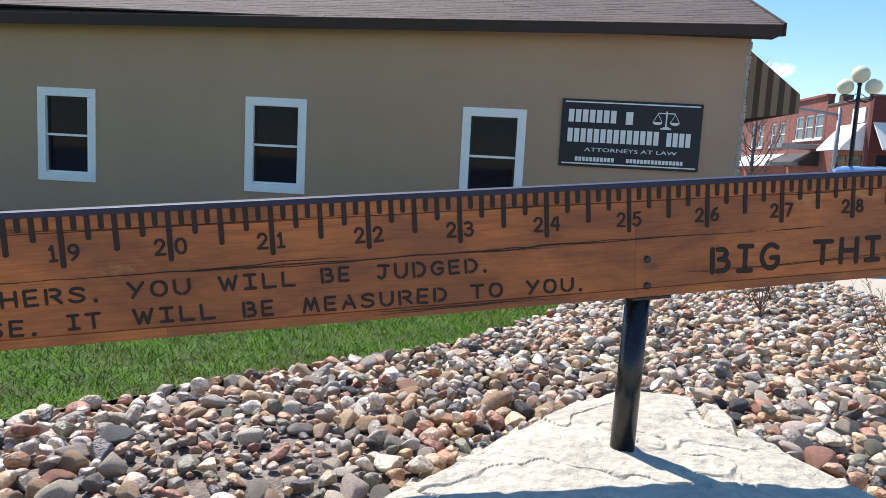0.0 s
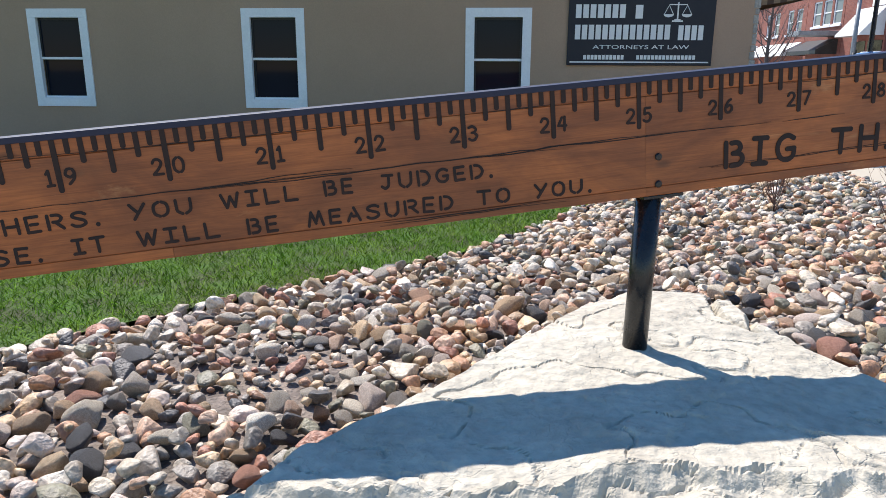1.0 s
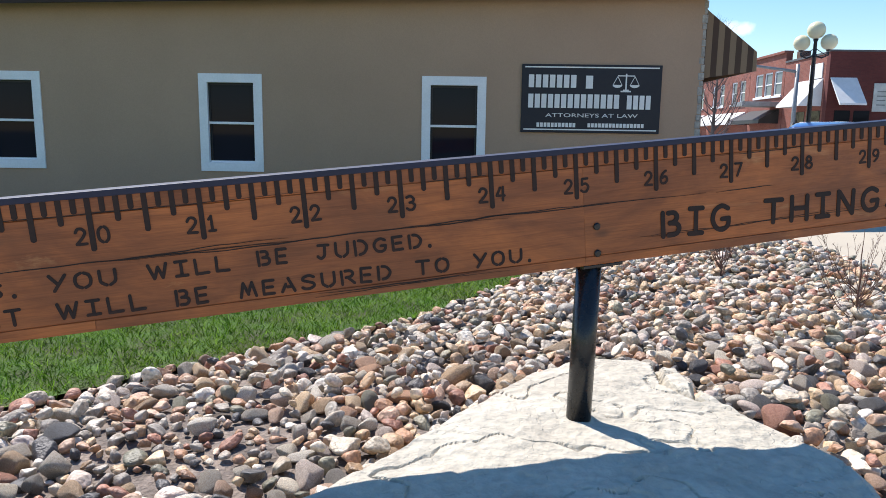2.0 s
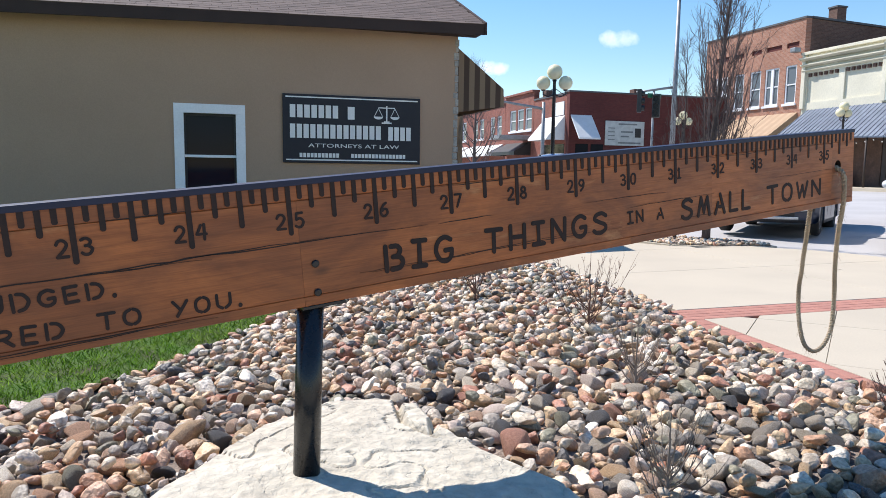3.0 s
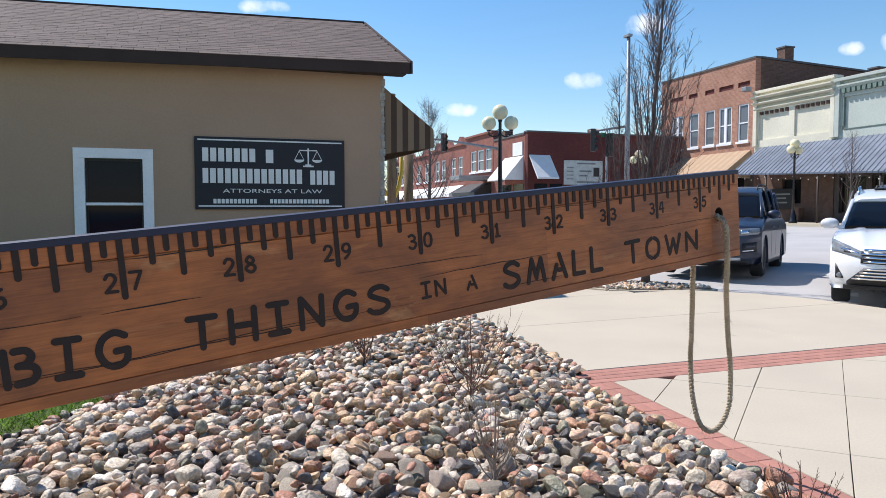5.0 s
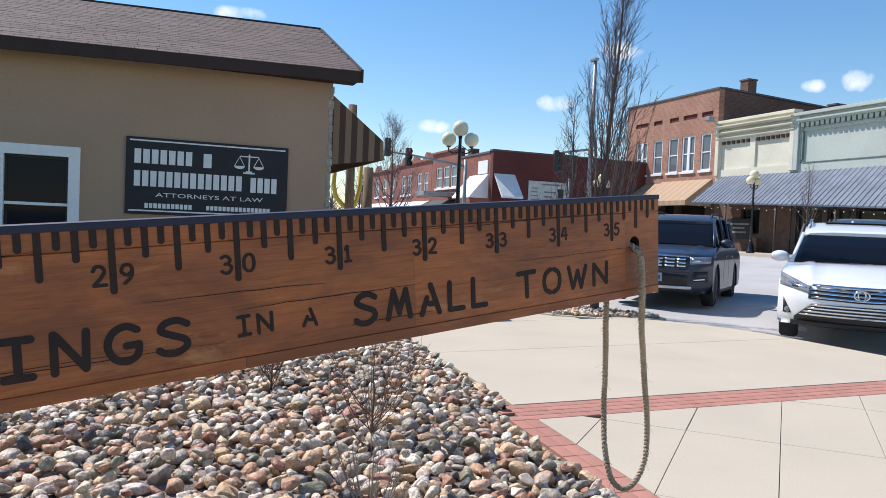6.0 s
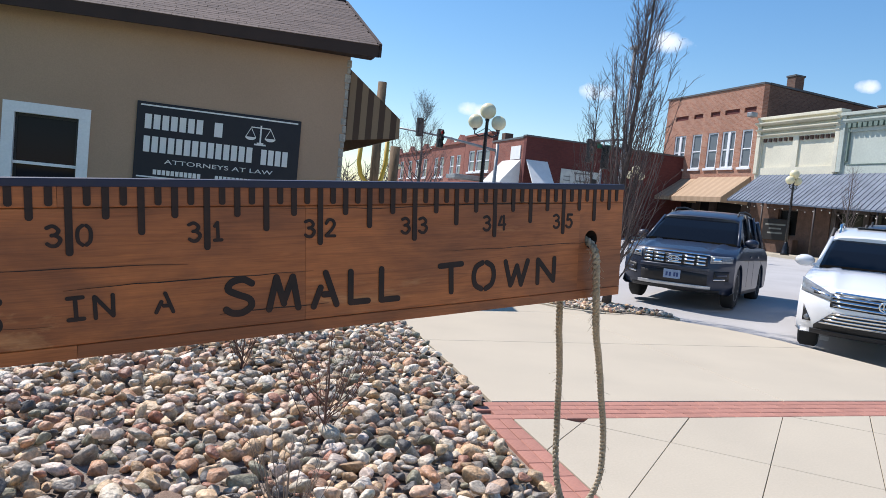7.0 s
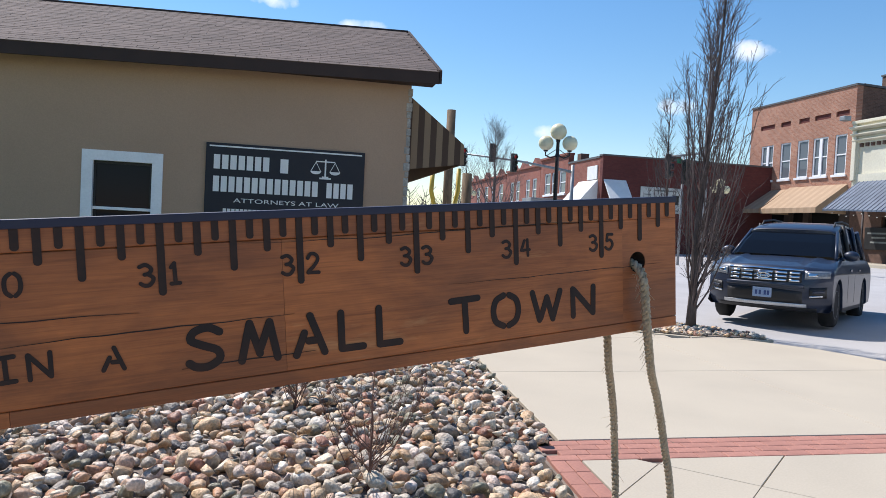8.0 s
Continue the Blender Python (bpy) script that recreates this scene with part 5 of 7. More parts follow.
class Shell:
    """The lower body of a car: side profiles laid from flank to flank, with a curved nose, crowned hood and cut wheel arches."""

    def __init__(self, length, width, nose_line, cowl=(1.12, 1.10), belt=1.08, axles=(1.46, -1.44), radius=0.42):
        self.k, self.w, self.nose_line, self.cowl, self.belt, self.axles, self.radius = length / 4.9, width, nose_line, cowl, belt, axles, radius

    def plan(self, y):
        a = abs(y) / self.w
        return 0.11 * (a / 0.6) ** 2.2 + 0.7 * max(a - 0.74, 0) ** 1.5

    def front(self, y, z):
        zs = [p[0] for p in self.nose_line]
        return self.k * (2.46 - float(np.interp(z, zs, [p[1] for p in self.nose_line])) - self.plan(y))

    def profile(self, y):
        a = abs(y) / self.w
        top = float(np.interp(a, [0.0, 0.84, 0.90, 0.945, 0.972, 0.985], [9.0, 9.0, self.belt + 0.01, self.belt - 0.05, self.belt - 0.13, self.belt - 0.24]))
        low = 0.25 + 0.9 * max(a - 0.93, 0)
        pts = [(self.front(y, z) / self.k, max(min(z, top), low)) for z, _ in self.nose_line]
        x0, z0 = pts[-1][0], self.nose_line[-1][0]
        cx, cz = self.cowl
        for f in (0.06, 0.16, 0.3, 0.5, 0.75, 1.0):
            z = z0 + (cz - z0) * (1 - (1 - f) ** 1.7) - 0.05 * (a / 0.9) ** 2 * (1 - 0.5 * f) + 0.018 * (0.55 < a < 0.72)
            pts.append((x0 + (cx - x0) * f, min(z, top)))
        for x in (0.8, 0.3, -0.3, -0.9, -1.5, -2.0, -2.25):
            pts.append((x, min(self.belt + 0.02, top)))
        tuck = 0.10 * a ** 3
        for x, z in ((-2.40, 0.98), (-2.44, 0.72), (-2.42, 0.45), (-2.30, 0.28)):
            pts.append((x + tuck, max(min(z, top), low)))
        for x in np.linspace(-2.2, 2.1, 44):
            z = low
            for ax in self.axles:
                if a > 0.62 and abs(x - ax) < self.radius:
                    z = max(z, 0.36 + math.sqrt(self.radius ** 2 - (x - ax) ** 2))
            pts.append((float(x), z))
        return [(px * self.k, y, pz) for px, pz in pts]

    def mesh(self):
        bm = bmesh.new()
        marks = (0.0, 0.2, 0.38, 0.54, 0.57, 0.62, 0.64, 0.72, 0.79, 0.84, 0.87, 0.90, 0.93, 0.955, 0.972, 0.985)
        ys = [-m * self.w for m in marks[:0:-1]] + [m * self.w for m in marks]
        rings = [[bm.verts.new(p) for p in self.profile(y)] for y in ys]
        n = len(rings[0])
        for a, b in zip(rings, rings[1:]):
            for i in range(n):
                bm.faces.new((a[i], a[(i + 1) % n], b[(i + 1) % n], b[i])).smooth = True
        bm.faces.new(rings[0]), bm.faces.new(rings[-1][::-1])
        bmesh.ops.recalc_face_normals(bm, faces=bm.faces)
        return bm


def wheel(parent, x, y, r, rim_mat):
    s = 1 if y > 0 else -1
    e = new("wheel")
    e.parent, e.matrix_basis = parent, pose(x, y, r, -90 * s)
    for nm, prof, mat in (("tyre", [(r * 0.62, -0.11), (r * 0.9, -0.12), (r, -0.085), (r, 0.085), (r * 0.9, 0.12), (r * 0.64, 0.11)], TYRE), ("rim", [(r * 0.10, 0.0), (r * 0.60, 0.03), (r * 0.66, 0.10), (r * 0.62, 0.112), (r * 0.58, 0.075), (r * 0.16, 0.06)], ALLOY)):
        bm = bmesh.new()
        lathe(bm, prof, 28)
        part(nm, bm, mat, e)
    for k in range(5):
        bm = bmesh.new()
        a = 2 * math.pi * k / 5
        box(bm, 0.02, r * 0.60, -0.035, 0.035, 0.07, 0.098, 0.008)
        bmesh.ops.rotate(bm, verts=bm.verts, matrix=Matrix.Rotation(a, 3, "Z"))
        part("spoke", bm, ALLOY, e)


def suv(m, paint, label, front, length=4.9, group="parked vehicles", width=1.0, rails=True, nose_line=None, header=1.56):
    """A mid-size sport utility: x forward, y to its left, origin on the ground under its middle."""
    car = thing("suv", m, label, "car", group)
    shell = Shell(length, width, nose_line or SLATE_NOSE)
    L = shell.k
    part("body", shell.mesh(), paint, car)
    # cabin: glass volume, roof skin and pillars
    h = header
    cab = [(1.16, 0.86, 1.12), (0.80, 0.80, 1.12 + (h - 1.12) * 0.54), (0.44, 0.725, h), (0.10, 0.715, h + 0.075), (-0.8, 0.705, 1.70), (-1.7, 0.69, 1.68), (-2.05, 0.68, 1.62), (-2.36, 0.80, 1.12)]
    bm = bmesh.new()
    secs = []
    for x, hw, z in cab:
        b = 0.87 if -2.3 < x < 1.1 else hw
        secs.append([(x * L, -b * width, 1.06), (x * L, b * width, 1.06), (x * L, hw * width, z - 0.03), (x * L, hw * 0.9 * width, z), (x * L, -hw * 0.9 * width, z), (x * L, -hw * width, z - 0.03)])
    loft(bm, secs, False)
    part("cabin_glass", bm, CAR_GLASS, car, "dark tinted car windows")
    bm = bmesh.new()
    secs = []
    for x, hw, z in [(0.50, 0.735, h - 0.012), (0.40, 0.735, h + 0.022), (0.10, 0.73, h + 0.09), (-0.3, 0.725, 1.69), (-0.8, 0.72, 1.725), (-1.7, 0.70, 1.705), (-2.16, 0.69, 1.62)]:
        secs.append([(x * L, -hw * width, z - 0.06), (x * L, hw * width, z - 0.06), (x * L, hw * 0.985 * width, z - 0.02), (x * L, hw * 0.86 * width, z + 0.012), (x * L, hw * 0.45 * width, z + 0.028), (x * L, -hw * 0.45 * width, z + 0.028), (x * L, -hw * 0.86 * width, z + 0.012), (x * L, -hw * 0.985 * width, z - 0.02)])
    loft(bm, secs)
    part("roof", bm, paint, car)
    for s in (-1, 1):
        for nm, a, b, r in (("pillar", (1.17, 0.862, 1.08), (0.42, 0.735, header - 0.01), 0.032), ("pillar", (-0.15, 0.872, 1.10), (-0.20, 0.725, 1.69), 0.038), ("pillar", (-1.25, 0.868, 1.10), (-1.20, 0.718, 1.70), 0.036), ("pillar", (-2.30, 0.83, 1.10), (-2.02, 0.70, 1.64), 0.05)):
            bm = bmesh.new()
            tube(bm, [(a[0] * L, s * a[1] * width, a[2]), (b[0] * L, s * b[1] * width, b[2])], r, 8)
            part(nm, bm, paint if a[0] != -0.15 else BLACK_PLASTIC, car)
        bm = bmesh.new()
        bmesh.ops.create_uvsphere(bm, u_segments=18, v_segments=12, radius=1.0)
        for v in bm.verts:
            v.co = Vector((0.82 + v.co.x * 0.085, s * 1.04 * width + v.co.y * 0.13, 1.155 + v.co.z * 0.085))
        for f in bm.faces:
            f.smooth = True
        tube(bm, [(0.84, s * 0.86 * width, 1.085), (0.83, s * 0.98 * width, 1.12)], 0.03, 8)
        part("mirror", bm, paint, car)
        for x in shell.axles:
            wheel(car, x * L, s * 0.845 * width, 0.365, ALLOY)
        bm = bmesh.new()
        box(bm, -0.98 * L, 0.98 * L, s * 0.93 * width - 0.05, s * 0.93 * width + 0.05, 0.23, 0.33, 0.015)
        part("sill", bm, BLACK_PLASTIC, car)
        for x in (0.25, -0.75):
            bm = bmesh.new()
            box(bm, (x - 0.1) * L, (x + 0.1) * L, s * 0.96 * width - 0.015, s * 0.96 * width + 0.03, 0.90, 0.935, 0.008)
            part("door_handle", bm, paint, car)
        if rails:
            bm = bmesh.new()
            tube(bm, [(0.16 * L, s * 0.64, header + 0.06), (-0.02 * L, s * 0.64, 1.735), (-0.8 * L, s * 0.63, 1.785), (-1.55 * L, s * 0.62, 1.775), (-1.75 * L, s * 0.62, 1.71)], 0.018, 8)
            part("roof_rail", bm, BLACK_PLASTIC if paint is not CAR_WHITE else CHROME, car)
        for x0 in (0.55, -0.2, -1.22):
            bm = bmesh.new()
            box(bm, (x0 - 0.005) * L, (x0 + 0.005) * L, s * 0.982 * width - 0.006, s * 0.982 * width + 0.005, 0.36, 0.84)
            part("door_gap", bm, BLACK_PLASTIC, car)
    for s in (-1, 1):
        bm = bmesh.new()
        tube(bm, [(1.06 * L, s * 0.10, 1.155), (0.98 * L, s * 0.32 - 0.2, 1.20), (0.93 * L, s * 0.40 - 0.28, 1.235)], 0.010, 5)
        part("wiper", bm, BLACK_PLASTIC, car)
    front(car, shell, paint)
    return car


def nose_panel(car, shell, name, y0, y1, lo_z, hi_z, mat, out, label="", steps=12):
    """A panel that follows the curved nose between two height lines."""
    bm = bmesh.new()
    secs = []
    for y in np.linspace(y0, y1, steps):
        a, b = lo_z(abs(y)), hi_z(abs(y))
        zs = [a, a + (b - a) / 3, a + (b - a) * 2 / 3, b]
        secs.append([(shell.front(y, a) - 0.06, y, a)] + [(shell.front(y, z) + out, y, z) for z in zs] + [(shell.front(y, b) - 0.06, y, b)])
    loft(bm, secs)
    return part(name, bm, mat, car, label)


def nose_emblem(car, shell, z, r, squash, mat, label):
    bm = bmesh.new()
    tube(bm, [(shell.front(0, z) + 0.024, r * math.cos(a), z + r * squash * math.sin(a)) for a in np.linspace(0, 2 * math.pi, 22)], 0.014, 6, False)
    tube(bm, [(shell.front(0, z) + 0.024, r * 0.5 * math.cos(a), z + r * squash * 0.95 * math.sin(a)) for a in np.linspace(0, 2 * math.pi, 16)], 0.009, 5, False)
    part("emblem", bm, mat, car, label)


flat = lambda z: (lambda y: z)
WHITE_NOSE = [(0.25, 0.12), (0.32, 0.05), (0.42, 0.02), (0.54, 0.0), (0.62, 0.005), (0.70, 0.03), (0.78, 0.075), (0.84, 0.15)]
SLATE_NOSE = [(0.25, 0.16), (0.32, 0.07), (0.42, 0.03), (0.54, 0.0), (0.66, 0.0), (0.78, 0.02), (0.88, 0.05), (0.94, 0.11)]


def white_front(car, shell, paint):
    nose_panel(car, shell, "upper_grille", -0.60, 0.60, lambda y: 0.60 + 0.03 * y, lambda y: 0.805 - 0.10 * max(y - 0.40, 0), BLACK_PLASTIC, 0.006)
    for z, w in ((0.63, 0.57), (0.685, 0.59), (0.735, 0.60), (0.79, 0.56)):
        nose_panel(car, shell, "grille_bar", -w, w, lambda y: z - 0.010 + 0.02 * y, lambda y: z + 0.012 + 0.02 * y, CHROME, 0.018)
    nose_panel(car, shell, "lower_grille", -0.76, 0.76, lambda y: 0.30, lambda y: 0.555 - 0.95 * max(y - 0.56, 0), BLACK_PLASTIC, 0.012, steps=24)
    for k in range(4):
        z, w = 0.535 - 0.043 * k, 0.57 + 0.045 * k
        nose_panel(car, shell, "grille_bar", -w, w, lambda y: z - 0.011, lambda y: z + 0.011, CHROME, 0.020)
    nose_panel(car, shell, "air_dam", -0.80, 0.80, flat(0.25), flat(0.315), BLACK_PLASTIC, 0.016, steps=24)
    nose_emblem(car, shell, 0.70, 0.085, 0.72, CHROME, "plain oval chrome emblem")
    for s in (-1, 1):
        nose_panel(car, shell, "headlight", 0.58 * s, 0.955 * s, lambda y: 0.685 + 0.24 * (y - 0.58), lambda y: 0.775 + 0.46 * (y - 0.58), LENS, 0.012, "clear headlight lens")
        nose_panel(car, shell, "headlight_bezel", 0.62 * s, 0.90 * s, lambda y: 0.735 + 0.30 * (y - 0.6), lambda y: 0.755 + 0.32 * (y - 0.6), CHROME, 0.017)
        nose_panel(car, shell, "headlight_projector", 0.72 * s, 0.80 * s, lambda y: 0.755 + 0.1 * (y - 0.72), lambda y: 0.805 + 0.2 * (y - 0.72), BLACK_PLASTIC, 0.016, steps=4)
        nose_panel(car, shell, "fog_recess", 0.80 * s, 0.90 * s, lambda y: 0.40, lambda y: 0.40 + 1.9 * (y - 0.79), BLACK_PLASTIC, 0.006, steps=5)
        bm = bmesh.new()
        bmesh.ops.create_uvsphere(bm, u_segments=12, v_segments=8, radius=0.042)
        bmesh.ops.translate(bm, verts=bm.verts, vec=(shell.front(0.84, 0.44) - 0.01, 0.84 * s, 0.445))
        part("fog_lamp", bm, LENS, car)
    bm = bmesh.new()
    prism(bm, [(-0.78, 1.745), (-0.20, 1.715), (-0.20, 1.728), (-0.78, 1.760)], 0.86, "y", -0.43)
    part("sunroof", bm, CAR_GLASS, car)
    bm = bmesh.new()
    prism(bm, [(-1.72, 1.72), (-1.50, 1.735), (-1.74, 1.83)], 0.03, "y", -0.015)
    part("antenna_fin", bm, paint, car)


def slate_front(car, shell, paint):
    nose_panel(car, shell, "grille", -0.58, 0.58, lambda y: 0.685 + 0.03 * y, lambda y: 0.90 - 0.01 * y, BLACK_PLASTIC, 0.006)
    for z in (0.725, 0.785, 0.845):
        for y0, y1 in ((-0.55, -0.40), (-0.36, -0.18), (-0.14, 0.14), (0.18, 0.36), (0.40, 0.55)):
            nose_panel(car, shell, "grille_bar", y0, y1, lambda y: z - 0.014, lambda y: z + 0.014, CHROME, 0.020, steps=4)
    nose_panel(car, shell, "grille_surround", -0.60, 0.60, lambda y: 0.892 - 0.01 * y, lambda y: 0.915 - 0.01 * y, CHROME, 0.014)
    nose_panel(car, shell, "lower_intake", -0.60, 0.60, flat(0.37), lambda y: 0.60 - 0.06 * y, BLACK_PLASTIC, 0.005)
    nose_panel(car, shell, "bumper_bar", -0.62, 0.62, flat(0.615), flat(0.675), paint, 0.022)
    nose_panel(car, shell, "skid_plate", -0.66, 0.66, flat(0.315), flat(0.372), ALLOY, 0.016)
    nose_panel(car, shell, "air_dam", -0.80, 0.80, flat(0.25), flat(0.31), BLACK_PLASTIC, 0.014, steps=24)
    f = shell.front(0, 0.5)
    bm = bmesh.new()
    box(bm, f - 0.01, f + 0.03, -0.15, 0.15, 0.44, 0.59, 0.004)
    p = part("number_plate", bm, PLATE, car, "pale blue plate with unreadable marks")
    for y in (-0.09, -0.03, 0.05, 0.10):
        bm = bmesh.new()
        box(bm, f + 0.030, f + 0.033, y - 0.018, y + 0.018, 0.475, 0.545)
        part("plate_bar", bm, BAR_BLUE, p)
    nose_emblem(car, shell, 0.785, 0.10, 0.42, CHROME, "plain oval chrome emblem")
    for s in (-1, 1):
        nose_panel(car, shell, "headlight", 0.62 * s, 0.96 * s, lambda y: 0.755 + 0.10 * (y - 0.6), lambda y: 0.885 + 0.04 * (y - 0.6), LENS, 0.010, "clear headlight lens")
        nose_panel(car, shell, "headlight_bezel", 0.66 * s, 0.80 * s, lambda y: 0.79 + 0.10 * (y - 0.6), lambda y: 0.855, CHROME, 0.014, steps=5)
        nose_panel(car, shell, "fog_surround", 0.70 * s, 0.93 * s, lambda y: 0.46 + 0.10 * (y - 0.7), lambda y: 0.63 + 0.10 * (y - 0.7), BLACK_PLASTIC, 0.008)
        nose_panel(car, shell, "fog_lamp", 0.70 * s, 0.88 * s, lambda y: 0.475 + 0.10 * (y - 0.7), lambda y: 0.50 + 0.10 * (y - 0.7), CHROME, 0.016, steps=6)
        nose_panel(car, shell, "fog_trim", 0.74 * s, 0.90 * s, lambda y: 0.54 + 0.10 * (y - 0.7), lambda y: 0.575 + 0.10 * (y - 0.7), paint, 0.018, steps=6)


def heading(x, y, deg):
    """A vehicle's pose: deg is the bearing, from +y towards +x, that its tail points to."""
    return pose(x, y, road_z(x, y), 0, -0.8, 270 - deg)


suv(heading(11.66, 8.78, 49.5) @ Matrix.Diagonal((0.99, 0.99, 0.985, 1)), CAR_WHITE, "white sport utility vehicle parked nose-in at the plaza", white_front, width=0.985, nose_line=WHITE_NOSE, header=1.53)
suv(heading(11.47, 12.56, 50.5) @ Matrix.Diagonal((0.89, 0.925, 1.0, 1)), CAR_SLATE, "dark slate-blue sport utility vehicle parked beside a bare tree", slate_front, length=5.0, width=1.02)


def plain_front(car, shell, paint):
    nose_panel(car, shell, "grille", -0.55, 0.55, flat(0.62), flat(0.80), BLACK_PLASTIC, 0.006)
    for s in (-1, 1):
        nose_panel(car, shell, "headlight", 0.60 * s, 0.93 * s, flat(0.76), flat(0.87), LENS, 0.008)


suv(heading(8.9, 17.6, 30), CAR_BLUE, "bright blue car parked along the street", plain_front, length=4.6, rails=False)
suv(heading(16.6, 12.4, 49.5), CAR_SLATE, "dark sport utility vehicle parked farther along the row", plain_front, length=4.8)
suv(heading(19.0, 36.5, 5), CAR_SLATE, "small dark car parked by the far corner", plain_front, length=4.4, rails=False)


# ---- street furniture ----
def street_lamp(m, label, small=False):
    lamp = thing("street_lamp", m, label, "street lamp", "ornamental street lamps")
    bm = bmesh.new()
    lathe(bm, [(0.21, 0), (0.21, 0.10), (0.17, 0.14), (0.15, 0.42), (0.11, 0.50), (0.085, 0.58), (0.075, 0.66)], 16)
    part("base", bm, BLACK_STEEL, lamp)
    bm = bmesh.new()
    lathe(bm, [(0.07, 0.62), (0.062, 1.6), (0.052, 3.30), (0.075, 3.32), (0.075, 3.36), (0.05, 3.40), (0.045, 3.72), (0.07, 3.78)], 14)
    part("pole", bm, BLACK_STEEL, lamp)
    spots = [(0, 0, 3.80)] + [(0.33 * math.cos(a), 0.33 * math.sin(a), 3.48) for a in (radians(-25), radians(155))]
    for k, (x, y, z) in enumerate(spots):
        if k:
            bm = bmesh.new()
            tube(bm, [(0, 0, 3.36), (x * 0.55, y * 0.55, 3.29), (x, y, 3.36), (x, y, 3.45)], 0.022, 8)
            part("arm", bm, BLACK_STEEL, lamp)
            bm = bmesh.new()
            tube(bm, [(x * 0.15, y * 0.15, 3.52), (x * 0.5, y * 0.5, 3.44), (x * 0.85, y * 0.85, 3.36)], 0.010, 6)
            part("scroll", bm, BLACK_STEEL, lamp)
        bm = bmesh.new()
        lathe(bm, [(0.05, -0.02), (0.075, 0.03), (0.085, 0.05)], 14, (x, y, z))
        part("fitter", bm, BLACK_STEEL, lamp)
        bm = bmesh.new()
        bmesh.ops.create_uvsphere(bm, u_segments=24, v_segments=16, radius=0.23 if not k else 0.21)
        for f in bm.faces:
            f.smooth = True
        bmesh.ops.translate(bm, verts=bm.verts, vec=(x, y, z + 0.22))
        part("globe", bm, GLOBE, lamp, "cream glass globe")
    return lamp


first = street_lamp(pose(9.62, 20.0, 0.24), "black three-globe ornamental street lamp")
for x, y, z, turn in ((29.6, 28.75, 0.70, 40), (24.0, 34.0, 0.42, 20), (15.2, 52.0, 0.4, 0), (29.6, 12.0, 0.7, 50)):
    copy_thing(first, pose(x, y, z, 0, 0, turn))


def signal_head(parent, x, y, z, turn, lit=0):
    e = new("signal_head")
    e.parent, e.matrix_basis = parent, pose(x, y, z, 0, 0, turn)
    bm = bmesh.new()
    box(bm, -0.17, 0.17, -0.10, 0.10, -0.52, 0.52, 0.03)
    part("housing", bm, SIGNAL_DARK, e)
    for k in range(3):
        bm = bmesh.new()
        zc = 0.33 - 0.33 * k
        tube(bm, [(0, -0.10, zc), (0, -0.24, zc - 0.01)], 0.125, 12, False)
        part("visor", bm, SIGNAL_DARK, e)
        bm = bmesh.new()
        tube(bm, [(0, -0.09, zc), (0, -0.115, zc)], 0.10, 12)
        part("lens", bm, SIGNAL_RED if k == 0 and lit else SIGNAL_DARK, e)


mast = thing("traffic_signal", pose(17.65, 38.4, 0.30), "galvanised mast arm with hanging traffic signals", "traffic light", "traffic signals")
bm = bmesh.new()
tube(bm, [(0, 0, 0), (0, 0, 5.0)], [0.13, 0.09], 12)
part("pole", bm, GALVANISED, mast)
bm = bmesh.new()
tube(bm, [(0, 0, 4.6), (-2.9, 0.95, 5.1), (-6.4, 2.1, 5.45)], [0.08, 0.06, 0.045], 10)
part("mast_arm", bm, GALVANISED, mast)
for x, y, z, lit in ((-3.15, 1.1, 4.98, 1), (-4.3, 1.5, 5.5, 0), (-5.9, 1.95, 5.2, 1)):
    signal_head(mast, x, y - 0.12, z, 15, lit)
mast2 = thing("traffic_signal", pose(19.55, 28.4, gz(19.55) - 0.06), "tall steel signal pole with street name sign", "traffic light", "traffic signals")
bm = bmesh.new()
tube(bm, [(0, 0, 0), (0, 0, 8.85)], [0.14, 0.075], 14)
part("pole", bm, GALVANISED, mast2)
bm = bmesh.new()
tube(bm, [(0, 0, 4.85), (-0.9, 0.6, 4.72), (-1.4, 0.95, 4.66)], [0.06, 0.05, 0.045], 10)
part("mast_arm", bm, GALVANISED, mast2)
bm = bmesh.new()
box(bm, -0.16, 0.06, -0.22, 0.22, 8.82, 8.94, 0.02)
part("luminaire", bm, GALVANISED, mast2)
signal_head(mast2, -1.30, 0.80, 4.25, 55)
signal_head(mast2, -0.72, 0.32, 4.0, -40)
bm = bmesh.new()
box(bm, -1.05, -0.35, 0.50, 0.53, 4.38, 4.58)
part("street_sign", bm, GREEN_SIGN, mast2, "green street name sign")
bm = bmesh.new()
tube(bm, [(-0.75, 0.5, 0), (-0.75, 0.5, 4.7)], 0.055, 10)
part("side_post", bm, GALVANISED, mast2)

fork = thing("fork_sculpture", pose(7.65, 25.4, -0.34) @ Matrix.Diagonal((1.29, 1.29, 1.29, 1)), "giant yellow fork sculpture on a timber pole", "sculpture")
bm = bmesh.new()
tube(bm, [(0.05, 0, 0.0), (0.05, 0, 4.55)], [0.13, 0.12], 12)
part("handle", bm, TIMBER, fork, "brown timber shaft")
bm = bmesh.new()
tube(bm, [(-0.36, 0.1, 2.85), (-0.38, 0.1, 2.35), (-0.30, 0.1, 2.02), (-0.14, 0.1, 1.84), (0.02, 0.1, 1.72), (0.04, 0.1, 1.2)], 0.062, 12)
part("tine", bm, YELLOW, fork)
bm = bmesh.new()
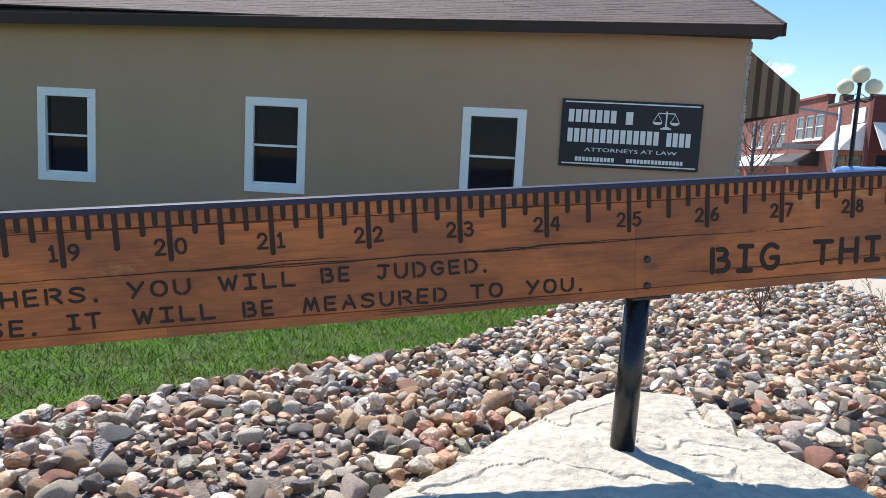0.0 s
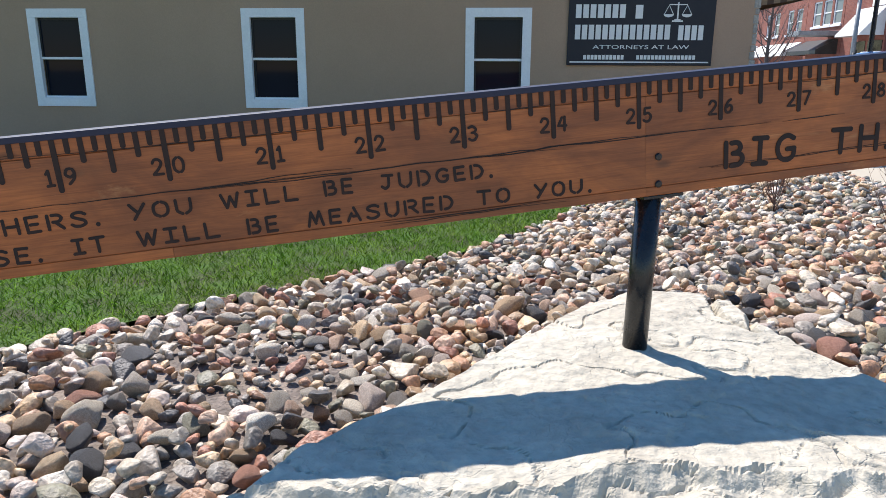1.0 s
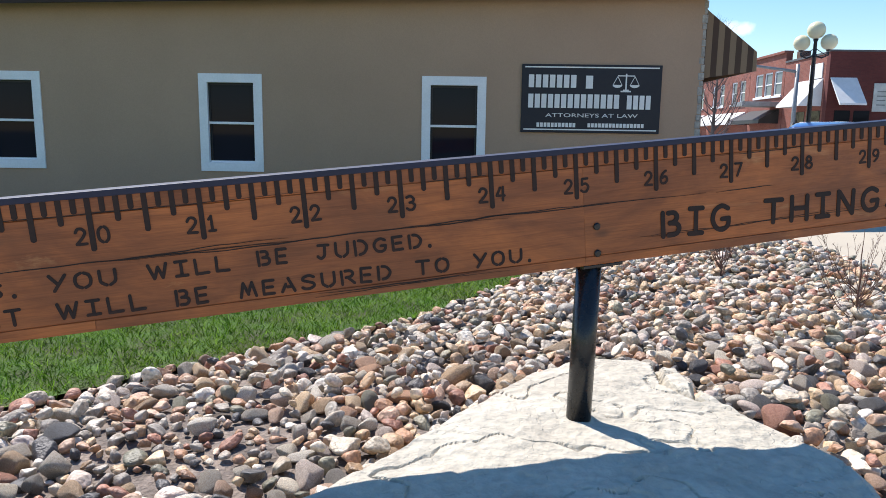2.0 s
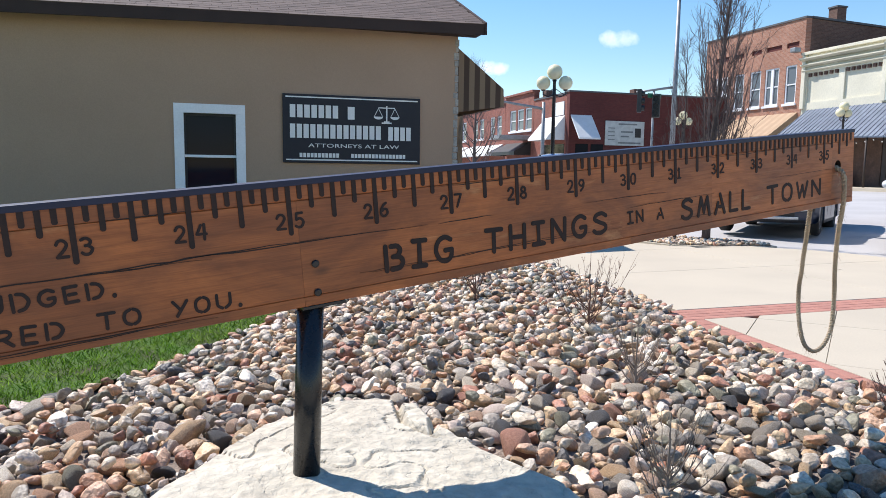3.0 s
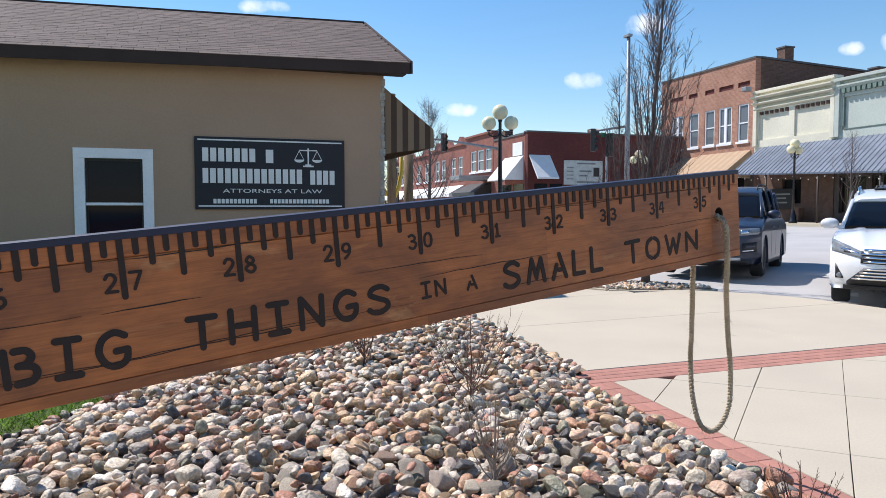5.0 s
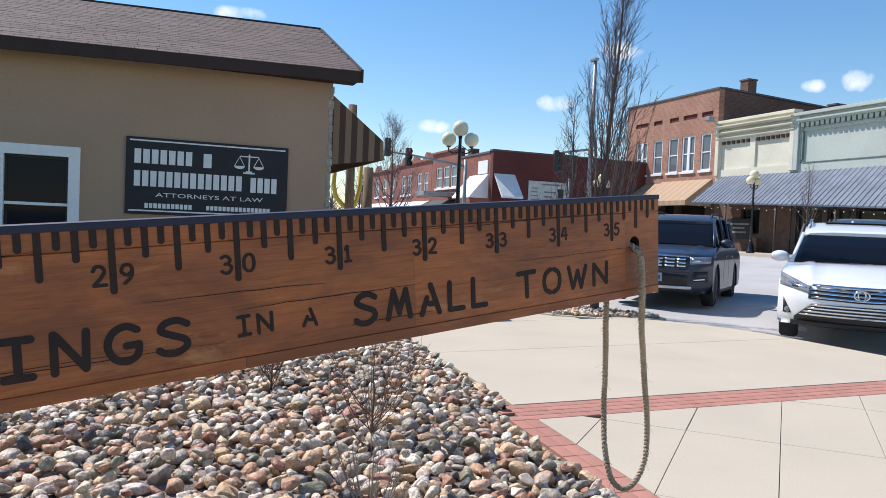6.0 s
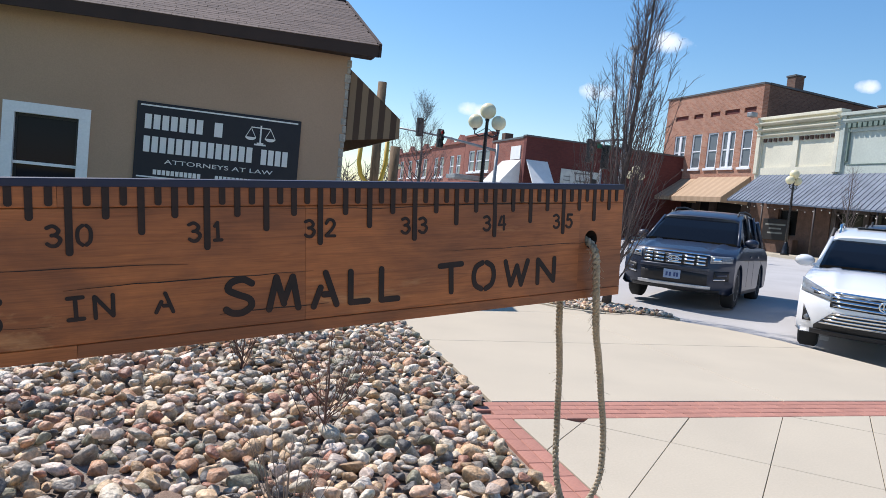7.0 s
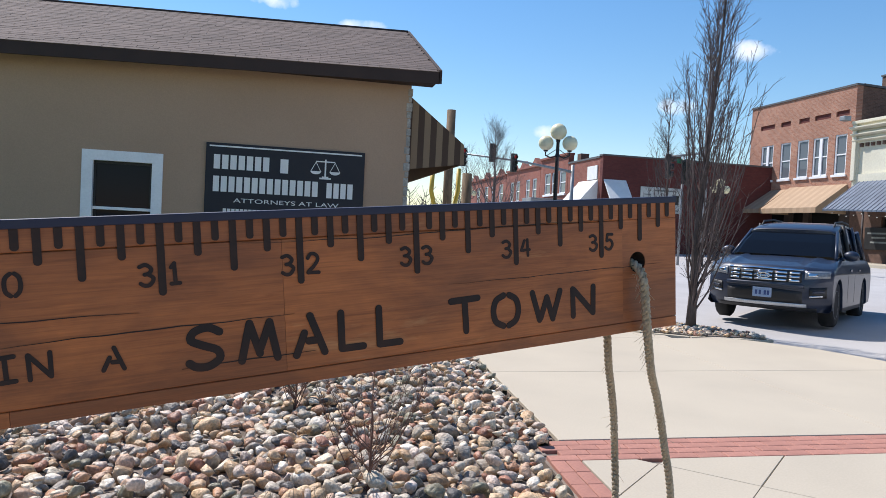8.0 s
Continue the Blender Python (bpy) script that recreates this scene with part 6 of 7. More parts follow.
tube(bm, [(0.36, 0.1, 3.0), (0.36, 0.1, 2.4), (0.28, 0.1, 1.98), (0.14, 0.1, 1.66), (0.04, 0.1, 1.5)], 0.062, 12)
part("tine", bm, YELLOW, fork)
bm = bmesh.new()
tube(bm, [(0.80, 0.9, 0), (0.80, 0.9, 2.95)], 0.14, 12)
part("post", bm, TIMBER, fork, "weathered timber post")

# ---- the buildings across the street ----
FX = 33.0


def facade_window(parent, y0, y1, z0, z1, x=FX, double=False, frame_mat=WHITE_TRIM):
    """A sash window in a wall that faces -x: frame, sill, meeting rail and panes."""
    win = new("window")
    win.parent, win.matrix_basis = parent, pose(x, (y0 + y1) / 2, z0)
    w, h = (y1 - y0) / 2, z1 - z0
    bm = bmesh.new()
    wall_with_holes(bm, -w, w, 0, h, [(-w + 0.09, w - 0.09, 0.09, h - 0.09)], lambda m, a, b, c, d: box(m, 0.04, 0.14, a, b, c, d))
    part("frame", bm, frame_mat, win)
    bm = bmesh.new()
    box(bm, 0.06, 0.12, -w + 0.09, w - 0.09, h / 2 - 0.035, h / 2 + 0.035)
    part("rail", bm, frame_mat, win)
    if double:
        bm = bmesh.new()
        box(bm, 0.03, 0.15, -0.11, 0.11, 0.0, h)
        part("mullion", bm, frame_mat, win)
    bm = bmesh.new()
    box(bm, 0.10, 0.11, -w + 0.08, w - 0.08, 0.08, h - 0.08)
    part("pane", bm, FAR_PANE_SKY, win)
    bm = bmesh.new()
    box(bm, -0.10, 0.12, -w - 0.10, w + 0.10, -0.14, 0.0, 0.01)
    part("sill", bm, frame_mat, win)


# the pale grey base paints the sky's reflection into these panes
FAR_PANE_SKY = glass_material("far_pane_sky", (0.13, 0.145, 0.16), 1.45)


def wall_x(m, x, t):
    """Puts boxes of a wall that faces -x at x, t thick."""
    return lambda bm_, a, b, c, d: box(bm_, x, x + t, a, b, c, d)


def slanted_awning(parent, y0, y1, z_wall, z_out, out, mat, name="awning", drop=0.25, x=FX, thick=0.04):
    bm = bmesh.new()
    prism(bm, [(x - 0.005, z_wall), (x - out, z_out), (x - out, z_out - drop), (x - out + thick, z_out - drop), (x - out + thick, z_out - 0.03), (x - 0.005, z_wall - 0.06)], y1 - y0, "y", y0)
    aw_ = part(name, bm, mat, parent)
    for y in (y0 - 0.011, y1):
        bm = bmesh.new()
        prism(bm, [(x - 0.006, z_wall - 0.01), (x - out + 0.01, z_out - 0.01), (x - out + 0.01, z_out - drop), (x - 0.006, z_out - drop)], 0.01, "y", y)
        part("side_panel", bm, mat, aw_)
    return aw_


# two-storey red brick shop
shop = thing("brick_shop", pose(0, 0, 0), "two-storey red brick shop with a tan awning", "building", "main street shops")
wins = [(42.0, 43.2, 1), (40.35, 41.3, 0), (38.78, 39.75, 0), (37.2, 38.4, 1), (35.75, 36.65, 0)]
holes = [(a, b, 5.62, 7.92) for a, b, _ in wins]
slots = [(42.0, 43.4), (40.5, 41.4), (38.85, 39.75), (37.1, 38.4), (35.7, 36.7)]
bm = bmesh.new()
sl = [(a, b, 8.98, 9.28) for a, b in slots]
wall_with_holes(bm, 35.25, 44.4, 4.4, 10.55, holes + sl, wall_x(bm, FX, 0.4))
part("wall", bm, BRICK_RED, shop)
for a, b in slots:
    bm = bmesh.new()
    box(bm, FX + 0.08, FX + 0.2, a, b, 8.98, 9.28)
    part("vent", bm, BRICK_DARK, shop)
bm = bmesh.new()
prism(bm, [(FX + 0.402, 10.54), (44.0, 10.15), (55.0, 9.75), (55.0, 0.5), (FX + 0.402, 0.5)], 0.4, "y", 35.26)
part("side_wall", bm, BRICK_BROWN, shop, "weathered brown brick side wall")
bm = bmesh.new()
box(bm, FX + 0.4, 55.0, 35.7, 44.4, 0.5, 9.4)
part("body", bm, BRICK_BROWN, shop)
bm = bmesh.new()
box(bm, FX - 0.06, FX + 0.46, 35.2, 44.45, 10.55, 10.66)
part("coping", bm, GREY_TRIM, shop)
bm = bmesh.new()
prism(bm, [(FX + 0.4, 10.56), (44.0, 10.17), (55.0, 9.77), (55.0, 9.89), (44.0, 10.29), (FX + 0.4, 10.68)], 0.5, "y", 35.2)
part("side_coping", bm, GREY_TRIM, shop)
for x, w, z0, z1 in ((35.6, 0.34, 10.0, 11.35), (43.3, 0.42, 9.6, 10.6)):
    bm = bmesh.new()
    box(bm, x - w, x + w, 35.3, 35.95, z0, z1)
    ch = part("chimney", bm, BRICK_BROWN, shop)
    bm = bmesh.new()
    box(bm, x - w - 0.05, x + w + 0.05, 35.25, 36.0, z1, z1 + 0.10)
    part("cap", bm, GREY_TRIM, ch)
for a, b, d in wins:
    facade_window(shop, a, b, 5.62, 7.92, double=bool(d))
slanted_awning(shop, 35.5, 40.2, 5.05, 3.62, 2.0, TAN_CLOTH, drop=0.30)
slanted_awning(shop, 40.4, 44.3, 4.95, 3.62, 2.0, TAN_CLOTH, drop=0.25)


def shopfront(parent, y0, y1, z1, mat, panes, kick=0.55):
    """Ground floor: piers, kick panel, glazing set back."""
    hs = [(a, b, 0.7 + kick, z1 - 0.45) for a, b in panes]
    bm = bmesh.new()
    wall_with_holes(bm, y0, y1, 0.6, z1, hs, wall_x(bm, FX, 0.35))
    part("shopfront", bm, mat, parent)
    for a, b, c, d in hs:
        bm = bmesh.new()
        box(bm, FX + 0.2, FX + 0.22, a, b, c, d)
        p_ = part("shop_window", bm, FAR_PANE2, parent)
        bm = bmesh.new()
        wall_with_holes(bm, a, b, c, d, [(a + 0.06, b - 0.06, c + 0.06, d - 0.06)], wall_x(bm, FX + 0.12, 0.06))
        part("frame", bm, DARK_WOOD, p_)


FAR_PANE2 = glass_material("shop_pane", (0.015, 0.016, 0.017))
shopfront(shop, 35.25, 44.4, 4.4, DARK_WOOD, [(36.0, 38.4), (38.9, 40.0), (40.6, 43.8)])
bm = bmesh.new()
tube(bm, [(FX - 0.02, 35.55, 8.6), (FX - 0.45, 35.4, 8.65)], 0.03, 6)
part("light_bracket", bm, GALVANISED, shop)
bm = bmesh.new()
box(bm, FX - 0.75, FX - 0.3, 35.2, 35.6, 8.52, 8.80, 0.05)
part("flood_lamp", bm, GALVANISED, shop)

# cream and mint shops behind one tin awning


def moulded_shop(name, y0, y1, top, mat, dark, label, panels, mouldings):
    b = thing(name, pose(0, 0, 0), label, "building", "main street shops")
    holes_ = [(p, q, 5.55, 7.25) for p, q in panels]
    bm = bmesh.new()
    wall_with_holes(bm, y0, y1, 3.6, top - 0.12, holes_, wall_x(bm, FX, 0.4))
    part("wall", bm, mat, b)
    for p, q in panels:
        bm = bmesh.new()
        box(bm, FX + 0.10, FX + 0.3, p, q, 5.55, 7.25)
        pan = part("recessed_panel", bm, mat, b)
        n = int((q - p) / 0.34) if q - p < 4 else 0
        for k in range(n):
            bm = bmesh.new()
            c = p + (q - p) * (k + 0.5) / n
            box(bm, FX - 0.02, FX + 0.11, c - 0.085, c + 0.085, 7.05, 7.25)
            part("dentil", bm, dark, pan)
    for z, h, o in mouldings:
        bm = bmesh.new()
        prism(bm, [(FX + 0.02, z), (FX - o * 0.5, z), (FX - o, z + h * 0.6), (FX - o, z + h), (FX + 0.02, z + h)], y1 - y0, "y", y0)
        part("moulding", bm, mat, b)
    bm = bmesh.new()
    box(bm, FX - 0.22, FX + 0.45, y0 - 0.03, y1 + 0.02, top - 0.12, top + 0.05, 0.02)
    part("cornice", bm, mat, b)
    bm = bmesh.new()
    box(bm, FX + 0.4, 52.0, y0 + 0.05, y1 - 0.05, 0.5, top - 0.9)
    part("body", bm, BRICK_BROWN, b)
    for y in (y0 + 0.12, y1 - 0.12):
        bm = bmesh.new()
        box(bm, FX - 0.14, FX + 0.02, y - 0.14, y + 0.14, 5.2, top - 0.1, 0.02)
        part("pilaster", bm, mat, b)
    return b


cream = moulded_shop("cream_shop", 29.45, 35.22, 8.45, CREAM, BRICK_BROWN, "cream-painted shop with moulded cornice", [(32.6, 34.9), (29.8, 32.2)], [(7.98, 0.16, 0.42), (7.64, 0.14, 0.30), (7.36, 0.10, 0.18)])
mint = moulded_shop("mint_shop", 23.6, 29.4, 8.2, MINT, MINT_DARK, "mint-green shop with dentilled cornice", [(23.95, 29.05)], [(7.7, 0.2, 0.18)])
mint2 = moulded_shop("mint_shop", 17.6, 23.55, 8.15, MINT, MINT_DARK, "pale green shop at the end of the row", [(17.95, 23.2)], [(7.7, 0.2, 0.18)])
for k in range(17):
    c = 24.1 + 0.3 * k
    bm = bmesh.new()
    prism(bm, [(c - 0.09, 7.45), (c + 0.09, 7.45), (c + 0.11, 7.68), (c - 0.11, 7.68)], 0.16, "x", FX - 0.15)
    part("bracket", bm, MINT_DARK, mint)
for y0_, y1_, z0_, z1_ in ((28.93, 29.03, 5.75, 7.45), (23.97, 24.07, 5.75, 7.45), (24.08, 28.92, 5.56, 5.61)):
    bm = bmesh.new()
    box(bm, FX - 0.03, FX + 0.09, y0_, y1_, z0_, z1_)
    part("panel_trim", bm, MINT_DARK, mint)
shopfront(cream, 29.45, 35.22, 3.6, BROWN_SHOP, [(31.6, 33.0)], 1.0)
shopfront(mint, 23.6, 29.4, 3.6, DARK_WOOD, [(24.0, 25.6), (25.9, 27.2), (27.5, 29.1)], 0.5)
shopfront(mint2, 17.6, 23.55, 3.6, DARK_WOOD, [(18.0, 20.5), (20.9, 23.2)], 0.5)
tin = thing("tin_awning", pose(0, 0, 0), "long blue-grey corrugated tin awning over the sidewalk", "awning")
ribs = 0.30
tin_edge = lambda y: 3.48 - 0.034 * max(0.0, 34.0 - y)
y = 17.6
while y < 34.6:
    e = tin_edge(y)
    bm = bmesh.new()
    prism(bm, [(FX, 5.12), (FX - 2.2, e), (FX - 2.2, e - 0.08), (FX, 5.04)], ribs - 0.05, "y", y)
    part("sheet", bm, TIN_BLUE, tin)
    bm = bmesh.new()
    prism(bm, [(FX, 5.145), (FX - 2.22, e + 0.025), (FX - 2.22, e - 0.08), (FX, 5.04)], 0.05, "y", y + ribs - 0.05)
    part("rib", bm, TIN_BLUE, tin)
    y += ribs
for y in (18.0, 21.5, 25.0, 28.5, 32.0):
    bm = bmesh.new()
    tube(bm, [(FX - 2.1, y, 0.70), (FX - 2.1, y, tin_edge(y) - 0.07)], 0.05, 8)
    part("post", bm, DARK_WOOD, tin)
sag = lambda k: tin_edge(18 + 0.5 * k) - 0.16 - (0.16 if k % 4 == 2 else 0.09 if k % 2 else 0)
bm = bmesh.new()
tube(bm, [(FX - 2.2, 18 + 0.5 * k, sag(k)) for k in range(33)], 0.006, 4)
string = tagged(part("light_string", bm, BLACK_PLASTIC), "string of small white bulbs under the tin awning", "string lights")
for k in range(33):
    bm = bmesh.new()
    bmesh.ops.create_icosphere(bm, subdivisions=1, radius=0.032, matrix=Matrix.Translation((FX - 2.2, 18 + 0.5 * k, sag(k) - 0.05)))
    part("bulb", bm, BULB, string)
board = thing("shop_sign", pose(FX - 0.06, 33.0, 2.0), "black chalkboard shop sign with faint script", "sign")
bm = bmesh.new()
box(bm, -0.05, 0.05, -0.95, 0.95, -0.60, 0.60, 0.02)
part("panel", bm, BLACK_PLASTIC, board)
for z, w in ((0.28, 0.75), (0.05, 0.45), (-0.2, 0.55)):
    bm = bmesh.new()
    box(bm, -0.056, -0.049, -w, w, z - 0.045, z + 0.045)
    part("script_bar", bm, BAR_GREY, board)
bm = bmesh.new()
box(bm, FX - 0.75, FX - 0.35, 31.0, 31.4, 0.70, 1.5, 0.03)
tagged(part("planter", bm, BROWN_SHOP), "brown planter box by the shopfront", "planter")

# ---- the red corner building and the row behind ----
RX, RY = 21.1, 42.0
red = thing("corner_building", pose(0, 0, 0), "dark red brick corner building with white awnings", "building", "main street shops")
bm = bmesh.new()
box(bm, RX, RX + 0.4, RY + 0.4, 47.6, 0.3, 6.30)
part("front_wall", bm, BRICK_ROW, red, "red brick street front")
bm = bmesh.new()
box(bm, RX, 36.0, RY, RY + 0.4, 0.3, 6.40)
part("side_wall", bm, BRICK_DARK, red, "dark oxblood brick side wall")
bm = bmesh.new()
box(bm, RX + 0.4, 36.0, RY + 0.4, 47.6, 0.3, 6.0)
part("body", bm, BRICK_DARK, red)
bm = bmesh.new()
box(bm, RX - 0.06, 36.05, RY - 0.06, RY + 0.45, 6.40, 6.5)
part("coping", bm, GREY_TRIM, red)
bm = bmesh.new()
box(bm, RX - 0.06, RX + 0.45, RY + 0.45, 47.6, 6.30, 6.42)
part("coping", bm, GREY_TRIM, red)
for x, y in ((RX + 0.8, 47.0), (RX + 6.0, 44.0)):
    bm = bmesh.new()
    box(bm, x - 0.3, x + 0.3, y - 0.3, y + 0.3, 6.0, 7.0)
    part("chimney", bm, BRICK_BROWN, red)
slanted_awning(red, 42.6, 45.6, 4.95, 3.45, 1.3, WHITE_CLOTH, x=RX, drop=0.1)
bm = bmesh.new()
prism(bm, [(RY - 0.005, 4.95), (RY - 1.3, 3.45), (RY - 1.3, 3.35), (RY - 1.26, 3.35), (RY - 0.005, 4.88)], 1.5, "x", RX + 0.1)
part("awning", bm, WHITE_CLOTH, red)
bm = bmesh.new()
box(bm, RX - 0.06, RX - 0.004, 42.7, 44.2, 4.98, 5.85)
part("wall_sign", bm, SIGN_WHITE, red, "plain white square sign")
for y0_, y1_ in ((42.6, 44.2), (44.5, 46.2)):
    bm = bmesh.new()
    box(bm, RX - 0.03, RX - 0.003, y0_, y1_, 1.0, 3.1)
    part("shop_window", bm, FAR_PANE2, red)
for x0_ in (RX + 0.5, RX + 1.6):
    bm = bmesh.new()
    box(bm, x0_, x0_ + 0.9, RY - 0.03, RY - 0.003, 0.9, 3.1)
    part("shop_window", bm, FAR_PANE2, red)
mural = thing("mural_board", pose(25.15, RY - 0.02, 3.85), "faded pale painted wall board with worn lettering", "sign")
bm = bmesh.new()
box(bm, -1.45, 1.45, -0.06, 0.0, -0.80, 0.80, 0.02)
part("panel", bm, MURAL, mural)
for k in range(4):
    bm = bmesh.new()
    box(bm, -1.25, -0.75, -0.066, -0.059, 0.30 - 0.25 * k, 0.36 - 0.25 * k)
    part("lettering_bar", bm, BAR_GREY, mural)
for x0_, x1_, z_ in ((-0.5, 0.9, 0.60), (-0.5, 1.2, -0.62), (-0.3, 0.6, 0.1), (-0.3, 0.3, -0.2)):
    bm = bmesh.new()
    box(bm, x0_, x1_, -0.066, -0.059, z_ - 0.05, z_ + 0.05)
    part("lettering_bar", bm, BAR_GREY, mural)
bm = bmesh.new()
box(bm, 0.75, 1.2, -0.066, -0.059, -0.25, 0.35)
part("emblem_bar", bm, SIGNAL_DARK, mural)


def row_building(y0, y1, top, mat, label, windows, awning_mat=None, steps=0, z=(4.0, 5.7)):
    b = thing("row_building", pose(0, 0, 0), label, "building", "main street shops")
    hs = [(p, q, *z) for p, q in windows]
    bm = bmesh.new()
    wall_with_holes(bm, y0, y1, 0.3, top, hs, wall_x(bm, RX, 0.4))
    part("wall", bm, mat, b)
    bm = bmesh.new()
    box(bm, RX + 0.4, 38.0, y0, y1, 0.3, top - 0.5)
    part("body", bm, BRICK_BROWN, b)
    for p, q in windows:
        facade_window(b, p, q, *z, x=RX)
    bm = bmesh.new()
    box(bm, RX - 0.15, RX + 0.45, y0, y1 - 0.02, top, top + 0.16, 0.02)
    part("cornice", bm, mat, b)
    for k in range(steps):
        c = y0 + (y1 - y0) * (k + 0.5) / steps
        bm = bmesh.new()
        prism(bm, [(c - 0.8, top + 0.16), (c + 0.8, top + 0.16), (c, top + 0.75)], 0.4, "x", RX)
        part("gablet", bm, mat, b)
    if awning_mat:
        slanted_awning(b, y0 + 0.4, y1 - 0.4, 3.4, 2.7, 1.3, awning_mat, x=RX)
    return b


row_building(47.65, 53.2, 6.95, BRICK_ROW, "brown brick shop with a band of upper windows", [(48.0, 49.2), (49.5, 50.7), (51.0, 52.2)], SIGNAL_DARK, z=(4.3, 5.9))
row_building(53.25, 62.0, 6.6, BRICK_ROW, "red brick shop with white sash windows", [(54.0, 55.0), (55.6, 56.6), (58.2, 59.2), (59.8, 60.8)], WHITE_CLOTH, 3)
row_building(62.05, 76.0, 6.4, BRICK_ROW, "far red brick shop row", [(63.0, 64.2), (65.5, 66.7), (68.0, 69.2), (71.0, 72.2)], WHITE_CLOTH, 3)
bm = bmesh.new()
box(bm, RX - 2.6, RX - 0.01, 47.7, 49.6, 3.55, 3.85, 0.03)
tagged(part("flat_canopy", bm, GALVANISED), "flat grey steel canopy on the shop front", "canopy")

# far house and bare woods at the end of the street
bm = bmesh.new()
box(bm, 4.0, 14.0, 96, 106, 0.2, 3.2)
house = thing("far_house", pose(0, 0, 0), "small grey far house with a pitched roof", "house")
part("wall", bm, CONCRETE_GREY, house)
bm = bmesh.new()
prism(bm, [(3.4, 3.2), (14.6, 3.2), (9.0, 5.6)], 10.6, "y", 95.7)
part("roof", bm, GREY_TRIM, house)


# ---- trees and shrubs ----
def bare_tree(name, m, label, height, spread, seed, limbs=26, twigs=9, trunk=0.07, upright=0.8, start=0.12, bark=BARK, twig_mat=TWIG, group="", low=0.9):
    """A leafless tree: a trunk, limbs that rise steeply, and fine twigs on them."""
    r = random.Random(seed)
    t = thing(name, m, label, "tree" if height > 1.6 else "shrub", group)
    pts = [Vector((0, 0, -0.05))]
    for k in range(1, 11):
        pts.append(Vector((pts[-1].x + r.gauss(0, 0.012 * height / 3), pts[-1].y + r.gauss(0, 0.012 * height / 3), height * k / 10)))
    bm = bmesh.new()
    tube(bm, pts, [trunk * (1 - 0.93 * k / 10) * (1.25 if k == 0 else 1) for k in range(11)], 9)
    part("trunk", bm, bark, t)
    crown = bmesh.new()
    for k in range(limbs):
        f = start + (0.93 - start) * (k / limbs) ** low
        if height < 1.6:
            f = 0.02 + 0.30 * k / limbs
        z = height * f
        base_ = pts[0].lerp(pts[-1], f)
        i = min(int(f * 10), 9)
        base_ = pts[i].lerp(pts[i + 1], f * 10 - i)
        a = r.uniform(0, 6.283)
        reach = spread * (1.02 - f) * r.uniform(0.45, 1.1)
        rise = (height - z) * r.uniform(0.32, 0.62) * upright + 0.1
        d = Vector((math.cos(a), math.sin(a), 0))
        path = [base_]
        for q in (0.2, 0.45, 0.7, 1.0):
            path.append(base_ + d * reach * (q ** 0.65) + Vector((r.gauss(0, 0.02), r.gauss(0, 0.02), 0)) * height * 0.25 + Vector((0, 0, rise * q)))
        r0 = trunk * (1 - f) * (0.34 if spread > 1 else 0.20) + 0.005
        if height < 1.6:
            r0 *= 0.6
        tube(crown, path, [r0, r0 * 0.75, r0 * 0.55, r0 * 0.36, r0 * 0.15], 5, False)
        for j in range(twigs):
            q = r.uniform(0.15, 0.98)
            s_ = q * 4
            ii = min(int(s_), 3)
            p0 = path[ii].lerp(path[ii + 1], s_ - ii)
            dd = (d * r.uniform(0.0, 0.5) + Vector((r.gauss(0, 0.35), r.gauss(0, 0.35), r.uniform(0.5, 1.1)))).normalized()
            ln = height * (r.uniform(0.05, 0.13) if height < 1.6 or spread > 1 else r.uniform(0.03, 0.065))
            p1 = p0 + dd * ln * 0.5
            p2 = p1 + (dd + Vector((r.gauss(0, 0.2), r.gauss(0, 0.2), 0.25))).normalized() * ln * 0.5
            tr = max(0.0024 * min(height / 4, 1.6), 0.0014)
            tube(crown, [p0, p1, p2], [tr, tr * 0.8, tr * 0.45], 3, False)
            for _ in range(2):
                g = (dd + Vector((r.gauss(0, 0.5), r.gauss(0, 0.5), 0.2))).normalized()
                b0 = p0.lerp(p2, r.uniform(0.3, 0.9))
                tube(crown, [b0, b0 + g * ln * 0.4], [tr * 0.7, tr * 0.4], 3, False)
    part("crown", crown, twig_mat, t)
    return t


bare_tree("pear_tree", pose(8.42, 10.95, 0.10, 2.0, 1.4), "tall narrow bare tree in a gravel island", 6.0, 0.74, 3, limbs=66, twigs=20, trunk=0.065, start=0.03, upright=0.95, low=1.6)
bare_tree("pear_tree", pose(8.0, 11.28, 0.10), "small slim bare tree in a gravel island", 3.7, 0.55, 5, limbs=40, twigs=14, trunk=0.03, start=0.03, low=1.5)
bare_tree("street_tree", pose(11.5, 32.7, 0.1), "spreading bare street tree", 6.3, 2.2, 7, limbs=44, twigs=16, trunk=0.10, start=0.08, upright=0.9)
bare_tree("street_tree", pose(29.8, 25.6, 0.68), "small bare tree before the mint shop", 4.3, 1.2, 9, limbs=24, twigs=10, trunk=0.06)
bare_tree("street_tree", pose(13.2, 45.0, 0.2), "bare street tree by the corner", 6.5, 2.2, 10, limbs=28, twigs=10, trunk=0.10)
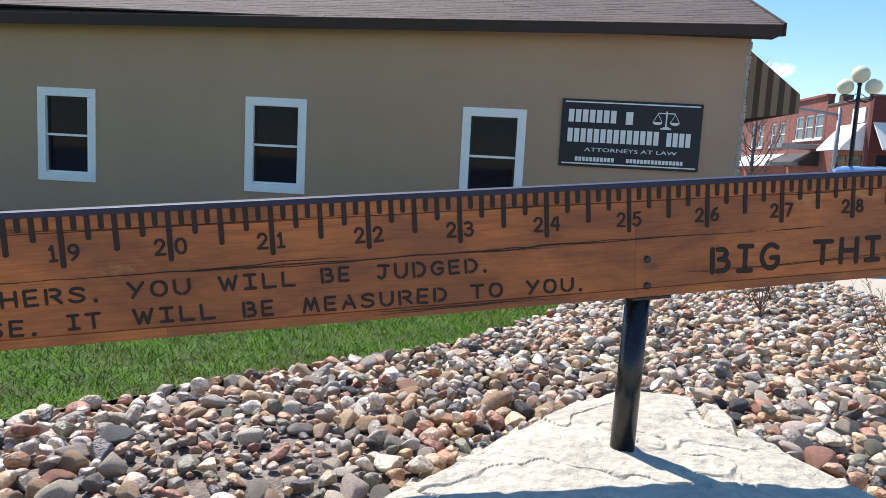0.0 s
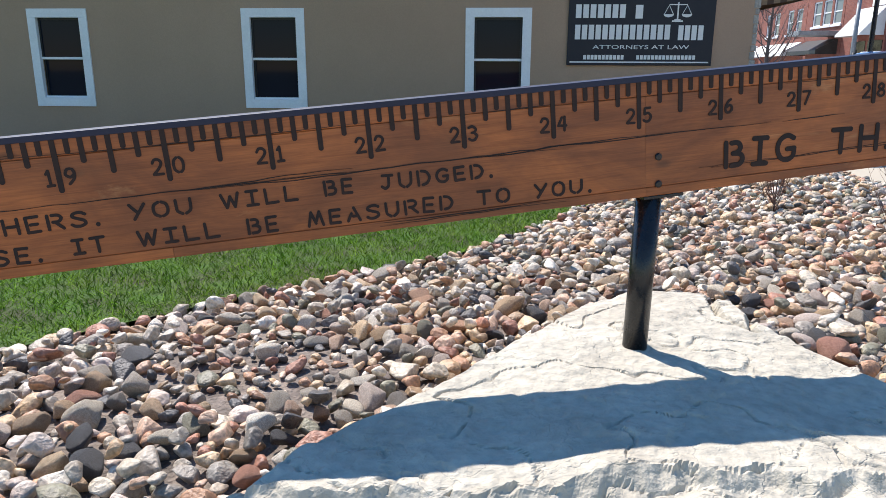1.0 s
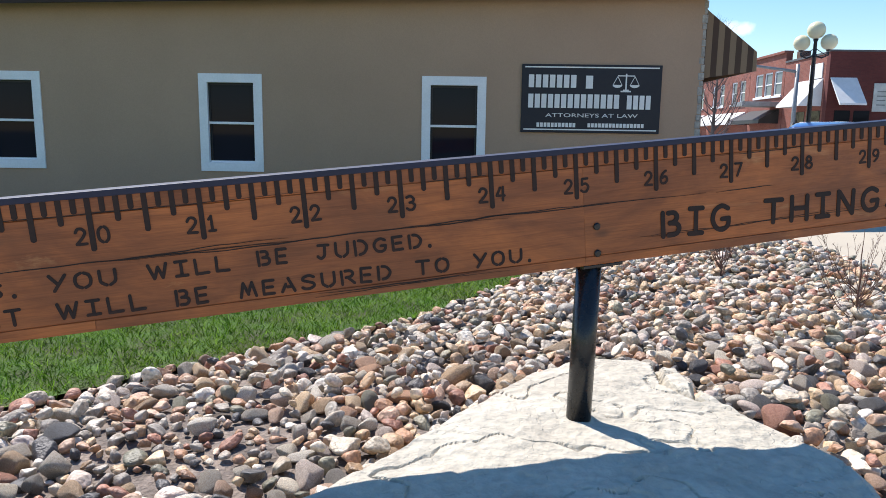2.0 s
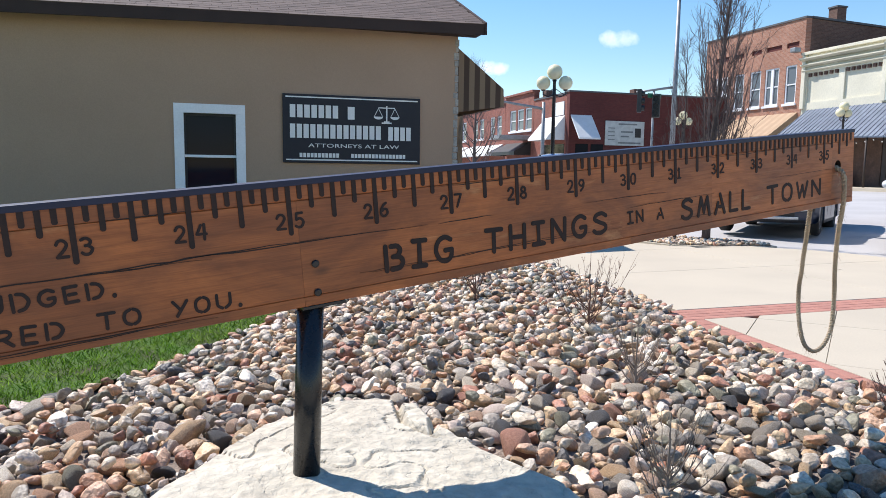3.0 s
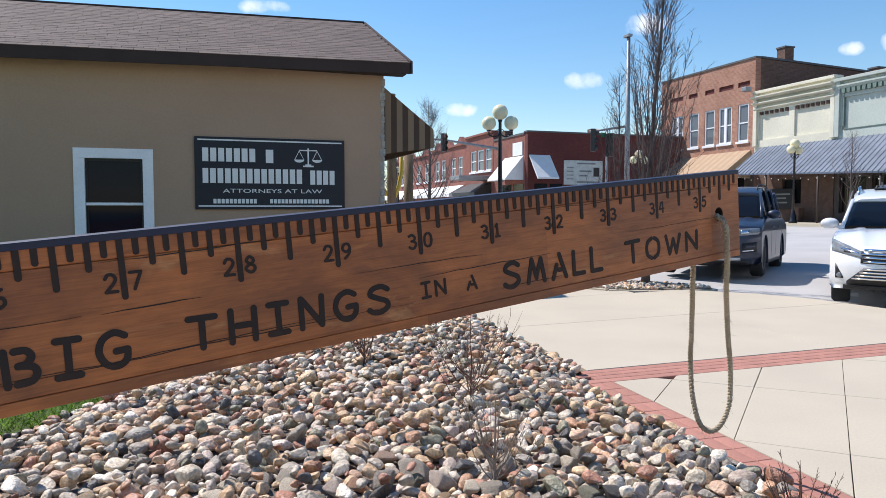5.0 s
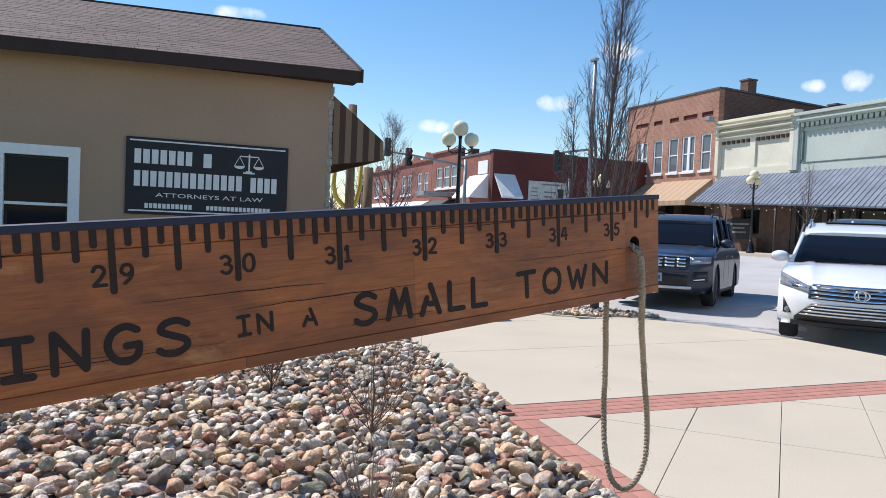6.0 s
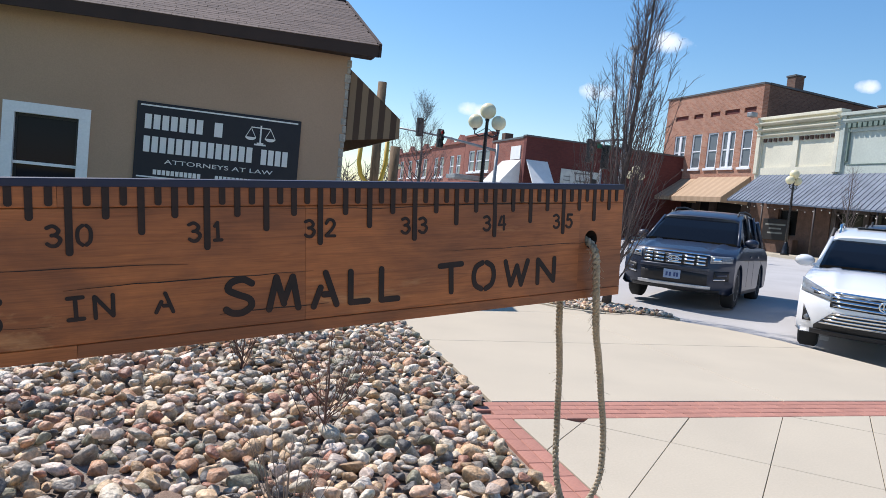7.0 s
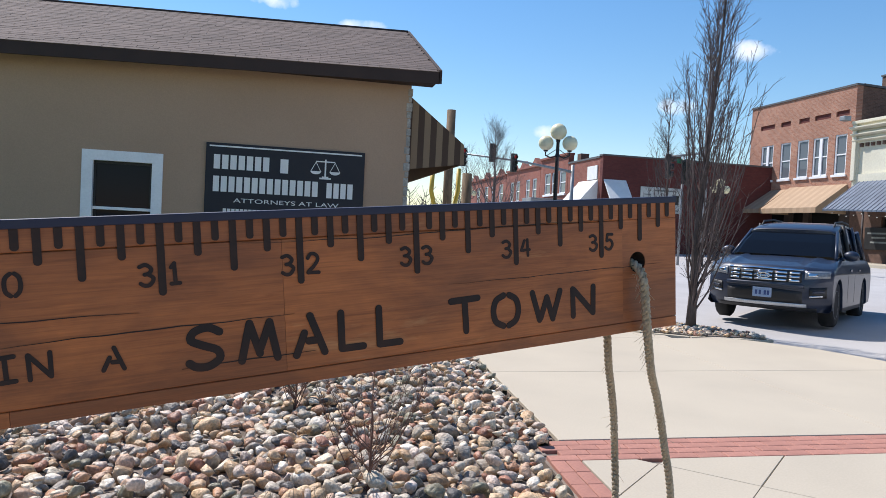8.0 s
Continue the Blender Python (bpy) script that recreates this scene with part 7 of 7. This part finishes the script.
for k, (x, y, h, sp, pale) in enumerate(((2.92, 5.05, 0.72, 0.42, 0), (2.57, 3.80, 0.46, 0.26, 1), (1.90, 2.50, 0.38, 0.24, 1), (3.55, 2.90, 0.26, 0.18, 0), (2.55, 6.65, 0.45, 0.24, 0), (3.1, 7.9, 0.5, 0.28, 0))):
    bare_tree("twig_shrub", pose(x, y, bed_height(x, y)), "pale bare twiggy shrub among river stones" if pale else "reddish bare twiggy shrub among river stones", h, sp, 20 + k, limbs=20, twigs=9, trunk=0.009, start=0.04, upright=1.35, bark=SHRUB_PALE if pale else SHRUB, twig_mat=SHRUB_PALE if pale else SHRUB, group="dormant shrubs")


def woods():
    r = random.Random(2)
    bm = bmesh.new()
    for k in range(90):
        x, y = r.uniform(-40, 40), r.uniform(115, 150)
        h = r.uniform(4, 9)
        tube(bm, [(x, y, 0), (x, y, h)], [0.2, 0.04], 4, False)
        for j in range(26):
            z = h * r.uniform(0.3, 0.95)
            a = r.uniform(0, 6.28)
            d = Vector((math.cos(a), math.sin(a), 0.9)) * r.uniform(0.8, 2.4)
            tube(bm, [(x, y, z), Vector((x, y, z)) + d * 0.6, Vector((x, y, z)) + d + Vector((0, 0, 0.4))], [0.06, 0.04, 0.015], 3, False)
    tagged(part("far_woods", bm, FAR_TREES), "bare far trees along the end of the street", "woods", kind="stuff")


woods()

# ---- gravel island with kerb ----
ISLAND = [(7.45, 10.55), (7.95, 10.22), (8.55, 10.12), (9.0, 9.98), (9.08, 10.3), (8.85, 10.75), (8.55, 11.25), (8.0, 11.75), (7.4, 11.9), (7.1, 11.4)]
isl = thing("tree_island", pose(0, 0, 0), "kerbed island of gravel round the tree", "planting bed")
bm = bmesh.new()
prism(bm, ISLAND, 0.16, "z", -0.06)
part("soil", bm, SOIL, isl)
bm = bmesh.new()
n = len(ISLAND)
for i in range(n):
    (x0, y0), (x1, y1) = ISLAND[i], ISLAND[(i + 1) % n]
    d = Vector((x1 - x0, y1 - y0, 0)).normalized()
    s = Vector((d.y, -d.x, 0)) * 0.10
    prism(bm, [(x0, y0), (x1, y1), (x1 + s.x, y1 + s.y), (x0 + s.x, y0 + s.y)], 0.145, "z", -0.06 + 0.0005 * i)
part("kerb", bm, CONCRETE, isl)
rng = np.random.default_rng(3)
vs, fs, base_n = [], [], 0
while len(vs) < 520:
    x, y = rng.uniform(7.0, 9.2), rng.uniform(9.9, 12)
    if not inside(ISLAND, x, y):
        continue
    co, tri = SHAPES[int(rng.integers(0, 16))]
    s = rng.uniform(0.05, 0.11)
    rot = np.array(Euler((rng.normal(0, 0.4), rng.normal(0, 0.4), rng.uniform(0, 6.28))).to_matrix())
    vs.append(co @ rot.T * s + (x, y, 0.11))
    fs.append(tri + base_n)
    base_n += len(co)
me = bpy.data.meshes.new("gravel")
me.from_pydata(np.concatenate(vs).tolist(), [], np.concatenate(fs).tolist())
me.polygons.foreach_set("use_smooth", np.ones(len(me.polygons), bool))
me.materials.append(STONE_REST)
g_ = tagged(new("gravel", me), "small mixed gravel stones", kind="stuff")
g_.parent = isl
